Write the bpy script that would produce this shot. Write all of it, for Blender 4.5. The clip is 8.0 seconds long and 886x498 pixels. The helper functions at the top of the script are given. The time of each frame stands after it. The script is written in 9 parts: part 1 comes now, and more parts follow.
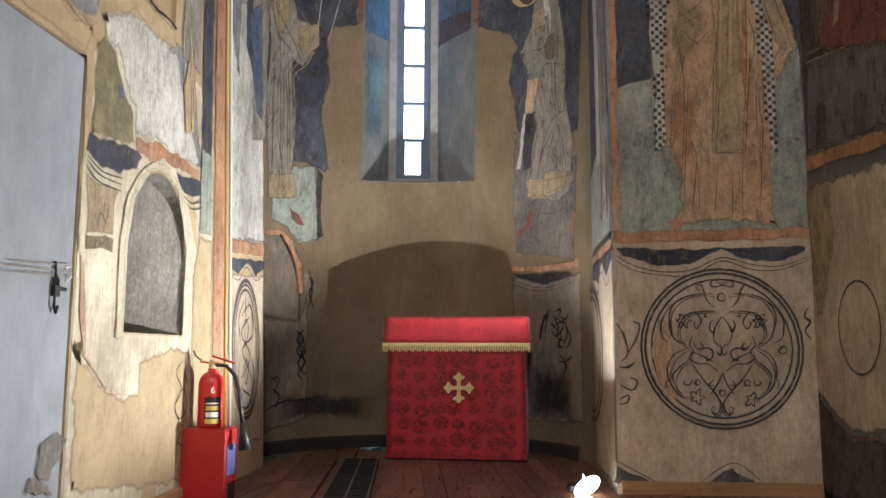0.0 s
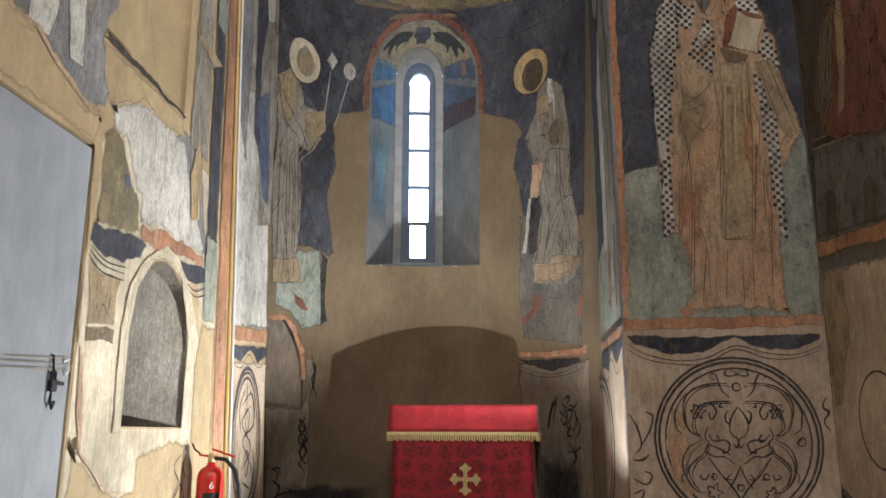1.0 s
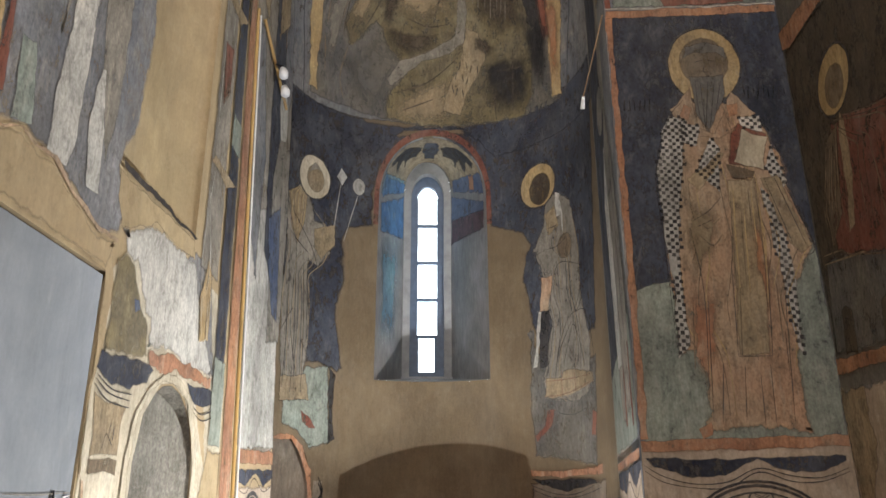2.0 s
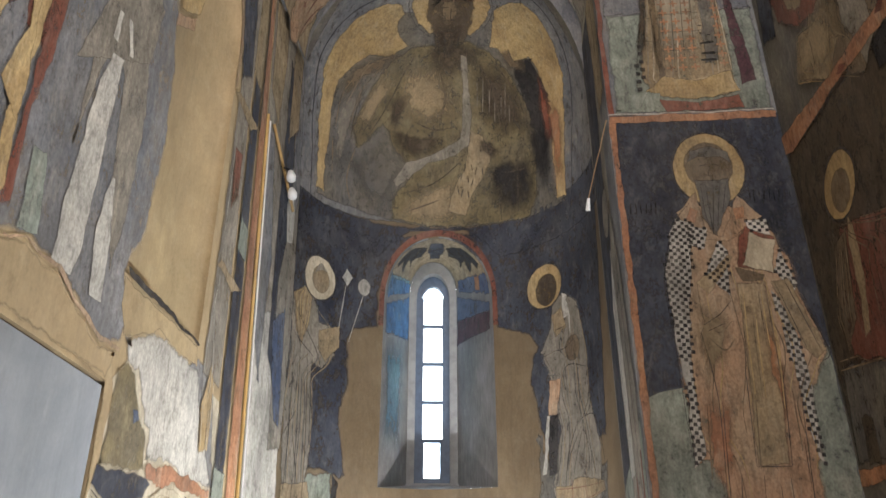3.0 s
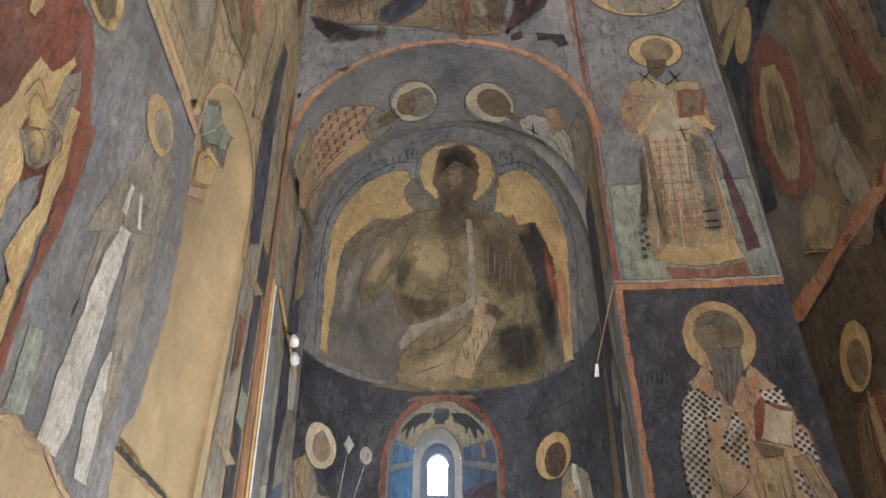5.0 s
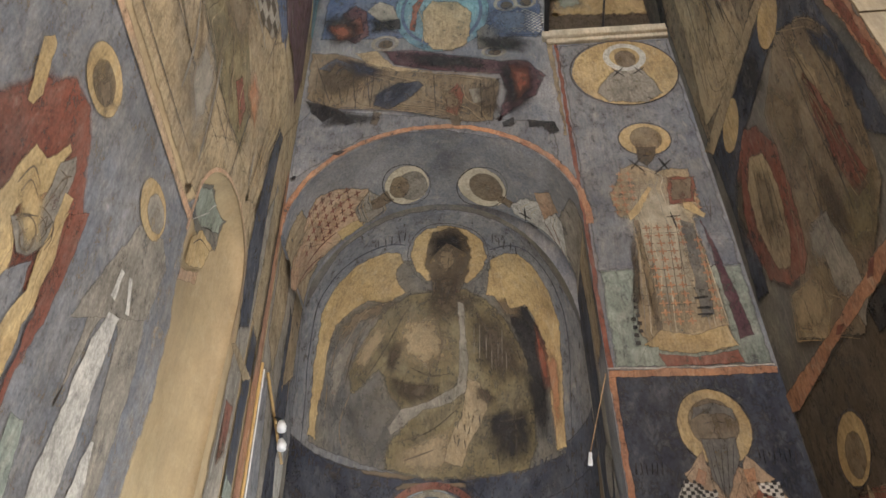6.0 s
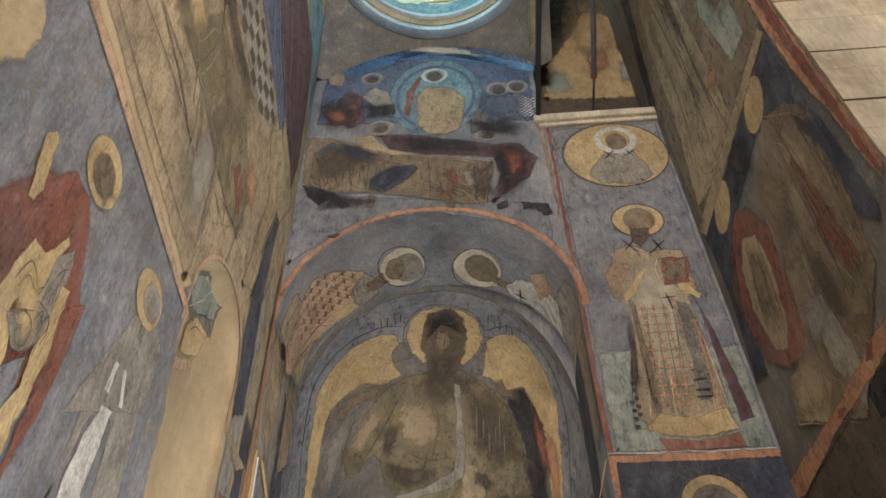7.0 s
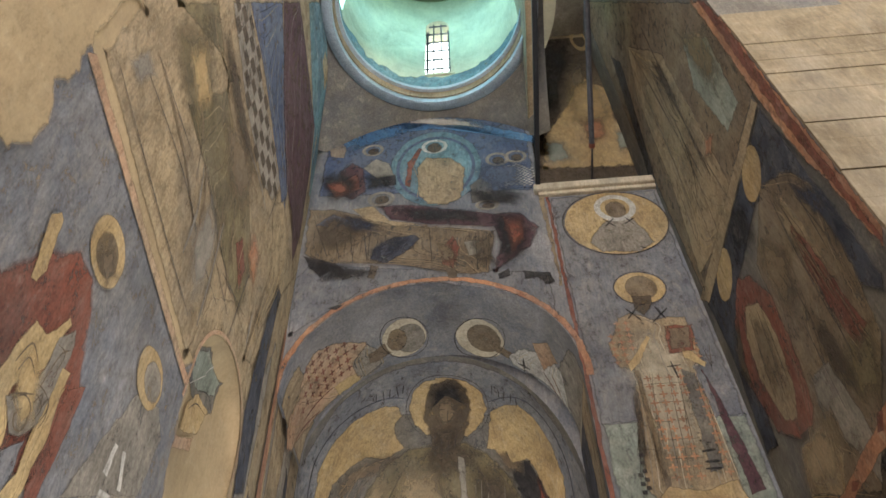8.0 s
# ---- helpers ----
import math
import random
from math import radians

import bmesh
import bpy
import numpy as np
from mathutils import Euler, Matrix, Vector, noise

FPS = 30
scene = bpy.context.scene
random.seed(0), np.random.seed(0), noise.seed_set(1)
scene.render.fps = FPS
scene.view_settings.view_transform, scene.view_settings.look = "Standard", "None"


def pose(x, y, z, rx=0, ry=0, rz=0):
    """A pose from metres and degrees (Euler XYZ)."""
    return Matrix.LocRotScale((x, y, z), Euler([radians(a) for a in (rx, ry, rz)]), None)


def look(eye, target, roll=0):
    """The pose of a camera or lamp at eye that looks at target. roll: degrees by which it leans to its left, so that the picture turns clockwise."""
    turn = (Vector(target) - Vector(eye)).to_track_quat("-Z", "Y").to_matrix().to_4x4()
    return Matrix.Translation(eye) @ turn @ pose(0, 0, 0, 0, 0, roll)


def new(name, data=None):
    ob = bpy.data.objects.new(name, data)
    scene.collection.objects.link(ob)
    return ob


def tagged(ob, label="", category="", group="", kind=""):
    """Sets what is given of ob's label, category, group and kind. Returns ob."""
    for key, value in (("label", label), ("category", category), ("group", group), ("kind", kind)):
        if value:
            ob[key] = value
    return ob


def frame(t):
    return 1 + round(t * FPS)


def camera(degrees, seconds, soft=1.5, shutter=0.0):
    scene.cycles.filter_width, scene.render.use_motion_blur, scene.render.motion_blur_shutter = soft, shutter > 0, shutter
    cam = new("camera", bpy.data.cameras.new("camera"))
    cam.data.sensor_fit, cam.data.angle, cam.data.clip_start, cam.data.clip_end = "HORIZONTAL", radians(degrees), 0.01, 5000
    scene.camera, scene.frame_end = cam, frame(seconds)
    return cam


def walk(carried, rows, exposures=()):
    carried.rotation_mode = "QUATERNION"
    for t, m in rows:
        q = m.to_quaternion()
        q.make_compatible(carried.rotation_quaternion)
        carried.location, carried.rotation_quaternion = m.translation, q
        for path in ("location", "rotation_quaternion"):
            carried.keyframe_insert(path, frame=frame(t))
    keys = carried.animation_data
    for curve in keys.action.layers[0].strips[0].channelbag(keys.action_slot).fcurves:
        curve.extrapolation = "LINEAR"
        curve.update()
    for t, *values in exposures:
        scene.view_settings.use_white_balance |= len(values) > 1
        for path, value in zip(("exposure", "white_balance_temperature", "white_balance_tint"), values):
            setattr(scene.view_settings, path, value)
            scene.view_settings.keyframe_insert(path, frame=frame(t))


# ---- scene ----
cam = camera(57.34, 8.0, soft=1.6)
# seconds, eye, target, roll
PATH = [
    (0.0, (0.486, 0.187, 0.788), (0.347, 2.166, 1.042), 0.2),
    (0.5, (0.465, 0.225, 0.815), (0.327, 2.191, 1.154), 0.2),
    (1.0, (0.453, 0.247, 0.848), (0.311, 2.192, 1.293), 0.2),
    (1.5, (0.436, 0.257, 0.895), (0.289, 2.169, 1.462), 0.0),
    (3.0, (0.402, 0.296, 1.011), (0.250, 2.073, 1.916), 0.0),
    (3.5, (0.389, 0.321, 1.047), (0.235, 2.054, 2.033), 0.1),
    (4.0, (0.379, 0.341, 1.081), (0.225, 2.026, 2.149), 0.0),
    (4.5, (0.399, 0.328, 1.103), (0.242, 1.959, 2.250), 0.3),
    (6.0, (0.393, 0.310, 1.171), (0.276, 1.760, 2.543), 0.5),
    (6.5, (0.390, 0.288, 1.190), (0.285, 1.673, 2.629), 0.2),
    (7.0, (0.384, 0.269, 1.207), (0.291, 1.586, 2.709), -0.4),
    (7.5, (0.377, 0.250, 1.222), (0.290, 1.505, 2.777), -0.9),
    (8.0, (0.378, 0.242, 1.237), (0.294, 1.433, 2.841), -1.1),
]
walk(cam, [(t, look(eye, target, roll)) for t, eye, target, roll in PATH],
     [(0.0, -0.08), (1.5, -0.20), (3.0, -0.08), (4.5, 0.20), (6.0, 0.20), (7.0, 0.16), (8.0, 0.08)])

# ---- daylight ----
world = bpy.data.worlds.new("sky")
scene.world = world
world.use_nodes = True
wn = world.node_tree.nodes
sky = wn.new("ShaderNodeTexSky")
sky.sky_type, sky.sun_disc = "NISHITA", False
sky.sun_elevation, sky.sun_rotation = radians(38), radians(200)
world.node_tree.links.new(sky.outputs["Color"], wn["Background"].inputs["Color"])
wn["Background"].inputs["Strength"].default_value = 0.12


def lamp(name, kind, at, target, power, color, **size):
    data = bpy.data.lights.new(name, kind)
    data.energy, data.color = power, color
    for key, value in size.items():
        if key == "w":
            data.shape, data.size = "RECTANGLE", value
        elif key == "h":
            data.size_y = value
        elif key == "cone":
            data.spot_size = radians(value)
        elif key == "blend":
            data.spot_blend = value
        elif key == "soft":
            data.shadow_soft_size = value
    ob = new(name, data)
    ob.matrix_world = look(at, target)
    return ob


lamp("sun", "SUN", (0, -20, 20), (0, 0, 4), 3.0, (1, 0.95, 0.88)).data.angle = radians(0.5)
# daylight fills added from the unseen nave; no windows are built there
lamp("west_window_light", "AREA", (0.8, -3.55, 6.8), (1.0, 4.9, 5.5), 820, (1.0, 0.92, 0.90), w=1.6, h=3.2)
lamp("south_window_light", "AREA", (5.55, 0.3, 6.2), (-1.2, 3.4, 5.0), 390, (1.0, 0.94, 0.875), w=1.6, h=3.2)
# sky light of the drum and the apse window
lamp("drum_south_light", "AREA", (1.13, 3.62, 12.2), (-0.8, 3.6, 11.4), 66, (0.33, 0.76, 1.0), w=0.4, h=2.0)
lamp("drum_north_light", "AREA", (-1.07, 3.62, 12.2), (0.9, 3.6, 11.4), 66, (0.33, 0.76, 1.0), w=0.4, h=2.0)
lamp("apse_window_light", "AREA", (-0.365, 7.86, 3.45), (-0.20, 6.4, 3.3), 6, (0.38, 0.68, 1.0), w=0.2, h=1.8)
# the floodlight that stands on the floor
lamp("flood_beam", "SPOT", (0.950, 4.99, 0.062), (0.75, 4.69, 0.992), 680, (0.98, 0.985, 1.0), cone=152, blend=0.4, soft=0.006)
# the small spotlights on the pine rod, turned up to the half dome
lamp("spot_beam", "SPOT", (-1.06, 5.50, 4.27), (0.25, 6.5, 5.9), 46, (1.0, 0.93, 0.84), cone=120, blend=0.8, soft=0.03)

# ---- materials ----
def nodes_of(name):
    m = bpy.data.materials.new(name)
    m.use_nodes = True
    t = m.node_tree
    return m, t, t.nodes["Principled BSDF"]


def add(t, kind, **values):
    n = t.nodes.new(kind)
    for key, value in values.items():
        n.inputs[key.replace("_", " ")].default_value = value
    return n


def ramp(t, source, lo, hi):
    n = t.nodes.new("ShaderNodeMapRange")
    n.interpolation_type = "SMOOTHSTEP"
    n.inputs["From Min"].default_value, n.inputs["From Max"].default_value = lo, hi
    t.links.new(source, n.inputs["Value"])
    return n.outputs["Result"]


def mixed(t, fac, a, b, blend="MIX"):
    n = t.nodes.new("ShaderNodeMix")
    n.data_type, n.blend_type = "RGBA", blend
    for slot, v in (("Factor", fac), ("A", a), ("B", b)):
        pin = [i for i in n.inputs if i.name == slot and (i.type == "RGBA" if slot != "Factor" else i.type == "VALUE")][0]
        if isinstance(v, (tuple, float, int)):
            pin.default_value = (*v, 1) if isinstance(v, tuple) else v
        else:
            t.links.new(v, pin)
    return [o for o in n.outputs if o.type == "RGBA"][0]


def noise_of(t, scale, detail=5.0, rough=0.6, stretch=(1, 1, 1), shift=0.0, warp=0.0):
    pos = t.nodes.new("ShaderNodeNewGeometry")
    mp = t.nodes.new("ShaderNodeMapping")
    mp.inputs["Scale"].default_value, mp.inputs["Location"].default_value = stretch, (shift, shift * 1.7, shift * 0.6)
    t.links.new(pos.outputs["Position"], mp.inputs["Vector"])
    n = add(t, "ShaderNodeTexNoise", Scale=scale, Detail=detail, Roughness=rough, Distortion=warp)
    t.links.new(mp.outputs["Vector"], n.inputs["Vector"])
    return n.outputs["Fac"]


SHIFT = [0.0]


RECIPE = {}


def fresco(name, base, alt, worn, wear=0.45, streak=(1, 1, 0.45), big=1.6, fine=11.0, bump=0.25, grain=0.35, dark=0.0, flake=0.0, grime=0.45, cover=0.96):
    """Lime paint on plaster: two hues in blotches, rubbed patches down to the lime, fine grain and scratches."""
    RECIPE.setdefault(name, (base, alt, worn, wear, streak, big, fine, bump, grain, dark, 0.0, grime))
    SHIFT[0] += 3.1
    s = SHIFT[0]
    m, t, p = nodes_of(name)
    blotch = ramp(t, noise_of(t, big, 6, 0.62, (1, 1, 0.8), s, 0.6), 0.36, 0.64)
    col = mixed(t, blotch, base, alt)
    patch = noise_of(t, fine, 9, 0.72, streak, s + 1, 0.4)
    col = mixed(t, ramp(t, patch, 0.5, 0.72), col, mixed(t, wear, col, worn))
    rub = noise_of(t, 3.4, 8, 0.75, streak, s + 2, 1.2)
    col = mixed(t, ramp(t, rub, 0.60, 0.68), col, mixed(t, wear * 0.9, col, worn))
    speck = noise_of(t, 70, 4, 0.7, (1, 1, 0.7), s)
    tone = t.nodes.new("ShaderNodeMapRange")
    tone.inputs["From Min"].default_value, tone.inputs["From Max"].default_value = 0.25, 0.75
    tone.inputs["To Min"].default_value, tone.inputs["To Max"].default_value = 1.0 - grain, 1.0 + grain
    t.links.new(speck, tone.inputs["Value"])
    col = mixed(t, 1.0, col, tone.outputs["Result"], "MULTIPLY")
    soot = ramp(t, noise_of(t, 0.9, 7, 0.7, (1, 1, 0.5), s + 5, 0.8), 0.48, 0.75)
    col = mixed(t, soot, col, mixed(t, 0.35 + dark, col, (0.05, 0.045, 0.04)))
    # age that runs over all the paint alike: dull lime bloom, rubbed veins and dark damp
    bloom = ramp(t, noise_of(t, 1.7, 8, 0.68, (1, 1, 0.7), 0.0, 1.0), 0.45, 0.66)
    col = mixed(t, bloom, col, mixed(t, grime * 0.45, col, (0.235, 0.22, 0.19)))
    veins = ramp(t, noise_of(t, 19, 10, 0.74, (1.1, 1.1, 0.6), 11.0, 0.3), 0.50, 0.85)
    col = mixed(t, veins, col, mixed(t, grime, col, (0.36, 0.33, 0.27)))
    damp = ramp(t, noise_of(t, 4.2, 9, 0.68, (1.1, 1.1, 0.55), 23.0, 0.5), 0.48, 0.86)
    col = mixed(t, damp, col, mixed(t, grime, col, (0.060, 0.052, 0.044)))
    # brushed streaks and slow drifts of tone
    for scale, detail, stretch, depth in ((34, 6, (1.3, 1.3, 0.22), 0.42 * grime), (2.3, 4, (1, 1, 0.8), 0.12 + 0.3 * grime)):
        drift = t.nodes.new("ShaderNodeMapRange")
        drift.inputs["From Min"].default_value, drift.inputs["From Max"].default_value = 0.3, 0.7
        drift.inputs["To Min"].default_value, drift.inputs["To Max"].default_value = 1.0 - depth, 1.0 + depth
        t.links.new(noise_of(t, scale, detail, 0.6, stretch, s + 9, 0.4), drift.inputs["Value"])
        col = mixed(t, 1.0, col, drift.outputs["Result"], "MULTIPLY")
    t.links.new(col, p.inputs["Base Color"])
    p.inputs["Roughness"].default_value = 0.92
    if flake:
        lost = ramp(t, noise_of(t, 11, 10, 0.78, (1.1, 1.1, 0.7), s + 8, 0.25), 0.46, 0.66)
        kept = t.nodes.new("ShaderNodeMapRange")
        kept.inputs["To Min"].default_value, kept.inputs["To Max"].default_value = cover, cover - flake
        t.links.new(lost, kept.inputs["Value"])
        # the paint thins out towards the rim of its field, unevenly
        rim = t.nodes.new("ShaderNodeAttribute")
        rim.attribute_name = "fade"
        uneven = t.nodes.new("ShaderNodeMath")
        uneven.operation = "MULTIPLY_ADD"
        t.links.new(noise_of(t, 13, 6, 0.65, (1.1, 1.1, 0.6), s + 4, 0.3), uneven.inputs[0])
        uneven.inputs[1].default_value = 1.3 if cover > 0.9 else 0.8
        t.links.new(rim.outputs["Fac"], uneven.inputs[2])
        thin = t.nodes.new("ShaderNodeMath")
        thin.operation = "MULTIPLY"
        t.links.new(ramp(t, uneven.outputs[0], *((0.75, 1.45) if cover > 0.9 else (0.42, 1.42))), thin.inputs[0])
        t.links.new(kept.outputs["Result"], thin.inputs[1])
        t.links.new(thin.outputs[0], p.inputs["Alpha"])
    p.inputs["Specular IOR Level"].default_value = 0.25
    b = add(t, "ShaderNodeBump", Strength=bump, Distance=0.012)
    h = t.nodes.new("ShaderNodeMath")
    h.operation = "MULTIPLY_ADD"
    t.links.new(patch, h.inputs[0])
    h.inputs[1].default_value = 1.0
    t.links.new(speck, h.inputs[2])
    t.links.new(h.outputs[0], b.inputs["Height"])
    t.links.new(b.outputs["Normal"], p.inputs["Normal"])
    return m


def plain(name, color, rough=0.5, metal=0.0, vary=0.15, scale=14.0, bump=0.1, emit=0.0):
    m, t, p = nodes_of(name)
    n = noise_of(t, scale, 6, 0.65)
    col = mixed(t, ramp(t, n, 0.35, 0.7), color, tuple(c * (1 - vary) for c in color))
    t.links.new(col, p.inputs["Base Color"])
    p.inputs["Roughness"].default_value, p.inputs["Metallic"].default_value = rough, metal
    if bump:
        b = add(t, "ShaderNodeBump", Strength=bump, Distance=0.004)
        t.links.new(noise_of(t, scale * 5, 4, 0.6), b.inputs["Height"])
        t.links.new(b.outputs["Normal"], p.inputs["Normal"])
    if emit:
        p.inputs["Emission Color"].default_value, p.inputs["Emission Strength"].default_value = (*color, 1), emit
    return m


LIME = (0.50, 0.47, 0.40)
M = {
    "plaster": fresco("ochre_lime_plaster", (0.40, 0.31, 0.18), (0.35, 0.265, 0.155), (0.46, 0.38, 0.25), 0.4, (1, 1, 1), 1.1, 7, 0.2, 0.12, grime=0.16),
    # Browner plaster, toned down further to deepen the shade in the apse.
    "brownplaster": fresco("brown_shaded_lime_plaster", (0.180, 0.135, 0.083), (0.150, 0.110, 0.066), (0.21, 0.165, 0.108), 0.4, (1, 1, 1), 1.1, 7, 0.2, 0.12, grime=0.18),
    "cream": fresco("cream_lime_plaster", (0.55, 0.49, 0.37), (0.46, 0.40, 0.29), (0.62, 0.58, 0.48), 0.5, (1, 1, 0.6), 2.0, 9, 0.3, 0.2),
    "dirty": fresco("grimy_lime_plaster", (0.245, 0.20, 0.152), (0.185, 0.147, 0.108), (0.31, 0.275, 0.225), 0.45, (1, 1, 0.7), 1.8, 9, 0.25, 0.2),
    "dado": fresco("dado_lime_plaster", (0.46, 0.375, 0.29), (0.375, 0.295, 0.215), (0.52, 0.455, 0.37), 0.45, (1, 1, 0.8), 1.8, 9, 0.25, 0.2, grime=0.34),
    "stone": fresco("rough_grey_render", (0.25, 0.235, 0.20), (0.19, 0.175, 0.145), (0.34, 0.32, 0.28), 0.6, (1, 1, 1), 3, 22, 0.8, 0.45),
    "blue": fresco("blue_grey_fresco", (0.135, 0.145, 0.165), (0.20, 0.20, 0.205), (0.33, 0.30, 0.25), 0.5, (1, 1, 0.4)),
    "deep": fresco("deep_blue_fresco", (0.026, 0.029, 0.042), (0.056, 0.063, 0.082), (0.17, 0.165, 0.16), 0.5, (1, 1, 0.5), grime=0.22),
    "black": fresco("black_fresco", (0.020, 0.019, 0.020), (0.035, 0.033, 0.034), (0.12, 0.11, 0.10), 0.35, grime=0.2),
    "green": fresco("pale_green_fresco", (0.27, 0.30, 0.25), (0.22, 0.25, 0.215), (0.37, 0.36, 0.30), 0.45),
    "orange": fresco("orange_band_fresco", (0.40, 0.20, 0.105), (0.33, 0.165, 0.10), (0.46, 0.37, 0.27), 0.55),
    "red": fresco("red_brown_fresco", (0.20, 0.07, 0.045), (0.145, 0.055, 0.04), (0.28, 0.19, 0.14), 0.35),
    "ochre": fresco("yellow_ochre_fresco", (0.45, 0.335, 0.17), (0.37, 0.26, 0.125), (0.52, 0.45, 0.31), 0.45, dark=-0.1),
    "robe": fresco("faded_orange_robe_fresco", (0.43, 0.27, 0.17), (0.38, 0.28, 0.185), (0.48, 0.42, 0.32), 0.5, (2.4, 2.4, 0.35)),
    "tan": fresco("tan_fresco", (0.33, 0.255, 0.155), (0.26, 0.20, 0.125), (0.42, 0.35, 0.24), 0.5, (1.6, 1.6, 0.4)),
    "brown": fresco("brown_fresco", (0.19, 0.145, 0.09), (0.145, 0.11, 0.075), (0.27, 0.22, 0.15), 0.4, (1.6, 1.6, 0.4)),
    "umber": fresco("dark_umber_fresco", (0.066, 0.050, 0.036), (0.09, 0.07, 0.048), (0.16, 0.13, 0.09), 0.4, grime=0.25),
    "white": fresco("chalk_white_fresco", (0.52, 0.50, 0.45), (0.43, 0.42, 0.38), (0.60, 0.57, 0.50), 0.4, (1.5, 1.5, 0.35)),
    "grey": fresco("warm_grey_fresco", (0.27, 0.245, 0.205), (0.20, 0.182, 0.152), (0.38, 0.34, 0.27), 0.55, (2.2, 2.2, 0.3)),
    "olive": fresco("olive_brown_fresco", (0.19, 0.155, 0.085), (0.115, 0.096, 0.060), (0.30, 0.255, 0.155), 0.5, (1, 1, 0.6), 3.2, grime=0.3),
    "smoke": fresco("smoky_grey_fresco", (0.105, 0.104, 0.102), (0.145, 0.132, 0.108), (0.28, 0.25, 0.20), 0.5, grime=0.35),
    "turquoise": fresco("turquoise_fresco", (0.14, 0.25, 0.28), (0.10, 0.165, 0.21), (0.38, 0.42, 0.40), 0.5),
    "indigo": fresco("indigo_fresco", (0.06, 0.085, 0.15), (0.09, 0.115, 0.165), (0.22, 0.23, 0.25), 0.4, grime=0.3),
    "plum": fresco("dark_plum_fresco", (0.070, 0.034, 0.042), (0.095, 0.055, 0.06), (0.17, 0.12, 0.11), 0.3, grime=0.25),
    "pale": fresco("pale_drum_plaster", (0.60, 0.56, 0.38), (0.52, 0.50, 0.35), (0.66, 0.63, 0.48), 0.3, (1, 1, 1), 1.2, 6, 0.1, 0.08, grime=0.15),
    "wash": fresco("whitewashed_course", (0.20, 0.165, 0.11), (0.155, 0.125, 0.08), (0.26, 0.22, 0.16), 0.4, (0.5, 1, 1.5), 2, 8, 0.3, 0.12),
    "splay": fresco("pale_splay_plaster", (0.225, 0.215, 0.205), (0.18, 0.17, 0.16), (0.28, 0.265, 0.235), 0.4, (1, 1, 0.5), 1.4, 8, 0.2, 0.12),
    "line": fresco("dark_line_paint", (0.030, 0.028, 0.032), (0.06, 0.055, 0.055), (0.22, 0.19, 0.16), 0.45, grime=0.25),
    "azure": fresco("azure_fresco", (0.055, 0.13, 0.26), (0.10, 0.22, 0.36), (0.34, 0.42, 0.48), 0.5, grime=0.25),
    "ringblue": fresco("pale_blue_moulding_paint", (0.42, 0.50, 0.56), (0.36, 0.44, 0.50), (0.5, 0.55, 0.58), 0.4, grime=0.2),
    "redcloth": None,
}


def flaked(key, thin=False, cache={}):
    """The same paint, partly flaked away over what lies under it; thin: a soft wash of it."""
    if (key, thin) not in cache:
        name = M[key].name
        rest = list(RECIPE[name])
        loss = {"plaster": 0.2, "dirty": 0.2, "cream": 0.2, "dado": 0.2, "line": 0.4, "black": 0.3, "ochre": 0.28, "deep": 0.35}.get(key, 0.42)
        rest[10] = 0.25 if thin else loss
        rest[11] *= 0.5 if thin else 1.0
        cache[key, thin] = fresco(name + ("_wash" if thin else "_flaked"), *rest, cover=0.88 if thin else 0.96)
    return cache[key, thin]


def cloth(name, base, motif, sheen):
    """Damask: a repeating woven motif in a second tone, a little glossier than its ground."""
    m, t, p = nodes_of(name)
    pos = t.nodes.new("ShaderNodeNewGeometry")
    mp = t.nodes.new("ShaderNodeMapping")
    mp.inputs["Scale"].default_value = (7.5, 0.0, 8.5)
    t.links.new(pos.outputs["Position"], mp.inputs["Vector"])
    v = add(t, "ShaderNodeTexVoronoi", Scale=1.0, Randomness=0.35)
    t.links.new(mp.outputs["Vector"], v.inputs["Vector"])
    curl = noise_of(t, 19, 2, 0.45, (1, 0, 1.2), 0.0, 3.6)
    outside = ramp(t, v.outputs["Distance"], 0.46, 0.52)
    inside = t.nodes.new("ShaderNodeMath")
    inside.operation = "SUBTRACT"
    inside.inputs[0].default_value = 1.0
    t.links.new(outside, inside.inputs[1])
    veins = ramp(t, curl, 0.46, 0.50)
    mul = t.nodes.new("ShaderNodeMath")
    mul.operation = "MULTIPLY"
    t.links.new(inside.outputs[0], mul.inputs[0])
    t.links.new(veins, mul.inputs[1])
    wave = ramp(t, noise_of(t, 3, 4, 0.5), 0.3, 0.7)
    ground = mixed(t, wave, base, tuple(c * 0.8 for c in base))
    t.links.new(mixed(t, mul.outputs[0], ground, motif), p.inputs["Base Color"])
    gloss = t.nodes.new("ShaderNodeMapRange")
    gloss.inputs["To Min"].default_value, gloss.inputs["To Max"].default_value = 0.62, 0.36
    t.links.new(mul.outputs[0], gloss.inputs["Value"])
    t.links.new(gloss.outputs["Result"], p.inputs["Roughness"])
    p.inputs["Sheen Weight"].default_value = sheen
    b = add(t, "ShaderNodeBump", Strength=0.25, Distance=0.003)
    t.links.new(noise_of(t, 160, 3, 0.6), b.inputs["Height"])
    t.links.new(b.outputs["Normal"], p.inputs["Normal"])
    return m


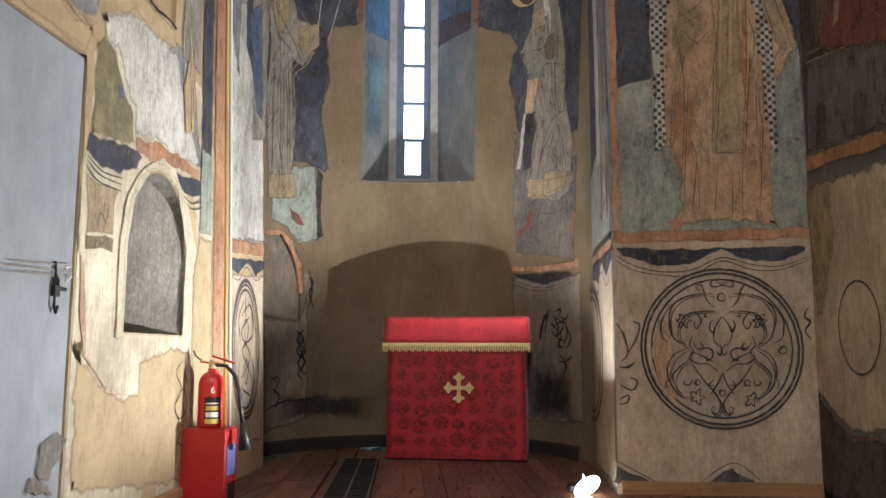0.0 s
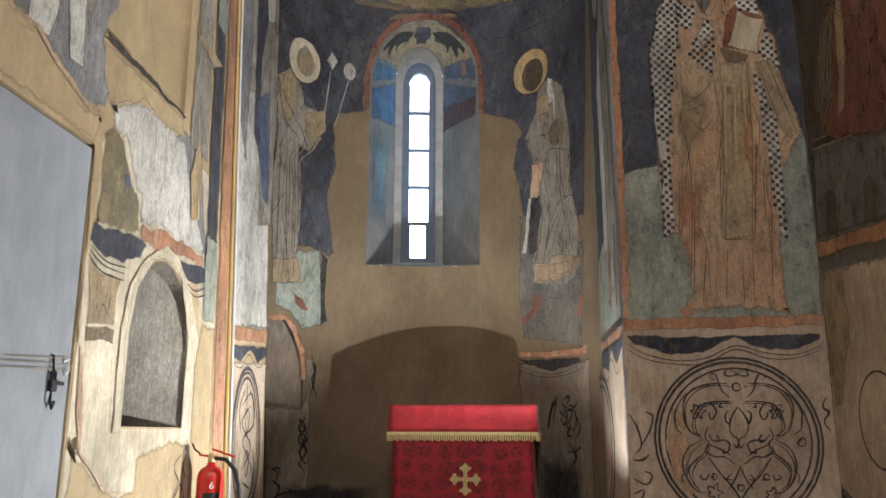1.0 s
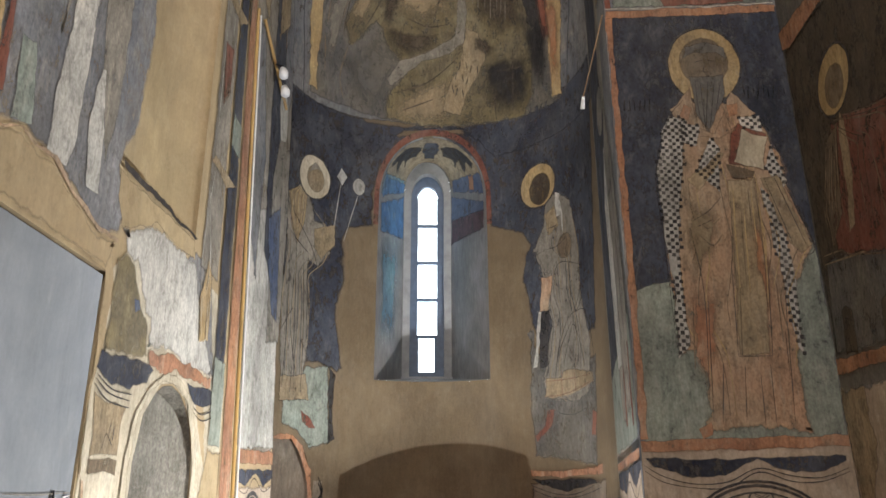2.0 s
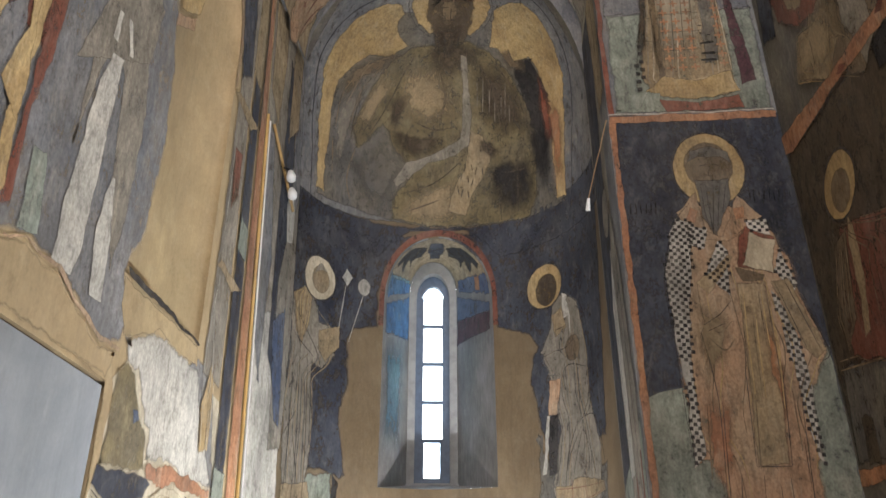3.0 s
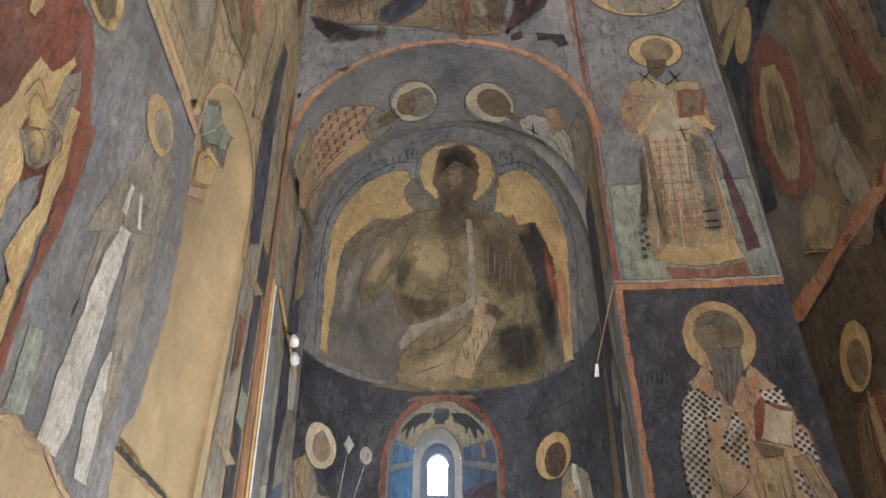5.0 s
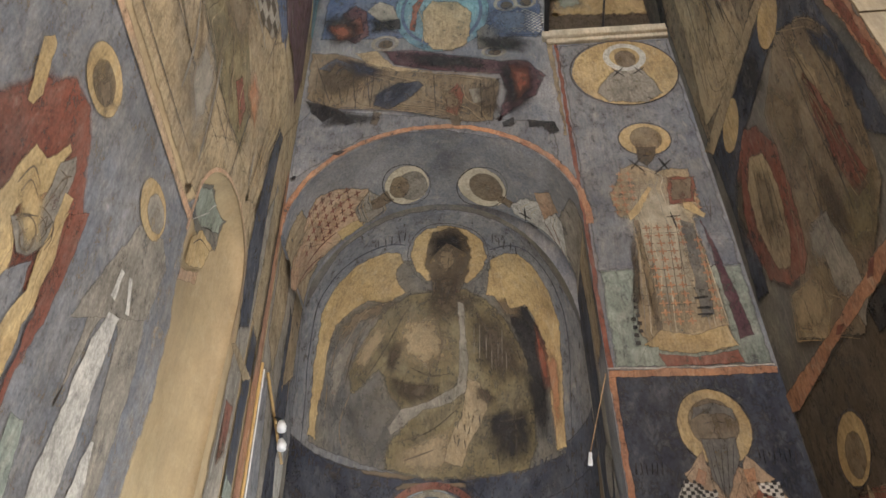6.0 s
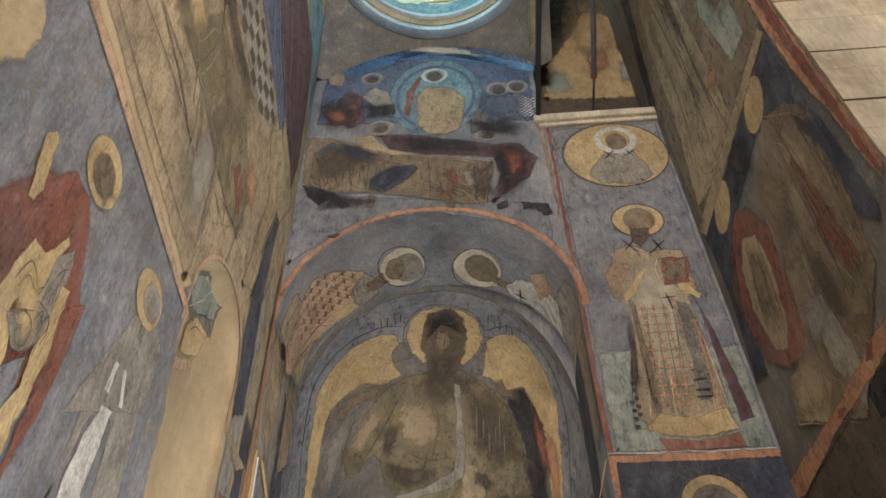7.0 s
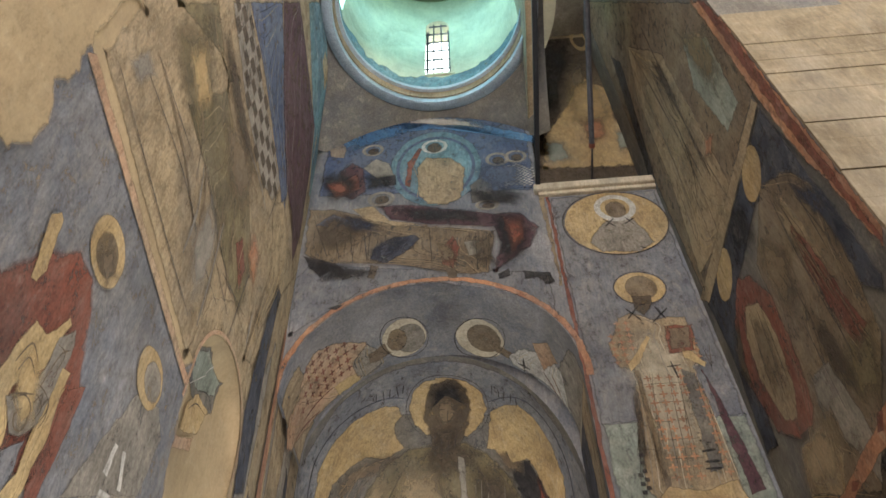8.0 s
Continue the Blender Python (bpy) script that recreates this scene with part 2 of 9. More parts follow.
def wood(name, a, b, rough=0.55, along="y"):
    m, t, p = nodes_of(name)
    info = t.nodes.new("ShaderNodeObjectInfo")
    st = {"y": (16, 0.9, 16), "x": (0.9, 16, 16), "z": (16, 16, 0.9)}[along]
    g = noise_of(t, 3.0, 8, 0.65, st, 0.0, 0.8)
    col = mixed(t, ramp(t, g, 0.35, 0.68), a, b)
    tone = t.nodes.new("ShaderNodeMapRange")
    tone.inputs["To Min"].default_value, tone.inputs["To Max"].default_value = 0.6, 1.25
    t.links.new(info.outputs["Random"], tone.inputs["Value"])
    col = mixed(t, 1.0, col, tone.outputs["Result"], "MULTIPLY")
    dirt = ramp(t, noise_of(t, 2.2, 7, 0.7), 0.5, 0.75)
    col = mixed(t, dirt, col, mixed(t, 0.5, col, (0.04, 0.03, 0.025)))
    t.links.new(col, p.inputs["Base Color"])
    t.links.new(ramp(t, g, 0.9, 0.1), p.inputs["Roughness"])
    p.inputs["Roughness"].default_value = rough
    bp = add(t, "ShaderNodeBump", Strength=0.2, Distance=0.003)
    t.links.new(g, bp.inputs["Height"])
    t.links.new(bp.outputs["Normal"], p.inputs["Normal"])
    return m


M["redcloth"] = cloth("red_damask", (0.36, 0.010, 0.024), (0.13, 0.003, 0.008), 0.2)
M["redtop"] = cloth("red_damask_cover", (0.43, 0.016, 0.026), (0.27, 0.008, 0.014), 0.2)
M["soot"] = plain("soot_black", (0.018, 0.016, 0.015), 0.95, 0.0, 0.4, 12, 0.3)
M["gold"] = plain("gold_thread", (0.66, 0.53, 0.25), 0.55, 0.1, 0.4, 90, 0.5)
M["floorwood"] = wood("floorboard_wood", (0.145, 0.06, 0.03), (0.08, 0.034, 0.02))
M["trimwood"] = wood("skirting_wood", (0.33, 0.19, 0.09), (0.24, 0.13, 0.06), 0.6, "x")
M["yellowwood"] = wood("pale_pine_rod", (0.55, 0.36, 0.13), (0.42, 0.26, 0.09), 0.6, "z")
M["doorpaint"] = fresco("grey_door_paint", (0.27, 0.29, 0.31), (0.23, 0.25, 0.275), (0.33, 0.35, 0.36), 0.35, (1, 1, 0.4), 1.2, 5, 0.08, 0.06, grime=0.1)
M["iron"] = plain("black_iron", (0.02, 0.02, 0.022), 0.55, 0.6, 0.4, 30, 0.3)
M["greyiron"] = plain("grey_painted_iron", (0.10, 0.10, 0.115), 0.5, 0.4, 0.4, 20, 0.3)
M["extred"] = plain("red_enamel", (0.52, 0.025, 0.02), 0.32, 0.0, 0.12, 6, 0.03)
M["standred"] = plain("red_sheet_metal", (0.42, 0.014, 0.014), 0.45, 0.0, 0.2, 8, 0.05)
M["rubber"] = plain("black_rubber", (0.015, 0.015, 0.016), 0.5, 0.0, 0.3, 40, 0.1)
M["paper"] = plain("white_print", (0.75, 0.74, 0.70), 0.6, 0.0, 0.1, 40, 0.0)
M["yellow"] = plain("yellow_print", (0.62, 0.47, 0.10), 0.6, 0.0, 0.1, 40, 0.0)
M["labelblue"] = plain("blue_print", (0.12, 0.16, 0.42), 0.5, 0.0, 0.25, 60, 0.0)
M["whitemetal"] = plain("white_lamp_enamel", (0.75, 0.75, 0.74), 0.35, 0.0, 0.1, 20, 0.0)
M["lens"] = plain("lit_lamp_lens", (1.0, 0.95, 0.85), 0.3, 0.0, 0.0, 10, 0.0, 30.0)
M["skyglow"] = plain("bright_sky", (0.86, 0.95, 1.0), 1.0, 0.0, 0.0, 1, 0.0, 7.0)
M["frame"] = plain("blue_grey_window_paint", (0.10, 0.15, 0.23), 0.5, 0.0, 0.25, 20, 0.1)
M["mould"] = plain("grey_stone_moulding", (0.36, 0.37, 0.37), 0.8, 0.0, 0.25, 9, 0.3)
M["slab"] = fresco("worn_ashlar", (0.30, 0.24, 0.16), (0.24, 0.185, 0.12), (0.38, 0.33, 0.25), 0.5)
glass, gt, gp = nodes_of("window_glass")
gp.inputs["Transmission Weight"].default_value, gp.inputs["Roughness"].default_value = 1.0, 0.05
gp.inputs["IOR"].default_value = 1.2
M["glass"] = glass


# ---- building ----
def link(name, bm, material, parent=None, label="", smooth=False):
    me = bpy.data.meshes.new(name)
    bmesh.ops.recalc_face_normals(bm, faces=bm.faces)
    bm.to_mesh(me)
    bm.free()
    me.materials.append(material)
    if smooth:
        me.polygons.foreach_set("use_smooth", [True] * len(me.polygons))
    ob = new(name, me)
    if parent is not None:
        ob.parent = parent
        ob.matrix_parent_inverse = parent.matrix_world.inverted()
    if label:
        ob["label"] = label
    return ob


def part(name, bm, material, parent, label="", smooth=False):
    return link(name, bm, material, parent, label, smooth)


def thing(name, at, label, category, group="", kind=""):
    ob = new(name)
    ob.empty_display_size = 0.1
    ob.matrix_world = Matrix.Translation(at)
    bpy.context.view_layer.update()
    return tagged(ob, label, category, group, kind)


def box(x0, x1, y0, y1, z0, z1, bevel=0.0, bm=None, turn=None):
    own = bm is None
    b = bmesh.new()
    bmesh.ops.create_cube(b, size=1)
    for v in b.verts:
        v.co = Vector(((x0 + x1) / 2 + v.co.x * (x1 - x0), (y0 + y1) / 2 + v.co.y * (y1 - y0), (z0 + z1) / 2 + v.co.z * (z1 - z0)))
    if bevel:
        bmesh.ops.bevel(b, geom=b.edges[:], offset=bevel, segments=2, affect="EDGES", profile=0.6)
    if turn is not None:
        b.transform(turn)
    if own:
        return b
    me = bpy.data.meshes.new("joined")
    b.to_mesh(me)
    bm.from_mesh(me)
    b.free()
    bpy.data.meshes.remove(me)
    return bm


def tube(points, radius, sides=10, radii=None):
    """A round bar along the points."""
    bm, rings = bmesh.new(), []
    pts = [Vector(p) for p in points]
    for i, p in enumerate(pts):
        d = (pts[min(i + 1, len(pts) - 1)] - pts[max(i - 1, 0)]).normalized()
        q = d.to_track_quat("Z", "Y")
        r = radii[i] if radii else radius
        rings.append([bm.verts.new(p + q @ Vector((r * math.cos(a), r * math.sin(a), 0))) for a in (2 * math.pi * k / sides for k in range(sides))])
    for a, b in zip(rings, rings[1:]):
        for k in range(sides):
            bm.faces.new((a[k], a[(k + 1) % sides], b[(k + 1) % sides], b[k]))
    bm.faces.new(rings[0])
    bm.faces.new(rings[-1][::-1])
    return bm


def lathe(profile, at, sides=32, turn=None):
    """A turned body about z from (radius, height) pairs."""
    bm, rings = bmesh.new(), []
    for r, z in profile:
        rings.append([bm.verts.new((r * math.cos(2 * math.pi * k / sides), r * math.sin(2 * math.pi * k / sides), z)) for k in range(sides)])
    for a, b in zip(rings, rings[1:]):
        for k in range(sides):
            bm.faces.new((a[k], a[(k + 1) % sides], b[(k + 1) % sides], b[k]))
    bm.faces.new(rings[0])
    bm.faces.new(rings[-1][::-1])
    if turn is not None:
        bm.transform(turn)
    bm.transform(Matrix.Translation(at))
    return bm


EAST, RIGHT, REVEAL = 4.96, 2.28, 1.147
APSE, R_APSE, SPRING, RISE = Vector((-0.14, 5.9)), 1.30, 5.25, 1.835
ARCH_X, ARCH_Z, R_ARCH = -0.075, 5.85, 1.235


# Surfaces: two coordinates along the wall and d, the height over it.
def on_left(u, v, d=0.0):
    return Vector((-1.21 - max(0.0, min(1.2, (u - 4.1) / 0.86)) * (0.028 * v - 0.04) + d, u, v))


def on_east(u, v, d=0.0):
    return Vector((u, EAST - d, v))


def on_right(u, v, d=0.0):
    return Vector((RIGHT - d, u, v))


def on_reveal(u, v, d=0.0):
    return Vector((REVEAL - d, u, v))


def on_apse(u, v, d=0.0):
    a, r = radians(u), R_APSE - d
    if v <= SPRING:
        return Vector((APSE.x + r * math.sin(a), APSE.y + r * math.cos(a), v))
    e = (v - SPRING) / RISE
    return Vector((APSE.x + r * math.sin(a), APSE.y + r * math.cos(a) * math.cos(e), SPRING + (RISE - d) * math.cos(a) * math.sin(e)))


def on_arch(u, v, d=0.0):
    a, r = radians(u), R_ARCH - d
    return Vector((ARCH_X + r * math.sin(a), v, ARCH_Z + r * math.cos(a)))


def on_jamb(u, v, d=0.0):
    return Vector((u, 2.6 - d, v))


def on_upper(u, v, d=0.0):
    return Vector((u, 5.30 - d, v))


DRUM, R_DRUM = Vector((0.04, 3.62)), 1.13


def on_drum(u, v, d=0.0):
    a, r = radians(u), R_DRUM - d
    return Vector((DRUM.x + r * math.sin(a), DRUM.y + r * math.cos(a), v))


SURF = {"L": on_left, "E": on_east, "R": on_right, "J": on_reveal, "A": on_apse, "B": on_arch, "S": on_jamb, "U": on_upper, "D": on_drum}
STEP = {"L": (0.43, 2.0), "E": (9, 9), "R": (9, 9), "J": (9, 9), "A": (2.5, 0.08), "B": (3.0, 9), "S": (9, 9), "U": (9, 9), "D": (6.0, 9)}


def sheet(outlines, step):
    """A flat sheet inside the first outline and outside the others, cut into a grid."""
    bm = bmesh.new()
    for loop in outlines:
        vs = [bm.verts.new((u, v, 0)) for u, v in loop]
        for a, b in zip(vs, vs[1:] + vs[:1]):
            bm.edges.new((a, b))
    bmesh.ops.triangle_fill(bm, use_beauty=True, edges=bm.edges[:], normal=(0, 0, 1))
    cut(bm, outlines[0], step)
    return bm


def cut(bm, outline, step):
    us, vs = [p[0] for p in outline], [p[1] for p in outline]
    for axis, lo, hi, s in ((0, min(us), max(us), step[0]), (1, min(vs), max(vs), step[1])):
        k = math.floor(lo / s) + 1
        while k * s < hi:
            co, no = ((k * s, 0, 0), (1, 0, 0)) if axis == 0 else ((0, k * s, 0), (0, 1, 0))
            bmesh.ops.bisect_plane(bm, geom=bm.verts[:] + bm.edges[:] + bm.faces[:], dist=1e-5, plane_co=co, plane_no=no)
            k += 1


def wall(name, surf, outlines, depth, material, label, step=None, kind="structure", category="wall"):
    bm = sheet(outlines, step or STEP[surf])
    new_geom = bmesh.ops.extrude_face_region(bm, geom=bm.faces[:])["geom"]
    back = {v for v in new_geom if isinstance(v, bmesh.types.BMVert)}
    for v in bm.verts:
        v.co = SURF[surf](v.co.x, v.co.y, -depth if v in back else 0.0)
    return tagged(link(name, bm, material), label, category, "", kind)


def arched(u0, u1, v0, spring, top, n=10):
    """The outline of an opening with a round head."""
    c, h = (u0 + u1) / 2, (u1 - u0) / 2
    return [(u0, v0), (u1, v0)] + [(c + h * math.cos(math.pi * k / n), spring + (top - spring) * math.sin(math.pi * k / n)) for k in range(n + 1)]


# left wall, with the door, the small niche and the tall blind niche
DOOR = (2.25, 3.30, 2.0)
NICHE = arched(3.75, 4.42, 0.875, 1.28, 1.68)
TALL = (3.25, 4.17, 2.485, 4.42, 4.95)
BLIND = arched(*TALL, 14)
wall("wall_north", "L", [[(-3.6, 0), (DOOR[0], 0), (DOOR[0], DOOR[2]), (DOOR[1], DOOR[2]), (DOOR[1], 0), (5.87, 0), (5.87, 6.6), (4.97, 6.6), (4.97, 11.0), (-3.6, 11.0)], NICHE, BLIND], 0.55, M["plaster"], "ochre plaster wall with worn frescoes and two niches")


def backing(name, surf, outline, depth, material, label, flat=1.0):
    """The back of a niche; flat below 1 lets it run out towards the far side."""
    us = [p[0] for p in outline]
    bm = sheet([outline], STEP[surf])
    for v in bm.verts:
        far = (v.co.x - min(us)) / (max(us) - min(us))
        v.co = SURF[surf](v.co.x, v.co.y, -depth * (1 - (1 - flat) * far))
    geom = bmesh.ops.extrude_face_region(bm, geom=bm.faces[:])["geom"]
    for v in geom:
        if isinstance(v, bmesh.types.BMVert):
            v.co.x -= 0.1
    return tagged(link(name, bm, material), label, "niche", "", "structure")


def grown(outline, m):
    cu, cv = sum(p[0] for p in outline) / len(outline), sum(p[1] for p in outline) / len(outline)
    return [(u + (m if u > cu else -m), v + (m if v > cv else -m)) for u, v in outline]


backing("niche_back", "L", grown(NICHE, 0.02), 0.27, M["stone"], "rough grey back of the small wall niche", 0.02)

def hollow(u, v):
    """The depth of the tall blind niche: a shallow curved hollow that runs out to its edge."""
    u0, u1, v0, spring, top = TALL
    half = (u1 - u0) / 2
    if v > spring:
        half *= math.sqrt(max(0.0, 1 - ((v - spring) / (top - spring)) ** 2))
    q = abs(u - (u0 + u1) / 2) / max(half, 1e-4)
    return 0.12 * math.sqrt(max(0.0, 1 - q ** 2)) * min(1.0, half / 0.3) if q < 1 else 0.0


bm, rows = bmesh.new(), []
for j in range(41):
    v = 2.44 + (TALL[4] - 2.44) * (j / 40 if j < 24 else 0.6 + 0.4 * math.sin(math.pi / 2 * (j - 24) / 16))
    half = 0.46 * (1.0 if v <= TALL[3] else math.sqrt(max(0.0, 1 - ((v - TALL[3]) / (TALL[4] - TALL[3])) ** 2)))
    row = []
    for i in range(25):
        u = 3.71 - half * math.cos(math.pi * i / 24)
        row.append(bm.verts.new(on_left(u, v, -hollow(u, v) - 0.001)))
    rows.append(row)
for low, high in zip(rows, rows[1:]):
    for i in range(24):
        bm.faces.new((low[i], low[i + 1], high[i + 1], high[i]))
bmesh.ops.remove_doubles(bm, verts=bm.verts[:], dist=1e-4)
tagged(link("niche_back", bm, M["plaster"], None, "", True), "ochre plaster hollow of the tall blind niche", "niche", "", "structure")


def lining(name, surf, outline, depth, material, parent_label):
    """The plastered sides of a niche."""
    bm, rows = bmesh.new(), []
    cu, cv = sum(p[0] for p in outline) / len(outline), sum(p[1] for p in outline) / len(outline)
    fit_in = [(u + (0.003 if u < cu else -0.003), v + (0.003 if v < cv else -0.003)) for u, v in outline]
    for d in (-0.002, -depth):
        rows.append([bm.verts.new(SURF[surf](u, v, d)) for u, v in fit_in])
    n = len(outline)
    for k in range(n):
        bm.faces.new((rows[0][k], rows[0][(k + 1) % n], rows[1][(k + 1) % n], rows[1][k]))
    return tagged(link(name, bm, material), parent_label, "niche", "", "structure")


lining("niche_lining", "L", NICHE, 0.27, M["stone"], "rough grey sides of the small wall niche")

# east wall: pier, arch to the apse and the field over it
arch_edge = [(ARCH_X + R_ARCH * math.sin(radians(a)), ARCH_Z + R_ARCH * math.cos(radians(a))) for a in range(90, -91, -6)]
wall("wall_east", "E", [[(RIGHT + 0.3, 0), (RIGHT + 0.3, 8.42), (1.10, 8.42), (1.10, 10.9), (-1.75, 10.9), (-1.75, 5.85)] + arch_edge[::-1] + [(REVEAL, ARCH_Z - 0.001), (REVEAL, 0)]], 0.34, M["blue"], "blue-grey frescoed east wall with a tall round arch", (0.5, 0.5))
wall("wall_reveal", "J", [[(EAST + 0.34, 0), (6.0, 0), (6.0, 5.9), (EAST + 0.34, 5.9)]], 0.3, M["grey"], "grey frescoed reveal of the apse arch")
bm = sheet([[(-95, EAST + 0.34), (95, EAST + 0.34), (95, 5.9), (-95, 5.9)]], (6, 9))
for v in bm.verts:
    v.co = on_arch(v.co.x, v.co.y)
tagged(link("arch_soffit", bm, M["blue"], None, "", True), "blue-grey frescoed soffit of the apse arch", "arch", "", "structure")

# apse with its conch
WIN = (-26.5, 18.5, 2.28, 3.95, 4.66)
WIN_EDGE = [(WIN[0] + (WIN[1] - WIN[0]) * k / 12, WIN[2]) for k in range(12)] + arched(*WIN, 16)[1:]
SMALL = arched(-73, -50.5, 1.05, 1.40, 1.76)
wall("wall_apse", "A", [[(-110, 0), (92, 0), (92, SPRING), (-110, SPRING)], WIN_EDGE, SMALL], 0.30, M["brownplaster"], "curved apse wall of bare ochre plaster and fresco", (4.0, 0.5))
bm = bmesh.new()
rows = [[bm.verts.new(on_apse(-90 + 180 * i / 90, SPRING + RISE * radians(89.9 * j / 40), -0.001)) for i in range(91)] for j in range(41)]
for a, b in zip(rows, rows[1:]):
    for i in range(90):
        bm.faces.new((a[i], a[i + 1], b[i + 1], b[i]))
tagged(link("conch", bm, M["smoke"], None, "", True), "smoky grey frescoed half dome of the apse", "half dome", "", "structure")
# lunette between the arch and the conch
outer = [(ARCH_X + 1.6 * math.cos(radians(a)), ARCH_Z + 1.6 * math.sin(radians(a))) for a in range(0, 181, 6)]
inner = [(APSE.x + R_APSE * math.cos(radians(a)), SPRING + RISE * math.sin(radians(a))) for a in range(0, 181, 6)]
bm = sheet([outer + inner[::-1]], (9, 9))
for v in bm.verts:
    v.co = Vector((v.co.x, 5.9, v.co.y))
tagged(link("lunette", bm, M["blue"]), "blue-grey fresco field over the half dome", "wall", "", "structure")
bm = bmesh.new()
rows = [[bm.verts.new(on_apse(-80 + 32 * i / 10, 0.98 + 0.86 * j / 2, -0.22 + 0.021 * i)) for i in range(11)] for j in range(3)]
for a, b in zip(rows, rows[1:]):
    for i in range(10):
        bm.faces.new((a[i], a[i + 1], b[i + 1], b[i]))
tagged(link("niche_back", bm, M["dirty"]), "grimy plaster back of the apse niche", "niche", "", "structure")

# right wall, its end facing the nave, and the field above the pier
wall("wall_south", "R", [[(2.6, 0), (5.6, 0), (5.6, 13.4), (2.6, 13.4)]], 0.9, M["smoke"], "dim frescoed side wall with faded figures")
wall("wall_upper", "U", [[(0.9, 8.2), (2.6, 8.2), (2.6, 13.4), (0.9, 13.4)]], 0.3, M["tan"], "tan fresco field set back over the pier")
wall("wall_bay", "E", [[(-1.75, 10.9), (1.10, 10.9), (1.10, 11.0), (-1.75, 11.0)]], 0.34, M["blue"], "top of the east wall")

# floor under the boards, nave walls and ceilings that close the place
for name, b, mat, text, cat in (
        ("floor", box(-1.9, 6.2, -4.2, 8.2, -0.3, -0.03), M["floorwood"], "dark wooden floor of worn boards", "floor"),
        ("wall_west", box(-1.9, 6.2, -4.2, -3.6, 0, 13.6), M["cream"], "plain cream plaster wall of the nave", "wall"),
        ("wall_nave", box(5.6, 6.2, -3.6, 2.6, 0, 13.6), M["cream"], "plain cream plaster wall of the nave", "wall"),
        ("ceiling", box(1.20, 6.2, -4.2, 5.7, 13.4, 13.8), M["dirty"], "grimy plaster vault over the nave", "ceiling"),
        ("ceiling", box(-1.9, 1.20, -4.2, 2.30, 10.4, 10.9), M["dirty"], "grimy plaster vault beside the drum", "ceiling"),
        ("wall_lintel", box(1.10, 1.22, -4.2, 4.96, 9.9, 13.5), M["tan"], "masonry over the tie beam", "wall"),
        ("wall_end", box(3.18, 6.2, 2.62, 3.2, 0, 13.6), M["wash"], "whitewashed end of the side wall", "wall"),
):
    tagged(link(name, b, mat), text, cat, "", "structure")

# pendentives from the square bay to the round drum
bm, n = bmesh.new(), 64
lo, hi = [], []
for k in range(n):
    a = 2 * math.pi * k / n
    s, c = math.sin(a), math.cos(a)
    m = max(abs(s) / 1.24, abs(c) / 1.34)
    x, y = s / m, c / m
    corner = min(abs(x) / 1.24, abs(y) / 1.34)
    lo.append(bm.verts.new((-0.05 + x * 1.12, 3.62 + y * 1.02, 10.30 - 0.75 * corner ** 2)))
    hi.append(bm.verts.new((DRUM.x + 1.20 * s, DRUM.y + 1.20 * c, 10.42)))
for k in range(n):
    bm.faces.new((lo[k], lo[(k + 1) % n], hi[(k + 1) % n], hi[k]))
tagged(link("pendentives", bm, M["smoke"], None, "", True), "smoky frescoed pendentives under the drum", "vault", "", "structure")

# drum with three windows and a shallow dome
slots = [arched(c - 8.6, c + 8.6, 11.15, 12.75, 13.05, 8) for c in (-90, 0, 90)]
wall("wall_drum", "D", [[(-180, 10.5), (180, 10.5), (180, 13.9), (-180, 13.9)]] + slots, 0.34, M["pale"], "pale greenish plaster drum with slit windows", (6, 9))
tagged(link("dome", lathe([(R_DRUM + 0.3, 13.85), (1.1, 14.35), (0.7, 14.75), (0.02, 14.9)], (DRUM.x, DRUM.y, 0), 48), M["pale"], None, "", True), "pale plaster dome closing the drum", "dome", "", "structure")
ring = thing("ring_moulding", (DRUM.x, DRUM.y, 10.42), "white and brown moulded ring at the foot of the drum", "moulding", "", "structure")


def hoop(r0, r1, z0, z1):
    return lathe([(r0, z0), (r1, z0), (r1, z1), (r0, z1), (r0, z0)], (DRUM.x, DRUM.y, 0), 72)


def hoop_open(r0, r1, z0, z1):
    bm = hoop(r0, r1, z0, z1)
    caps = [f for f in bm.faces if len(f.verts) > 4]
    bmesh.ops.delete(bm, geom=caps, context="FACES")
    return bm


part("lower_roll", hoop_open(1.13, 1.25, 10.36, 10.46), M["ringblue"], ring, "white painted roll", True)
part("band", hoop_open(1.115, 1.2, 10.46, 10.60), M["tan"], ring, "brown painted band")
part("upper_roll", hoop_open(1.07, 1.2, 10.60, 10.66), M["ringblue"], ring, "white painted roll")


# ---- apse window ----
W_AX = radians(-6.5)
W_A, W_L = Vector((math.sin(W_AX), math.cos(W_AX), 0)), Vector((math.cos(W_AX), -math.sin(W_AX), 0))
W_C = Vector((APSE.x, APSE.y, 0))


def in_window(s, g, z):
    return W_C + W_L * s + W_A * g + Vector((0, 0, z))


def head(half, z0, spring, top, n=12, mid=0.0):
    return [(mid - half, z0)] + [(mid - half * math.cos(math.pi * k / n), spring + (top - spring) * math.sin(math.pi * k / n)) for k in range(n + 1)] + [(mid + half, z0)]


def ribbon(a, b, ga, gb, closed=True):
    bm = bmesh.new()
    va = [bm.verts.new(in_window(s, ga, z) if not callable(ga) else ga(s, z)) for s, z in a]
    vb = [bm.verts.new(in_window(s, gb, z)) for s, z in b]
    n = len(va)
    for k in range(n if closed else n - 1):
        bm.faces.new((va[k], va[(k + 1) % n], vb[(k + 1) % n], vb[k]))
    return bm


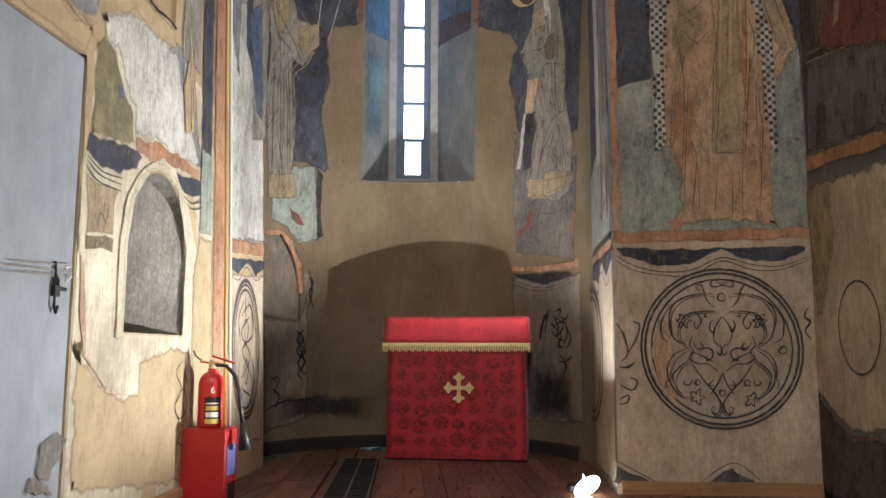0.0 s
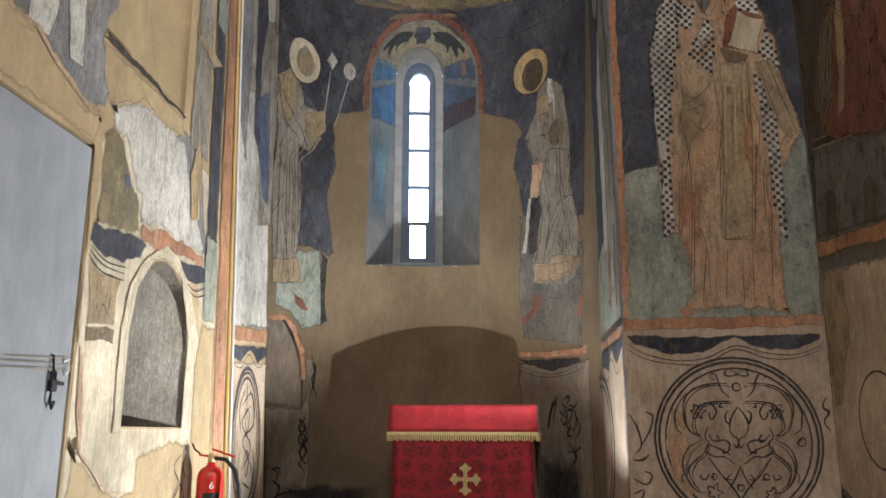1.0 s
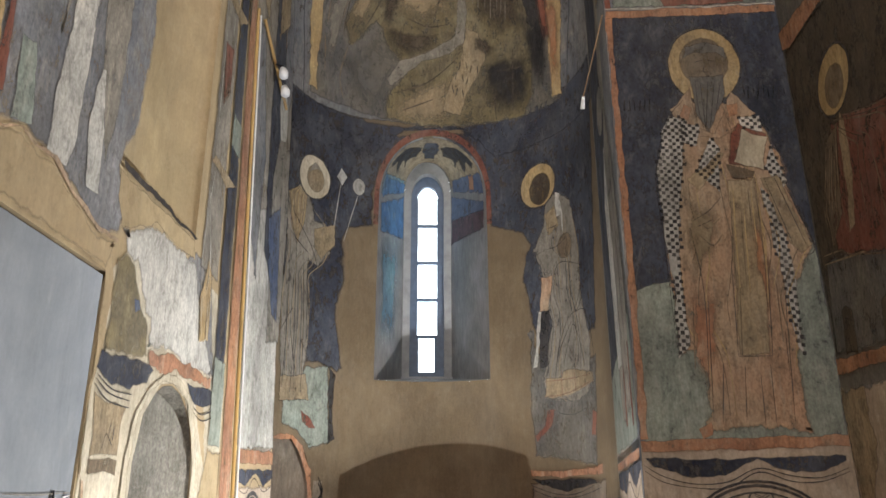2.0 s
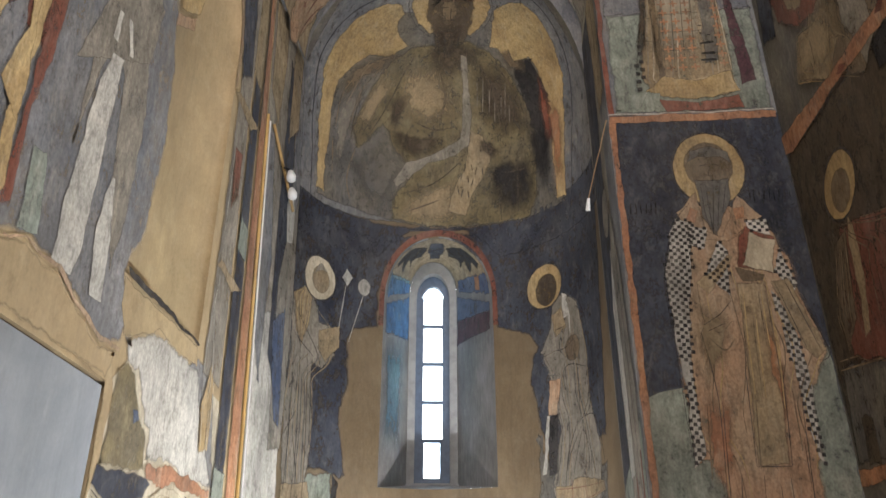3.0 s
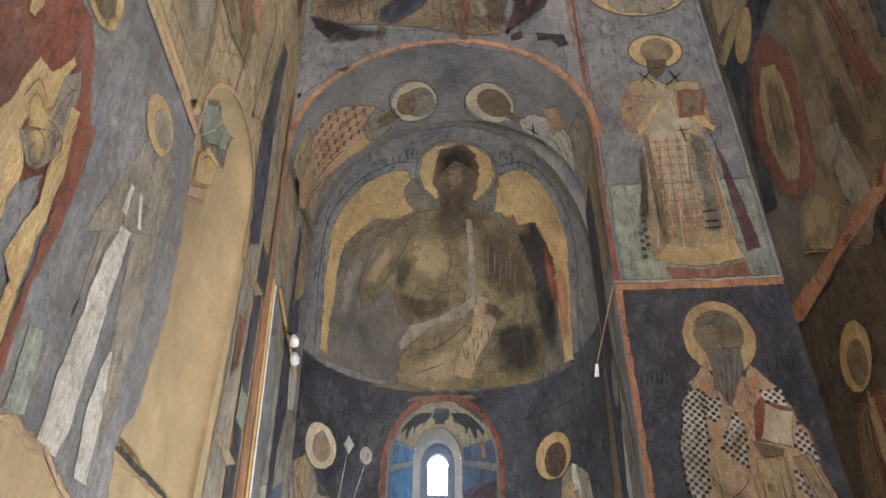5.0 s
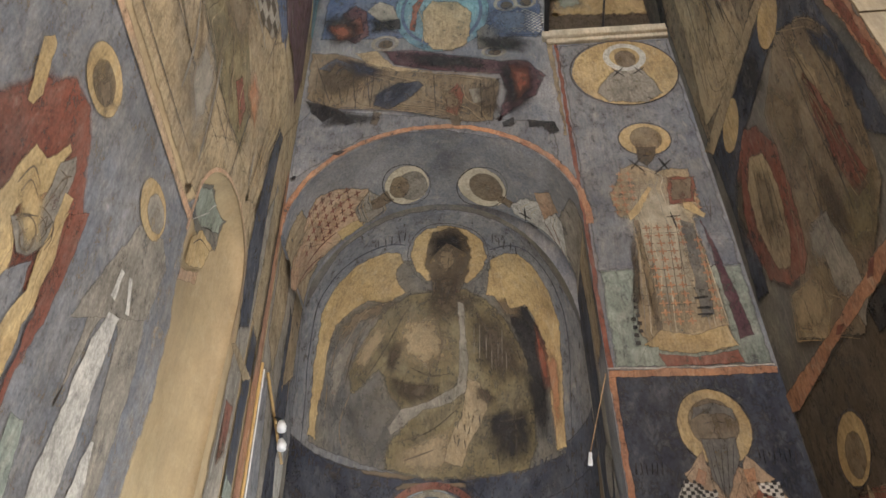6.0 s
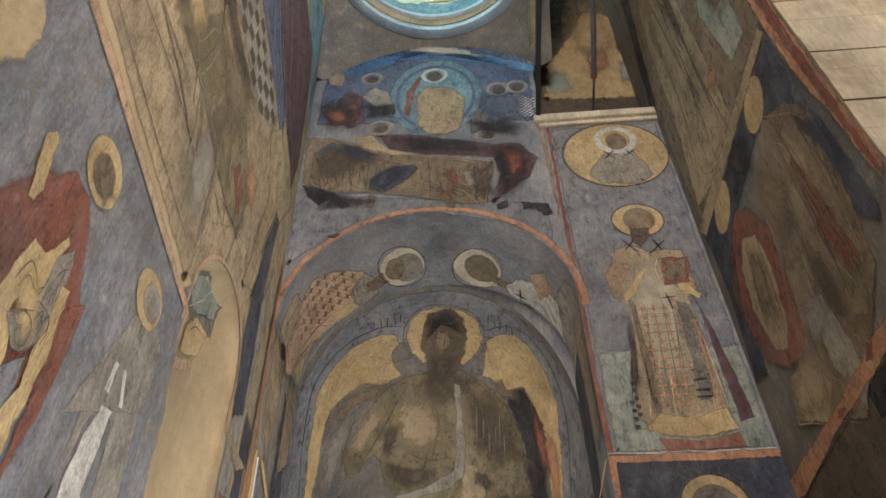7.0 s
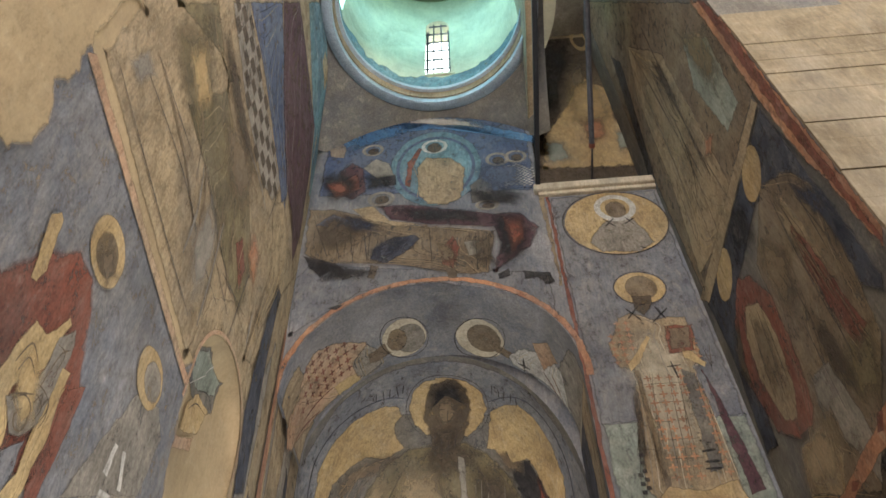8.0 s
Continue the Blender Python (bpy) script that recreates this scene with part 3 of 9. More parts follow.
def bar(s0, s1, g0, g1, z0, z1):
    bm = bmesh.new()
    bmesh.ops.create_cube(bm, size=1)
    for v in bm.verts:
        v.co = in_window((s0 + s1) / 2 + v.co.x * (s1 - s0), (g0 + g1) / 2 + v.co.y * (g1 - g0), (z0 + z1) / 2 + v.co.z * (z1 - z0))
    return bm


GLASS = 2.00
win = thing("window_1", in_window(0, GLASS, 2.4), "tall narrow arched window with five panes in a splayed recess", "window", "", "structure")
mid_u, half_u = (WIN[0] + WIN[1]) / 2, (WIN[1] - WIN[0]) / 2
# the same outline at the recess's back: sill, straight sides and round head
inner = [(0.015 + 0.235 * (u - mid_u) / half_u, 2.42 if v <= WIN[2] else 4.30 + 0.36 * (v - WIN[3]) / (WIN[4] - WIN[3])) for u, v in WIN_EDGE]
part("splay", ribbon(WIN_EDGE, inner, lambda a, z: on_apse(a, z), 1.88), M["splay"], win, "pale lime plaster splay of the window")
part("moulding", ribbon(head(0.235, 2.42, 4.30, 4.66, mid=0.015), head(0.165, 2.44, 4.28, 4.54, mid=0.015), 1.87, 1.88), M["mould"], win, "grey stone moulding")
part("window_sill", bar(-0.245, 0.275, 1.86, 2.12, 2.30, 2.432), M["mould"], win, "grey stone sill")
part("jamb", ribbon(head(0.165, 2.44, 4.28, 4.54, mid=0.015), head(0.165, 2.44, 4.28, 4.54, mid=0.015), 1.88, 2.10), M["mould"], win)
part("window_frame", ribbon(head(0.170, 2.42, 4.28, 4.54, mid=0.015), head(0.112, 2.50, 4.27, 4.43, mid=0.018), 1.96, 1.965), M["frame"], win, "blue-grey painted window frame")
part("window_frame", ribbon(head(0.112, 2.50, 4.27, 4.43, mid=0.018), head(0.112, 2.50, 4.27, 4.43, mid=0.018), 1.965, 2.02), M["frame"], win)
for s0, s1 in ((-0.100, -0.076), (0.112, 0.136)):
    part("window_frame", bar(s0, s1, 1.962, 2.0, 2.49, 4.30), M["frame"], win)
for z in (2.845, 3.215, 3.60, 3.995):
    part("glazing_bar", bar(-0.10, 0.135, 1.965, 2.0, z - 0.015, z + 0.015), M["frame"], win)
for s0, s1 in ((-0.10, -0.062), (0.088, 0.135)):
    part("glazing_bar", bar(s0, s1, 1.965, 2.0, 2.49, 2.84), M["frame"], win)
for z0, z1 in ((2.49, 2.84), (2.85, 3.21), (3.22, 3.59), (3.61, 3.99), (4.0, 4.45)):
    ob = part("pane", bar(-0.11, 0.14, 2.005, 2.010, z0, z1), M["glass"], win, "clear glass pane")
    ob.visible_shadow = False
bm = bar(-1.2, 1.2, 2.5, 2.52, 1.6, 5.4)
tagged(link("backdrop", bm, M["skyglow"]), "bright white sky outside the window", "sky", "", "structure")



def on_splay(u, v, d=0.0):
    """The round head of the splay: u degrees from its right foot, v from the room to the glass."""
    a = radians(u)
    p = on_apse(mid_u + half_u * math.cos(a), WIN[3] + (WIN[4] - WIN[3]) * math.sin(a))
    q = in_window(0.015 + 0.235 * math.cos(a), 1.88, 4.30 + 0.36 * math.sin(a))
    w = p.lerp(q, v)
    c = in_window(0.015, 1.6, 4.1)
    return w + (Vector((c.x, c.y, c.z)) - w).normalized() * d




def on_cheek(side):
    """A straight side of the splay: u from the room to the glass, v the height."""
    def place(u, v, d=0.0):
        p = on_apse(WIN[0] if side < 0 else WIN[1], v)
        q = in_window(0.015 + 0.235 * side, 1.88, 2.42 + (v - WIN[2]) * 1.88 / (WIN[3] - WIN[2]))
        return p.lerp(q, u) - W_L * side * d
    return place


SURF["W"], STEP["W"] = on_splay, (5.0, 0.12)
SURF["P"], STEP["P"] = on_cheek(-1), (0.5, 0.4)
SURF["Q"], STEP["Q"] = on_cheek(1), (0.5, 0.4)

# ---- drum window ----
dwin = thing("window_2", (DRUM.x, DRUM.y + 1.2, 11.15), "tall drum window with an iron grille", "window", "", "structure")
part("window_sill", box(DRUM.x - 0.23, DRUM.x + 0.23, 4.72, 5.10, 11.10, 11.16, 0.01), M["pale"], dwin, "pale stone sill")
for x in (-0.17, 0.14):
    part("window_frame", box(DRUM.x + x, DRUM.x + x + 0.03, 4.86, 4.90, 11.15, 13.2), M["greyiron"], dwin)
for x in (-0.06, 0.05):
    part("grille_bar", tube([(DRUM.x + x, 4.80, 11.16), (DRUM.x + x, 4.80, 13.25)], 0.010, 8), M["greyiron"], dwin)
for z in (11.45, 11.75, 12.05, 12.35, 12.65, 12.95):
    part("grille_bar", tube([(DRUM.x - 0.2, 4.80, z), (DRUM.x + 0.2, 4.80, z)], 0.013, 8), M["greyiron"], dwin)
ob = part("pane", box(DRUM.x - 0.2, DRUM.x + 0.2, 4.93, 4.94, 11.15, 13.25), M["glass"], dwin, "clear glass pane")
ob.visible_shadow = False
tagged(link("backdrop", box(-1.2, 1.3, 5.6, 5.62, 10.0, 14.6), M["skyglow"]), "bright white sky outside the drum", "sky", "", "structure")

# ---- altar ----
altar = thing("altar_table", (0.155, 6.8, 0), "altar table under a red damask cloth with gold cross", "altar table")
turn = Matrix.Translation((0.155, 6.30, 0)) @ Matrix.Rotation(radians(-4.0), 4, "Z")


def draped(w, d, z0, z1, flare, folds, seed):
    """A hanging cloth round a box: sides flare a little and carry soft folds."""
    bm = bmesh.new()
    loop = []
    for (ax, ay), (bx, by) in (((-1, 0), (1, 0)), ((1, 0), (1, 1)), ((1, 1), (-1, 1)), ((-1, 1), (-1, 0))):
        for k in range(20):
            loop.append((ax + (bx - ax) * k / 20, ay + (by - ay) * k / 20))
    rings = []
    for j in range(9):
        f = j / 8
        ring = []
        for i, (px, py) in enumerate(loop):
            ripple = folds * noise.noise(Vector((i * 0.55, f * 0.8, seed))) * (0.25 + f)
            sc = 1 + (flare * f + ripple) / w
            ring.append(bm.verts.new((px * w / 2 * sc, (py - 0.5) * d * sc + d / 2, z1 + (z0 - z1) * f)))
        rings.append(ring)
    n = len(loop)
    for a, b in zip(rings, rings[1:]):
        for i in range(n):
            bm.faces.new((a[i], a[(i + 1) % n], b[(i + 1) % n], b[i]))
    bm.faces.new(rings[0])
    bm.transform(turn)
    return bm


part("cloth", draped(1.02, 0.95, 0.012, 1.03, 0.02, 0.012, 3.0), M["redcloth"], altar, "red damask cloth with dark woven flowers", True)
part("cover", draped(1.085, 1.0, 0.845, 1.058, 0.014, 0.012, 7.0), M["redtop"], altar, "bright red damask cover", True)
bm = bmesh.new()
for side, (a, b) in enumerate((((-0.551, -0.026), (0.551, -0.026)), ((-0.551, -0.026), (-0.551, 0.99)), ((0.551, -0.026), (0.551, 0.99)))):
    for k in range(64):
        x, y = a[0] + (b[0] - a[0]) * (k + 0.5) / 64, a[1] + (b[1] - a[1]) * (k + 0.5) / 64
        drop = 0.045 + 0.006 * math.sin(k * 2.1)
        box(x - 0.005, x + 0.005, y - 0.005, y + 0.005, 0.845 - drop, 0.85, 0, bm)
bm.transform(turn)
part("fringe", bm, M["gold"], altar, "gold thread fringe")
bm = bmesh.new()
for k in range(3):
    if k == 0:
        box(-0.556, 0.556, -0.034, -0.026, 0.838, 0.862, 0.003, bm)
    else:
        x = (-0.556, 0.549)[k - 1]
        box(x, x + 0.007, -0.03, 0.99, 0.838, 0.862, 0.003, bm)
bm.transform(turn)
part("braid", bm, M["gold"], altar, "gold braid")
bm = bmesh.new()
arm = [(0.016, 0.016), (0.013, 0.044), (0.020, 0.060), (0.043, 0.072), (0.041, 0.086), (0.020, 0.091), (0.012, 0.104), (0.0, 0.113)]
for q in range(4):
    turn_arm = Matrix.Rotation(q * math.pi / 2, 3, "Y")
    rows = [[[bm.verts.new(turn_arm @ Vector((side * x, y, z)) + Vector((0.025, 0, 0.53))) for side in (-1, 1)] for y in (0.0, -0.012)] for x, z in [(0.016, 0.0)] + arm[1:-1] + [(0.003, 0.113)]]
    for (r0, r1) in zip(rows, rows[1:]):
        bm.faces.new((r0[1][0], r0[1][1], r1[1][1], r1[1][0]))
        bm.faces.new((r0[0][0], r0[1][0], r1[1][0], r1[0][0]))
        bm.faces.new((r0[1][1], r0[0][1], r1[0][1], r1[1][1]))
    bm.faces.new((rows[-1][0][0], rows[-1][1][0], rows[-1][1][1], rows[-1][0][1]))
bm.transform(turn @ Matrix.Translation((0, -0.012, 0)))
part("cross", bm, M["gold"], altar, "gold embroidered cross with flared arms")

# ---- fire extinguisher ----
stand = thing("extinguisher_stand", (-1.07, 4.53, 0), "red sheet metal stand for a fire extinguisher", "stand")
bm = box(-1.19, -0.955, 4.44, 4.64, 0.0, 0.375, 0.006)
part("body", bm, M["standred"], stand)
part("lip", box(-1.185, -0.96, 4.445, 4.635, 0.375, 0.384, 0.002), M["standred"], stand)
part("notice", box(-0.954, -0.950, 4.47, 4.60, 0.14, 0.30), M["labelblue"], stand, "blue printed notice")
part("opening", box(-0.9545, -0.9515, 4.50, 4.61, 0.0, 0.10), M["rubber"], stand, "dark cut-out in the side")
ext = thing("fire_extinguisher", (-1.075, 4.54, 0.384), "red fire extinguisher with a black hose on its stand", "fire extinguisher")
EX = (-1.075, 4.54, 0.384)
part("cylinder", lathe([(0.055, 0), (0.066, 0.01), (0.068, 0.03), (0.068, 0.235), (0.062, 0.262), (0.045, 0.285), (0.024, 0.296), (0.022, 0.315)], EX), M["extred"], ext, "", True)
part("valve", lathe([(0.018, 0.315), (0.02, 0.32), (0.02, 0.345), (0.012, 0.36)], EX, 16), M["gold"], ext, "brass valve", True)
part("lever", box(-0.10, 0.03, -0.011, 0.011, 0.362, 0.372, 0.003, None, Matrix.Translation(EX) @ Matrix.Translation((0, 0, 0.05)) @ Matrix.Rotation(radians(18), 4, "Y") @ Matrix.Translation((0, 0, -0.05))), M["extred"], ext, "red squeeze lever")
part("grip", box(-0.11, 0.02, -0.010, 0.010, 0.335, 0.345, 0.003, None, Matrix.Translation(EX) @ Matrix.Translation((0, 0, 0.03)) @ Matrix.Rotation(radians(8), 4, "Y") @ Matrix.Translation((0, 0, -0.03))), M["extred"], ext, "red carrying grip")
part("pin", tube([(EX[0] - 0.055, EX[1] - 0.02, EX[2] + 0.36), (EX[0] - 0.085, EX[1] - 0.02, EX[2] + 0.38), (EX[0] - 0.1, EX[1] - 0.02, EX[2] + 0.41)], 0.004, 6), M["iron"], ext, "bent wire pin")
part("hose", tube([(EX[0] + 0.02, EX[1], EX[2] + 0.335), (EX[0] + 0.08, EX[1] - 0.01, EX[2] + 0.33), (EX[0] + 0.13, EX[1] - 0.01, EX[2] + 0.28), (EX[0] + 0.155, EX[1] - 0.01, EX[2] + 0.20), (EX[0] + 0.17, EX[1] - 0.01, EX[2] + 0.10), (EX[0] + 0.178, EX[1], EX[2] + 0.02)], 0.011, 10), M["rubber"], ext, "black rubber hose", True)
part("horn", tube([(EX[0] + 0.178, EX[1], EX[2] + 0.03), (EX[0] + 0.186, EX[1], EX[2] - 0.03), (EX[0] + 0.198, EX[1], EX[2] - 0.115)], 0.03, 16, [0.014, 0.02, 0.036]), M["rubber"], ext, "black discharge horn", True)


def curved_label(a0, a1, z0, z1, r):
    bm, n = bmesh.new(), 8
    lo, hi = [], []
    for k in range(n + 1):
        a = radians(a0 + (a1 - a0) * k / n)
        lo.append(bm.verts.new((EX[0] + r * math.cos(a), EX[1] + r * math.sin(a), EX[2] + z0)))
        hi.append(bm.verts.new((EX[0] + r * math.cos(a), EX[1] + r * math.sin(a), EX[2] + z1)))
    for k in range(n):
        bm.faces.new((lo[k], lo[k + 1], hi[k + 1], hi[k]))
    return bm


tag = part("label", curved_label(-100, -25, 0.02, 0.165, 0.0692), M["rubber"], ext, "black printed label with yellow panels")
part("panel", curved_label(-92, -35, 0.095, 0.118, 0.0698), M["yellow"], tag)
part("panel", curved_label(-92, -35, 0.06, 0.085, 0.0698), M["paper"], tag)
part("panel", curved_label(-95, -32, 0.025, 0.05, 0.0698), M["yellow"], tag)
part("bar", curved_label(-92, -35, 0.128, 0.135, 0.0698), M["paper"], tag)
txt = bpy.data.curves.new("six", "FONT")
txt.body, txt.size, txt.extrude = "6", 0.05, 0.0005
tob = new("six_curve", txt)
bpy.context.view_layer.update()
tmesh = bpy.data.meshes.new_from_object(tob)
bpy.data.objects.remove(tob)
bm = bmesh.new()
bm.from_mesh(tmesh)
ang = radians(-62)
bm.transform(Matrix.Translation((EX[0] + 0.0695 * math.cos(ang), EX[1] + 0.0695 * math.sin(ang), EX[2] + 0.185)) @ Matrix.Rotation(ang + math.pi / 2, 4, "Z") @ Matrix.Rotation(math.pi / 2, 4, "X") @ Matrix.Translation((-0.014, 0, 0)))
part("number", bm, M["paper"], ext, "white painted number")

# ---- floodlight on the floor ----
flood = thing("floodlight", (0.93, 4.90, 0), "lit black floodlight lying on the wooden floor", "floodlight")
part("housing", box(0.87, 0.956, 4.945, 5.045, 0.006, 0.045, 0.008), M["iron"], flood, "black metal housing")
# Added plate, there to keep the beam off the nearby reveal.
part("back", box(0.958, 0.966, 4.925, 5.09, 0.004, 0.102, 0.002), M["iron"], flood, "upright black back plate")
bm = lathe([(0.070, -0.006), (0.070, 0.0), (0.05, 0.008), (0.002, 0.012)], (0, 0, 0), 28)
bm.transform(look((0.968, 4.890, 0.052), (0.968 + 0.15, 4.890 + 0.8, -0.36), 38) @ Matrix.Diagonal((1.15, 0.62, 1, 1)))
part("lens", bm, M["lens"], flood, "glowing lens", True)

# ---- ducts, rods and lamps on the walls ----
duct = thing("cable_duct", (-1.17, 5.12, 0), "white cable duct with pine strip up the corner", "cable duct")
part("duct", tube([on_left(5.13, z, 0.012) for z in (0.02, 1.5, 3.0, 4.6)], 0.007, 8), M["whitemetal"], duct, "white plastic duct")
part("strip", tube([on_left(5.05, z, 0.012) for z in (0.02, 1.5, 3.0, 4.6)], 0.011, 8), M["yellowwood"], duct, "pale pine strip")
spots = thing("spotlight", on_left(5.45, 4.1, 0.05), "pair of small white spotlights on a pine rod", "spotlight")
part("rod", tube([on_left(5.20, 4.62, 0.02), on_left(5.75, 4.17, 0.05)], 0.012, 8), M["yellowwood"], spots, "pale pine rod")
for k, (y, z) in enumerate(((5.47, 4.36), (5.53, 4.24))):
    at = on_left(y, z, 0.09)
    part("lamp_head", tube([at, at + Vector((0.015, -0.02, -0.05)), at + Vector((0.02, -0.03, -0.085))], 0.03, 14, [0.022, 0.036, 0.034]), M["whitemetal"], spots, "white lamp head", True)
part("clip", tube([on_left(5.46, 4.41, 0.02), on_left(5.47, 4.38, 0.09)], 0.009, 8), M["iron"], spots, "black clip")
rod = thing("rod", (1.13, 5.0, 4.3), "thin brown rod with a white tip by the pier", "rod")
part("shaft", tube([(1.135, 4.97, 4.34), (1.10, 6.1, 4.38)], 0.004, 8), M["trimwood"], rod)
part("tip", tube([(1.10, 6.1, 4.38), (1.095, 6.16, 4.30)], 0.02, 10, [0.012, 0.02]), M["whitemetal"], rod, "white tip")
tie = thing("tie_beam", (1.07, 3.4, 8.5), "black iron tie beam over the bay", "beam")
part("beam", box(1.045, 1.095, -3.6, 4.99, 8.50, 8.57, 0.008), M["iron"], tie)
bar2 = thing("tie_rod", (1.70, 4.7, 9.1), "grey iron tie rod hung over the pier", "beam")
part("shaft", tube([(1.72, 4.75, 9.05), (1.60, 2.0, 9.3)], 0.03, 8), M["greyiron"], bar2)
part("tip", tube([(1.72, 4.75, 9.05), (1.722, 4.80, 9.045)], 0.036, 8), M["red"], bar2, "rusty end")
part("hanger", tube([(1.722, 4.79, 9.04), (1.73, 5.31, 9.0)], 0.012, 8), M["greyiron"], bar2)
ledge = tagged(link("ledge", box(1.02, RIGHT + 0.02, 4.885, 5.32, 8.42, 8.53, 0.02), M["cream"]), "cream plaster ledge on top of the pier", "ledge", "", "structure")
part("moulding", box(1.06, RIGHT + 0.02, 4.92, 5.32, 8.36, 8.42, 0.015), M["cream"], ledge)

# ---- door ----
door = thing("door_1", (-1.25, 2.8, 0), "tall plain grey painted door in the side wall", "door", "", "structure")
part("leaf", box(-1.262, -1.214, DOOR[0] + 0.012, DOOR[1] - 0.012, 0.01, DOOR[2] - 0.014, 0.003), M["doorpaint"], door, "smooth grey painted leaf")
hasp = part("padlock", box(-1.214, -1.196, 3.145, 3.185, 0.995, 1.04, 0.005), M["iron"], door, "black iron padlock")
part("shackle", tube([(-1.205, 3.150, 1.04), (-1.205, 3.150, 1.065), (-1.205, 3.165, 1.076), (-1.205, 3.18, 1.065), (-1.205, 3.18, 1.04)], 0.005, 8), M["iron"], hasp)
part("hook", tube([(-1.208, 3.155, 1.13), (-1.202, 3.158, 1.06), (-1.200, 3.150, 0.96), (-1.200, 3.165, 0.935), (-1.202, 3.18, 0.96)], 0.006, 8), M["iron"], door, "bent iron hook")
part("bolt", box(-1.213, -1.198, 3.16, 3.235, 1.02, 1.035, 0.003), M["iron"], door, "iron bolt")
part("staple", tube([(-1.212, 3.235, 1.11), (-1.20, 3.255, 1.12), (-1.20, 3.26, 1.08), (-1.212, 3.25, 1.06)], 0.005, 8), M["whitemetal"], door, "pale worn staple")

# ---- skirting ----
sk = tagged(link("baseboard", box(REVEAL + 0.02, RIGHT - 0.01, EAST - 0.03, EAST - 0.002, 0.0, 0.075, 0.006), M["trimwood"]), "worn wooden skirting along the pier", "baseboard", "", "structure")
bm = box(-1.205, -1.17, 3.32, 5.84, 0.0, 0.085, 0.006)
tagged(link("baseboard", bm, M["trimwood"]), "worn wooden skirting along the side wall", "baseboard", "", "structure")
# Dark strip standing in for the shade at the apse wall's foot.
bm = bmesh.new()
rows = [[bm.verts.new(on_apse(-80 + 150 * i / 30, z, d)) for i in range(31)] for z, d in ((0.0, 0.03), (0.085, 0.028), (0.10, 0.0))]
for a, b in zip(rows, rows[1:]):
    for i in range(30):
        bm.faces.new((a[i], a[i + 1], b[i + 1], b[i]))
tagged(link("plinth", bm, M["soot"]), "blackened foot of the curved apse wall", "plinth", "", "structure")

# ---- floor grate ----
FLOOR_TURN = Matrix.Translation((-0.3, 4.7, 0)) @ Matrix.Rotation(radians(6.5), 4, "Z")
grate = thing("floor_grate", FLOOR_TURN @ Vector((-0.06, 0.8, 0)), "dark cast iron heating grate set in the floor", "grate")
for x in (-0.19, -0.065, 0.055):
    bm = box(x, x + 0.012, -1.0, 1.62, 0.0, 0.012)
    bm.transform(FLOOR_TURN)
    part("frame", bm, M["greyiron"], grate)
for k in range(33):
    y = -1.0 + 0.08 * k
    bm = box(-0.19, 0.067, y, y + 0.05, -0.006, 0.008)
    bm.transform(FLOOR_TURN)
    part("slat", bm, M["iron"], grate)


# ---- murals ----
def inside(u, v, poly):
    hit = False
    for (a, b), (c, d) in zip(poly, poly[1:] + poly[:1]):
        if (b > v) != (d > v) and u < (c - a) * (v - b) / (d - b) + a:
            hit = not hit
    return hit


PER = {"W": 0.006, "P": 0.7, "Q": 0.7, "A": 1 / math.degrees(1 / R_APSE), "B": 1 / math.degrees(1 / R_ARCH), "D": 1 / math.degrees(1 / R_DRUM)}
LIFT = [0]


def on_niche(u, v, d=0.0):
    return on_left(u, v, d - hollow(u, v))


SURF["N"], STEP["N"] = on_niche, (0.05, 0.1)


def mural(name, label, surf):
    spot = {"L": (-1.2, 3.5, 2.0), "N": (-1.25, 3.7, 2.5), "E": (1.7, 4.95, 1.0), "R": (2.27, 4.0, 2.0), "J": (1.14, 5.4, 1.0), "A": (-0.14, 7.2, 1.0), "B": (-0.1, 5.4, 7.0), "U": (1.7, 5.29, 8.6), "D": (0.04, 4.7, 10.8), "W": (-0.25, 7.4, 4.5)}
    return thing(name, spot[surf], label, "fresco")


def finish(bm, name, mat, surf, parent, layer, joined=False, thin=False):
    LIFT[0] = (LIFT[0] + 1) % 40
    d = 0.0030 + 0.0021 * layer + 0.00004 * LIFT[0]
    if "fade" not in bm.verts.layers.float:
        fade = bm.verts.layers.float.new("fade")
        for v in bm.verts:
            v[fade] = 0.72 if joined else 1.0
    for v in bm.verts:
        v.co = SURF[surf](v.co.x, v.co.y, d)
    if not bm.faces:
        bm.free()
        return None
    ob = part(name, bm, flaked(mat, thin), parent)
    if joined:
        ob["kind"] = "stuff"
    return ob


def wavering(pts, k, s, rough):
    outline = []
    for (a, b), (c, d) in zip(pts, pts[1:] + pts[:1]):
        n = min(60, max(1, int(math.hypot((c - a) * k, d - b) / 0.03)))
        for i in range(n):
            u, v = a + (c - a) * i / n, b + (d - b) * i / n
            w = Vector((u * k * 9, v * 9, s))
            w2 = w * 3.1
            du = rough * (noise.noise(w) * 1.6 + noise.noise(w2))
            dv = rough * (noise.noise(w + Vector((7, 3, 1))) * 1.6 + noise.noise(w2 + Vector((2, 5, 3))))
            outline.append((u + du / k, v + dv))
    return outline


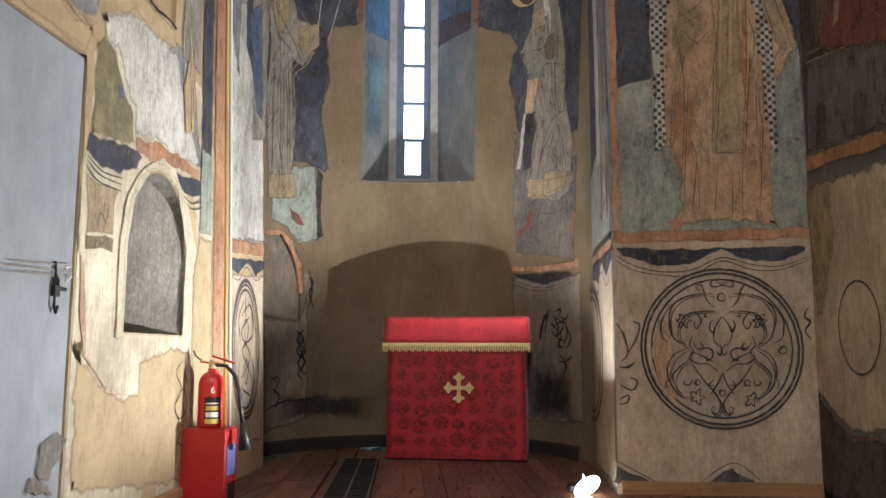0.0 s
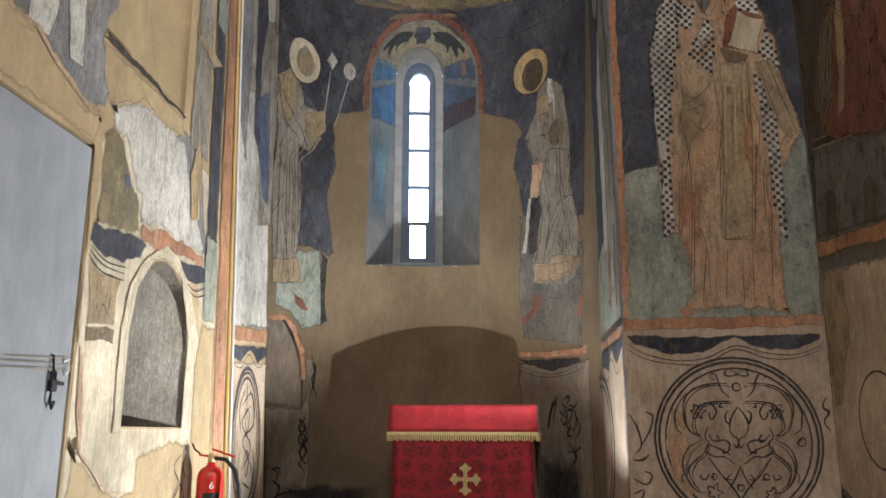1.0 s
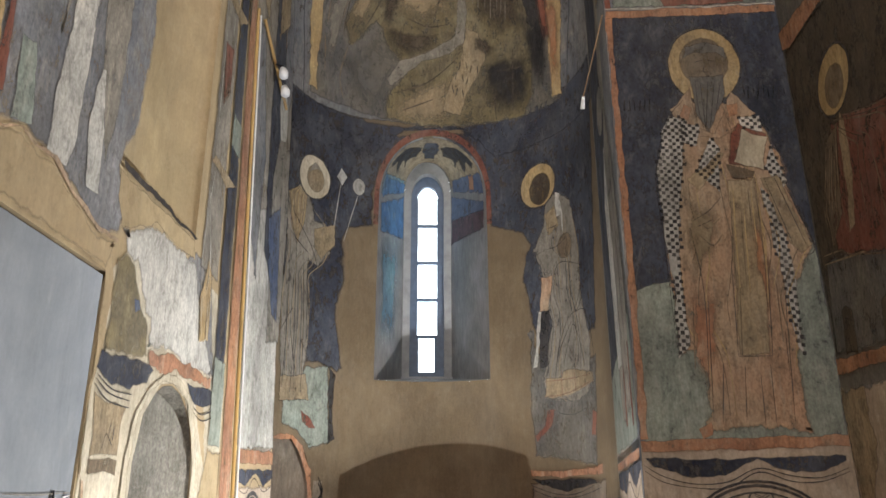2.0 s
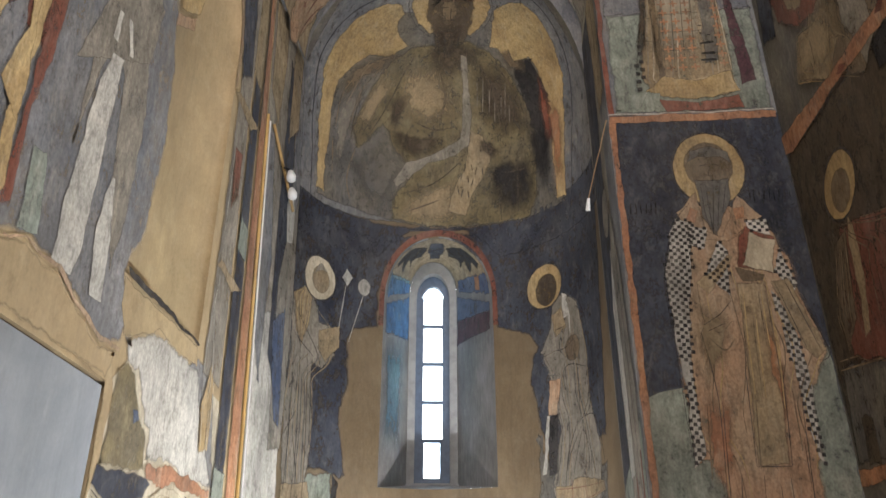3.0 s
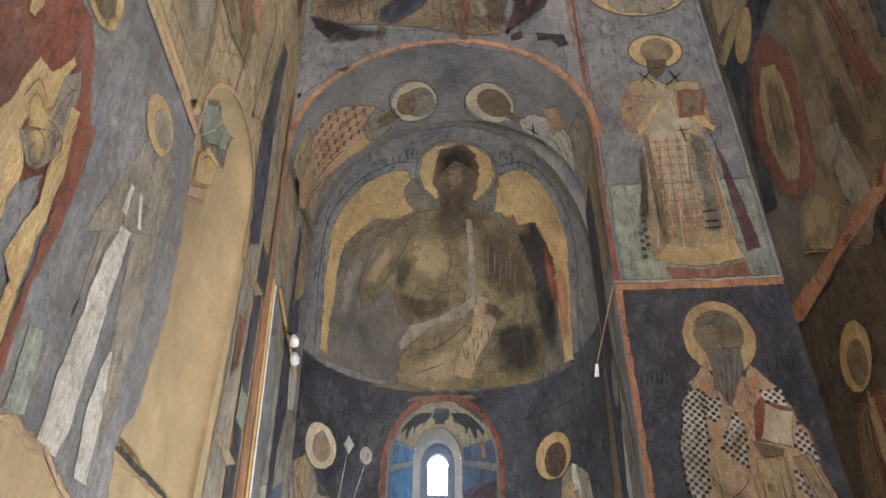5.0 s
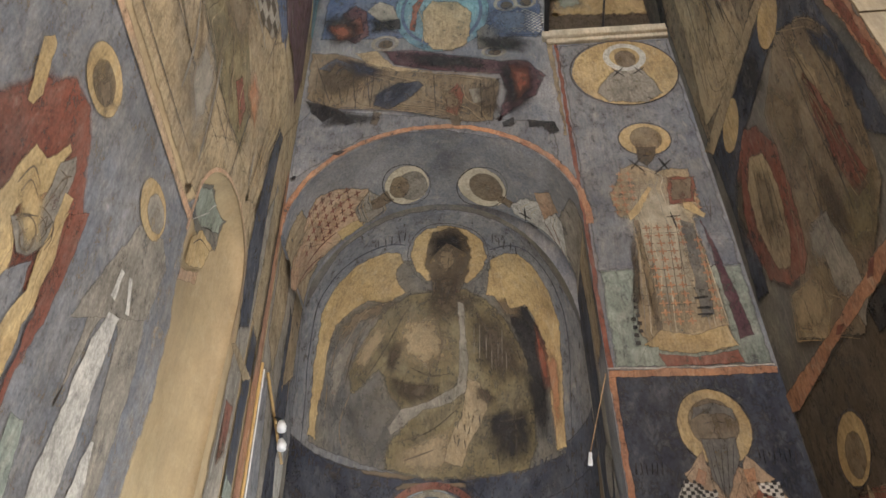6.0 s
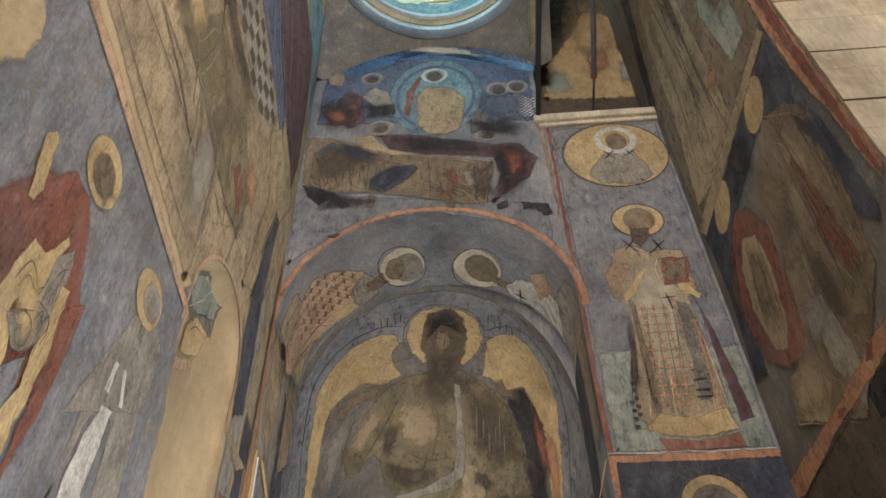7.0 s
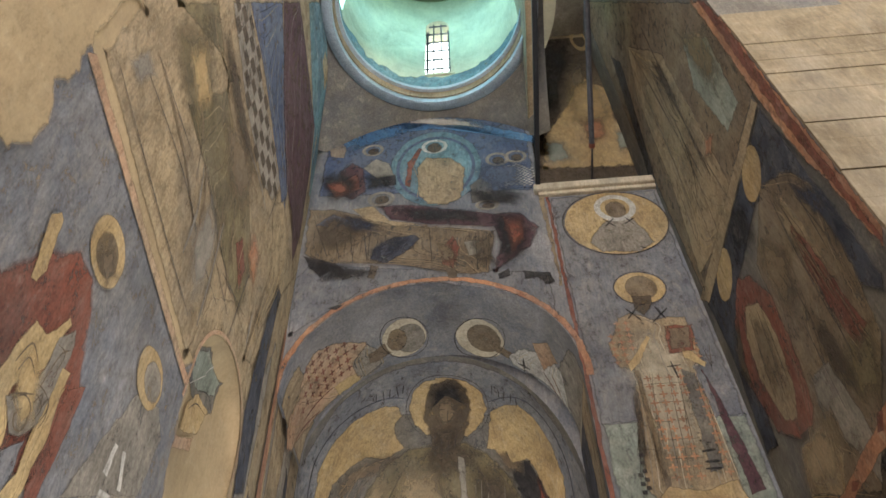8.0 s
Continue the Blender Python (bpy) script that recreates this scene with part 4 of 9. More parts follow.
def paint(parent, name, mat, surf, pts, layer, rough=0.008, soft=0.045):
    """A painted field: its outline wavers a little and its rim thins out, as brushwork and flaking leave it."""
    k = PER.get(surf, 1.0)
    outline = wavering(pts, k, len(name) * 1.37 + pts[0][0] + layer, rough)
    area = abs(sum((a * d - c * b) * k for (a, b), (c, d) in zip(outline, outline[1:] + outline[:1]))) / 2
    girth = sum(math.hypot((c - a) * k, d - b) for (a, b), (c, d) in zip(outline, outline[1:] + outline[:1]))
    bm = sheet([[(u * k, v) for u, v in outline]], (99, 99))
    fade = bm.verts.layers.float.new("fade")
    bmesh.ops.inset_region(bm, faces=bm.faces[:], thickness=min(soft, 0.35 * area / girth), use_boundary=True, use_even_offset=False)
    edge = {v for v in bm.verts if v.is_boundary}
    for v in bm.verts:
        v[fade] = 0.0 if v in edge else 1.0
        v.co.x /= k
    cut(bm, outline, STEP[surf])
    return finish(bm, name, mat, surf, parent, layer)


def wash(parent, name, mat, surf, pts, layer, soft=0.7, rough=0.02):
    """A thin wash of paint over the rest, dense in the middle and gone at its rim."""
    k, rings, n = PER.get(surf, 1.0), 14 if surf == "A" else 7, 40
    outline = wavering(pts, k, len(name) + pts[0][1] + layer, rough)
    cu, cv = sum(p[0] for p in outline) / len(outline), sum(p[1] for p in outline) / len(outline)
    loop = [outline[i * len(outline) // n] for i in range(n)] if len(outline) > n else outline
    bm = bmesh.new()
    fade = bm.verts.layers.float.new("fade")
    middle = bm.verts.new((cu, cv, 0))
    middle[fade] = 1.0
    last = None
    for j in range(1, rings + 1):
        q = j / rings
        row = [bm.verts.new((cu + (u - cu) * q, cv + (v - cv) * q, 0)) for u, v in loop]
        for v in row:
            v[fade] = min(1.0, (1.0 - q) / soft)
        for i in range(len(row)):
            e = (i + 1) % len(row)
            bm.faces.new((middle, row[i], row[e]) if last is None else (last[i], row[i], row[e], last[e]))
        last = row
    return finish(bm, name, mat, surf, parent, layer, thin=True)


def folds(parent, surf, poly, count, dark, light, layer, width=0.008):
    """Drapery: long brush lines, dark beside light, that follow the outline of a robe."""
    rnd, k = random.Random(int(abs(poly[0][0]) * 100) + count), PER.get(surf, 1.0)
    vs = [p[1] for p in poly]
    lo, hi = min(vs), max(vs)
    sets = {dark: [], light: []}
    for i in range(count):
        f = (i + 0.5 + rnd.uniform(-0.25, 0.25)) / count
        a, b = sorted((rnd.uniform(0.02, 0.98), rnd.uniform(0.02, 0.98)))
        if b - a < 0.3:
            a, b = max(0.02, a - 0.3), min(0.98, b + 0.25)
        for mat, off in ((dark, 0.0), (light, 0.35 / count)):
            line = []
            for j in range(9):
                v = lo + (hi - lo) * (a + (b - a) * j / 8)
                cross = sorted(p[0] + (q[0] - p[0]) * (v - p[1]) / (q[1] - p[1]) for p, q in zip(poly, poly[1:] + poly[:1]) if (p[1] > v) != (q[1] > v))
                if len(cross) < 2:
                    continue
                span = max(zip(cross[::2], cross[1::2]), key=lambda c: c[1] - c[0])
                g = min(0.96, max(0.04, f + off + 0.05 * noise.noise(Vector((f * 9, v * 2.2, 1.0)))))
                line.append((span[0] + g * (span[1] - span[0]), v))
            if len(line) > 2:
                sets[mat].append(line)
    for mat, lines in sets.items():
        if lines:
            strokes(parent, "drapery", mat, surf, lines, width * (1.0 if mat == dark else 1.3), layer)


def oval(parent, name, mat, surf, u, v, ru, rv, layer, ring=0.0):
    n = 36
    if ring:
        bm = bmesh.new()
        rings = [[bm.verts.new((u + ru * q * math.cos(2 * math.pi * i / n), v + rv * q * math.sin(2 * math.pi * i / n), 0)) for i in range(n)] for q in (1 - ring, 1.0)]
        for i in range(n):
            bm.faces.new((rings[0][i], rings[0][(i + 1) % n], rings[1][(i + 1) % n], rings[1][i]))
        return finish(bm, name, mat, surf, parent, layer)
    return paint(parent, name, mat, surf, [(u + ru * math.cos(2 * math.pi * i / n), v + rv * math.sin(2 * math.pi * i / n)) for i in range(n)], layer, 0.003, 0.02)


def strokes(parent, name, mat, surf, lines, width, layer):
    """Brush lines with a swelling middle and thin ends."""
    bm, k = bmesh.new(), PER.get(surf, 1.0)
    for line in lines:
        pts = [Vector((a * k, b)) for a, b in line]
        fine = []
        for i in range(len(pts) - 1):
            p0, p1, p2, p3 = pts[max(i - 1, 0)], pts[i], pts[i + 1], pts[min(i + 2, len(pts) - 1)]
            for j in range(6):
                t = j / 6
                fine.append(0.5 * ((2 * p1) + (p2 - p0) * t + (2 * p0 - 5 * p1 + 4 * p2 - p3) * t * t + (3 * p1 - p0 - 3 * p2 + p3) * t ** 3))
        fine.append(pts[-1])
        left, right = [], []
        for i, p in enumerate(fine):
            d = fine[min(i + 1, len(fine) - 1)] - fine[max(i - 1, 0)]
            d = d.normalized() if d.length > 1e-6 else Vector((1, 0))
            w = width * (0.45 + 0.55 * math.sin(math.pi * i / max(1, len(fine) - 1))) * (0.8 + 0.4 * noise.noise(Vector((p.x * 20, p.y * 20, 0)))) / 2
            o = Vector((-d.y, d.x)) * w
            left.append(bm.verts.new(((p.x + o.x) / k, p.y + o.y, 0)))
            right.append(bm.verts.new(((p.x - o.x) / k, p.y - o.y, 0)))
        for i in range(len(fine) - 1):
            bm.faces.new((left[i], left[i + 1], right[i + 1], right[i]))
    return finish(bm, name, mat, surf, parent, layer, True)


def grid_marks(poly, size, k):
    us, vs = [p[0] * k for p in poly], [p[1] for p in poly]
    for j in range(int((max(vs) - min(vs)) / size) + 1):
        for i in range(int((max(us) - min(us)) / size) + 1):
            u, v = min(us) + (i + 0.5) * size, min(vs) + (j + 0.5) * size
            if inside(u / k, v, poly):
                yield i, j, u, v


def checks(parent, name, mat, surf, poly, size, layer):
    bm, k = bmesh.new(), PER.get(surf, 1.0)
    for i, j, u, v in grid_marks(poly, size, k):
        if (i + j) % 2 == 0 and noise.noise(Vector((u * 6, v * 6, 2.0))) > -0.42:
            h = size * (0.5 + 0.08 * noise.noise(Vector((u * 40, v * 40, 0))))
            q = 0.12 * size * noise.noise(Vector((u * 30, v * 30, 5)))
            bm.faces.new([bm.verts.new(((u + a * h + q) / k, v + b * h - q, 0)) for a, b in ((-1, -0.8), (0.9, -1), (1, 0.9), (-0.8, 1))])
    return finish(bm, name, mat, surf, parent, layer, True)


def pluses(parent, name, mat, surf, poly, size, layer):
    bm, k = bmesh.new(), PER.get(surf, 1.0)
    for i, j, u, v in grid_marks(poly, size, k):
        a, b = size * 0.36, size * 0.085
        shape = ((-b, -a), (b, -a), (b, -b), (a, -b), (a, b), (b, b), (b, a), (-b, a), (-b, b), (-a, b), (-a, -b), (-b, -b))
        bm.faces.new([bm.verts.new(((u + x) / k, v + y, 0)) for x, y in shape])
    return finish(bm, name, mat, surf, parent, layer, True)


def oval_band(parent, name, mat, surf, opening, du, dv, layer):
    """A painted rim over the round head of an opening."""
    u0, u1, z0, spring, top = opening
    c, h = (u0 + u1) / 2, (u1 - u0) / 2
    bm, prev = bmesh.new(), None
    for i in range(25):
        a = math.pi * i / 24
        cur = [bm.verts.new((c + (h + q * du) * math.cos(a), spring - 0.25 * (i in (0, 24)) + (top - spring + q * dv) * math.sin(a), 0)) for q in (0.05, 1.0)]
        if prev:
            bm.faces.new((prev[0], cur[0], cur[1], prev[1]))
        prev = cur
    return finish(bm, name, mat, surf, parent, layer)


f = mural("fresco_dado", "cream dado fresco with a large scrolled medallion", "E")
paint(f, "field", "dado", "E", [(1.148, 0.0), (2.279, 0.0), (2.279, 1.50), (1.148, 1.49)], 0, rough=0.0, soft=0.002)
paint(f, "swag", "deep", "E", [(1.16, 1.40), (1.77, 1.40), (2.25, 1.41), (2.25, 1.37), (2.13, 1.32), (1.96, 1.31), (1.77, 1.38), (1.59, 1.30), (1.39, 1.29), (1.22, 1.34)], 1)
strokes(f, "swag_outline", "line", "E", [[(1.16, 1.36), (1.26, 1.30), (1.42, 1.26), (1.60, 1.27), (1.77, 1.34), (1.94, 1.30), (2.10, 1.29), (2.25, 1.34)], [(1.16, 1.33), (1.26, 1.27), (1.42, 1.24), (1.60, 1.24), (1.77, 1.32), (1.94, 1.27), (2.10, 1.27), (2.25, 1.32)]], 0.008, 2)
oval(f, "ring", "line", "E", 1.75, 0.82, 0.460, 0.460, 2, ring=0.03)
oval(f, "ring", "line", "E", 1.75, 0.82, 0.438, 0.438, 2, ring=0.035)
oval(f, "ring", "line", "E", 1.75, 0.82, 0.400, 0.400, 2, ring=0.025)
oval(f, "disc", "dado", "E", 1.75, 0.82, 0.40, 0.40, 1)
paint(f, "stain", "robe", "E", [(1.35, 0.81), (1.40, 1.00), (1.46, 0.97), (1.49, 0.74), (1.45, 0.58), (1.39, 0.61)], 2)
strokes(f, "scrollwork", "line", "E", [[(1.71, 1.13), (1.65, 1.13), (1.58, 1.12), (1.51, 1.09), (1.47, 1.04), (1.46, 0.98), (1.47, 0.90), (1.50, 0.86), (1.55, 0.84)], [(1.57, 1.12), (1.47, 1.06), (1.42, 0.98), (1.41, 0.93), (1.42, 0.88), (1.45, 0.85)], [(1.72, 1.03), (1.66, 1.03), (1.59, 1.02), (1.54, 0.99), (1.51, 0.93), (1.51, 0.87), (1.55, 0.84)], [(1.57, 1.02), (1.61, 1.02), (1.64, 0.98), (1.63, 0.95), (1.61, 0.93), (1.60, 0.96), (1.61, 0.97)], [(1.72, 1.05), (1.68, 1.09), (1.66, 1.15), (1.65, 1.18), (1.62, 1.18), (1.62, 1.16), (1.64, 1.15)], [(1.77, 1.19), (1.72, 1.21), (1.70, 1.18), (1.73, 1.17), (1.77, 1.18), (1.81, 1.20)], [(1.76, 1.00), (1.73, 0.96), (1.71, 0.91), (1.71, 0.86), (1.74, 0.83)], [(1.71, 0.98), (1.69, 0.96), (1.69, 0.92), (1.71, 0.91), (1.71, 0.94)], [(1.59, 0.89), (1.57, 0.84), (1.59, 0.80), (1.57, 0.76), (1.62, 0.73), (1.67, 0.73), (1.72, 0.69)], [(1.59, 0.85), (1.62, 0.81), (1.67, 0.82), (1.70, 0.80), (1.69, 0.76), (1.66, 0.75), (1.67, 0.78)], [(1.58, 0.80), (1.65, 0.77), (1.70, 0.74)], [(1.63, 0.85), (1.65, 0.82), (1.61, 0.82)], [(1.56, 0.82), (1.48, 0.78), (1.44, 0.70), (1.46, 0.61), (1.51, 0.55), (1.57, 0.54)], [(1.58, 0.80), (1.56, 0.75), (1.51, 0.71), (1.47, 0.66), (1.49, 0.59), (1.52, 0.56)], [(1.58, 0.73), (1.64, 0.64), (1.70, 0.57), (1.73, 0.51), (1.72, 0.46), (1.69, 0.45), (1.68, 0.48), (1.70, 0.49)], [(1.75, 0.68), (1.72, 0.62), (1.68, 0.56)], [(1.58, 0.64), (1.56, 0.61), (1.53, 0.62), (1.54, 0.64)], [(1.70, 0.64), (1.67, 0.61), (1.70, 0.61)], [(1.74, 0.84), (1.75, 0.81), (1.74, 0.78), (1.72, 0.80)], [(1.45, 0.64), (1.43, 0.62), (1.44, 0.59)], [(1.67, 1.02), (1.66, 1.00), (1.68, 1.00)], [(1.82, 1.13), (1.88, 1.13), (1.95, 1.12), (2.01, 1.09), (2.05, 1.04), (2.06, 0.98), (2.04, 0.90), (2.01, 0.86), (1.96, 0.84)], [(1.96, 1.12), (2.05, 1.06), (2.10, 0.98), (2.10, 0.93), (2.09, 0.88), (2.05, 0.85)], [(1.80, 1.03), (1.87, 1.03), (1.93, 1.02), (1.98, 0.99), (2.00, 0.93), (2.00, 0.88), (1.95, 0.84)], [(1.96, 1.02), (1.91, 1.02), (1.88, 0.98), (1.88, 0.95), (1.90, 0.93), (1.92, 0.96), (1.91, 0.97)], [(1.81, 1.05), (1.85, 1.09), (1.87, 1.15), (1.89, 1.18), (1.91, 1.18), (1.92, 1.16), (1.90, 1.15)], [(1.77, 1.19), (1.81, 1.21), (1.83, 1.18), (1.81, 1.17), (1.77, 1.18), (1.73, 1.20)], [(1.76, 1.00), (1.79, 0.96), (1.81, 0.91), (1.80, 0.86), (1.77, 0.83)], [(1.81, 0.98), (1.83, 0.96), (1.82, 0.92), (1.81, 0.91), (1.80, 0.94)], [(1.92, 0.89), (1.94, 0.84), (1.91, 0.80), (1.93, 0.76), (1.88, 0.73), (1.83, 0.73), (1.77, 0.69)], [(1.92, 0.85), (1.88, 0.81), (1.84, 0.82), (1.80, 0.80), (1.81, 0.76), (1.84, 0.75), (1.84, 0.78)], [(1.92, 0.80), (1.85, 0.77), (1.80, 0.74)], [(1.88, 0.85), (1.86, 0.82), (1.90, 0.82)], [(1.95, 0.82), (2.02, 0.78), (2.05, 0.70), (2.03, 0.61), (1.97, 0.55), (1.92, 0.54)], [(1.93, 0.80), (1.94, 0.75), (1.99, 0.71), (2.02, 0.66), (2.00, 0.59), (1.96, 0.56)], [(1.92, 0.73), (1.86, 0.64), (1.79, 0.57), (1.75, 0.51), (1.76, 0.46), (1.79, 0.45), (1.80, 0.48), (1.78, 0.49)], [(1.75, 0.68), (1.77, 0.62), (1.81, 0.56)], [(1.92, 0.64), (1.93, 0.61), (1.96, 0.62), (1.95, 0.64)], [(1.80, 0.64), (1.82, 0.61), (1.79, 0.61)], [(1.77, 0.84), (1.75, 0.81), (1.76, 0.78), (1.78, 0.80)], [(2.04, 0.65), (2.06, 0.63), (2.05, 0.59)], [(1.85, 1.02), (1.86, 1.00), (1.84, 1.00)]], 0.012, 3)
strokes(f, "scrollwork", "line", "E", [[(1.73, 1.11), (1.66, 1.12), (1.59, 1.11), (1.53, 1.08), (1.48, 1.02), (1.47, 0.96), (1.48, 0.89), (1.51, 0.85), (1.56, 0.82)], [(1.73, 1.02), (1.67, 1.02), (1.60, 1.01), (1.55, 0.98), (1.52, 0.92), (1.53, 0.86), (1.56, 0.82)], [(1.57, 0.81), (1.50, 0.76), (1.46, 0.68), (1.47, 0.60), (1.52, 0.54), (1.58, 0.53)], [(1.59, 0.78), (1.57, 0.74), (1.52, 0.70), (1.49, 0.64), (1.50, 0.58), (1.53, 0.55)], [(1.59, 0.72), (1.65, 0.63), (1.71, 0.56), (1.74, 0.50), (1.73, 0.45), (1.70, 0.44), (1.69, 0.47), (1.71, 0.48)], [(1.80, 1.11), (1.87, 1.12), (1.94, 1.11), (2.00, 1.08), (2.04, 1.02), (2.05, 0.96), (2.03, 0.89), (2.00, 0.85), (1.95, 0.82)], [(1.79, 1.02), (1.85, 1.02), (1.92, 1.01), (1.97, 0.98), (1.99, 0.92), (1.98, 0.86), (1.94, 0.82)], [(1.94, 0.81), (2.00, 0.77), (2.04, 0.69), (2.02, 0.60), (1.96, 0.54), (1.90, 0.53)], [(1.91, 0.78), (1.93, 0.74), (1.98, 0.70), (2.01, 0.65), (1.99, 0.58), (1.95, 0.55)], [(1.91, 0.72), (1.84, 0.63), (1.78, 0.56), (1.74, 0.50), (1.75, 0.45), (1.78, 0.44), (1.78, 0.47), (1.77, 0.48)]], 0.008, 3)
strokes(f, "rosette", "line", "E", [[(1.59, 0.98), (1.57, 0.97), (1.56, 0.96), (1.56, 0.94), (1.55, 0.94), (1.54, 0.96), (1.53, 0.94), (1.51, 0.94), (1.52, 0.96), (1.51, 0.97), (1.50, 0.98), (1.51, 0.98), (1.52, 0.99), (1.52, 1.01), (1.53, 1.01), (1.54, 1.00), (1.55, 1.01), (1.57, 1.01), (1.56, 0.99), (1.57, 0.98), (1.59, 0.98)], [(1.55, 0.98), (1.55, 0.97), (1.54, 0.96), (1.54, 0.96), (1.53, 0.97), (1.53, 0.98), (1.53, 0.98), (1.54, 0.99), (1.55, 0.99), (1.55, 0.98), (1.55, 0.98)], [(2.01, 0.98), (2.00, 0.97), (1.99, 0.96), (1.99, 0.94), (1.98, 0.94), (1.97, 0.96), (1.96, 0.94), (1.94, 0.94), (1.95, 0.96), (1.94, 0.97), (1.93, 0.98), (1.94, 0.98), (1.95, 0.99), (1.95, 1.01), (1.96, 1.01), (1.97, 1.00), (1.98, 1.01), (2.00, 1.01), (1.99, 0.99), (2.00, 0.98), (2.01, 0.98)], [(1.98, 0.98), (1.98, 0.97), (1.97, 0.96), (1.97, 0.96), (1.96, 0.97), (1.96, 0.98), (1.96, 0.98), (1.97, 0.99), (1.97, 0.99), (1.98, 0.98), (1.98, 0.98)], [(1.65, 0.54), (1.63, 0.53), (1.62, 0.53), (1.62, 0.52), (1.62, 0.50), (1.60, 0.51), (1.60, 0.52), (1.58, 0.52), (1.57, 0.52), (1.57, 0.53), (1.58, 0.54), (1.57, 0.55), (1.57, 0.57), (1.59, 0.57), (1.60, 0.56), (1.60, 0.57), (1.62, 0.59), (1.62, 0.57), (1.62, 0.55), (1.63, 0.55), (1.65, 0.54)], [(1.95, 0.53), (1.94, 0.52), (1.92, 0.52), (1.92, 0.50), (1.92, 0.49), (1.91, 0.50), (1.90, 0.51), (1.89, 0.50), (1.87, 0.50), (1.88, 0.52), (1.89, 0.53), (1.88, 0.54), (1.88, 0.55), (1.89, 0.55), (1.90, 0.55), (1.91, 0.56), (1.92, 0.57), (1.93, 0.55), (1.92, 0.54), (1.94, 0.54), (1.95, 0.53)], [(1.78, 1.11), (1.78, 1.10), (1.77, 1.09), (1.75, 1.09), (1.74, 1.10), (1.74, 1.11), (1.74, 1.12), (1.75, 1.13), (1.77, 1.13), (1.78, 1.12), (1.78, 1.11)], [(2.11, 0.81), (2.11, 0.80), (2.10, 0.79), (2.08, 0.79), (2.07, 0.80), (2.07, 0.81), (2.08, 0.82), (2.09, 0.83), (2.10, 0.83), (2.11, 0.82), (2.11, 0.81)], [(1.90, 0.62), (1.90, 0.61), (1.89, 0.61), (1.88, 0.61), (1.87, 0.61), (1.87, 0.62), (1.87, 0.63), (1.88, 0.64), (1.89, 0.64), (1.90, 0.63), (1.90, 0.62)], [(1.76, 0.57), (1.76, 0.56), (1.75, 0.55), (1.74, 0.55), (1.73, 0.56), (1.73, 0.57), (1.73, 0.58), (1.74, 0.58), (1.75, 0.58), (1.76, 0.58), (1.76, 0.57)], [(1.62, 0.62), (1.62, 0.62), (1.61, 0.61), (1.60, 0.61), (1.60, 0.62), (1.59, 0.62), (1.60, 0.63), (1.60, 0.64), (1.61, 0.64), (1.62, 0.63), (1.62, 0.62)]], 0.012, 3)
paint(f, "stain", "robe", "E", [(1.37, 0.86), (1.41, 0.83), (1.43, 0.68), (1.50, 0.54), (1.47, 0.52), (1.40, 0.62)], 2)
strokes(f, "tendril", "line", "E", [[(1.16, 0.96), (1.20, 0.89), (1.22, 0.79), (1.18, 0.74)], [(1.22, 0.79), (1.27, 0.87), (1.29, 0.95), (1.25, 0.97)], [(1.17, 0.71), (1.22, 0.71), (1.26, 0.74)], [(1.17, 0.61), (1.24, 0.58), (1.27, 0.63), (1.23, 0.65)], [(1.17, 0.53), (1.22, 0.55), (1.21, 0.51), (1.17, 0.50)], [(2.24, 1.05), (2.22, 1.00), (2.25, 0.97), (2.22, 0.92), (2.25, 0.87)]], 0.015, 3)
paint(f, "zigzag", "line", "E", [(1.12, 0.06), (1.15, 0.16), (1.33, 0.07)], 2)
paint(f, "zigzag", "line", "E", [(1.62, 0.06), (1.78, 0.16), (1.92, 0.07)], 2)
strokes(f, "zigzag_line", "line", "E", [[(1.59, 0.06), (1.79, 0.18), (1.95, 0.07)], [(1.13, 0.19), (1.36, 0.07)]], 0.008, 2)


f = mural("fresco_border", "orange painted frame bands of the pier", "E")
paint(f, "band", "orange", "E", [(1.15, 1.43), (2.28, 1.45), (2.28, 1.52), (1.15, 1.50)], 2, soft=0.012)
paint(f, "band", "orange", "E", [(1.15, 1.50), (1.20, 1.50), (1.195, 4.30), (1.15, 4.30)], 2)
paint(f, "band", "orange", "E", [(1.15, 4.29), (2.27, 4.28), (2.27, 4.35), (1.15, 4.36)], 2)
paint(f, "band", "red", "E", [(1.15, 4.36), (1.19, 4.36), (1.17, 8.36), (1.13, 8.36)], 2)
paint(f, "band", "tan", "E", [(1.10, 6.9), (1.13, 6.9), (1.12, 8.36), (1.06, 8.36)], 1)
paint(f, "edge_line", "white", "E", [(1.15, 4.36), (2.27, 4.35), (2.27, 4.362), (1.15, 4.375)], 3)

f = mural("fresco_bishop", "tall faded figure in orange robe with checked stole", "E")
paint(f, "field", "deep", "E", [(1.17, 2.3), (2.279, 2.3), (2.279, 4.33), (1.17, 4.33)], 0, rough=0.0, soft=0.002)
paint(f, "ground", "green", "E", [(1.17, 1.47), (2.279, 1.49), (2.279, 2.66), (1.17, 2.37)], 1, soft=0.015)
shape = [(1.60, 3.64), (1.49, 3.50), (1.38, 3.15), (1.39, 2.66), (1.39, 2.06), (1.42, 1.97), (1.50, 1.99), (1.53, 1.85), (1.52, 1.65), (1.48, 1.54), (1.52, 1.51), (1.73, 1.55), (2.10, 1.51), (2.09, 1.71), (2.09, 1.97), (2.13, 2.02), (2.10, 2.28), (2.25, 2.58), (2.28, 2.61), (2.20, 2.93), (2.16, 3.23), (2.08, 3.47), (1.97, 3.62), (1.80, 3.64)]
paint(f, "robe", "robe", "E", shape, 2)
folds(f, "E", shape, 6, "brown", "ochre", 3)
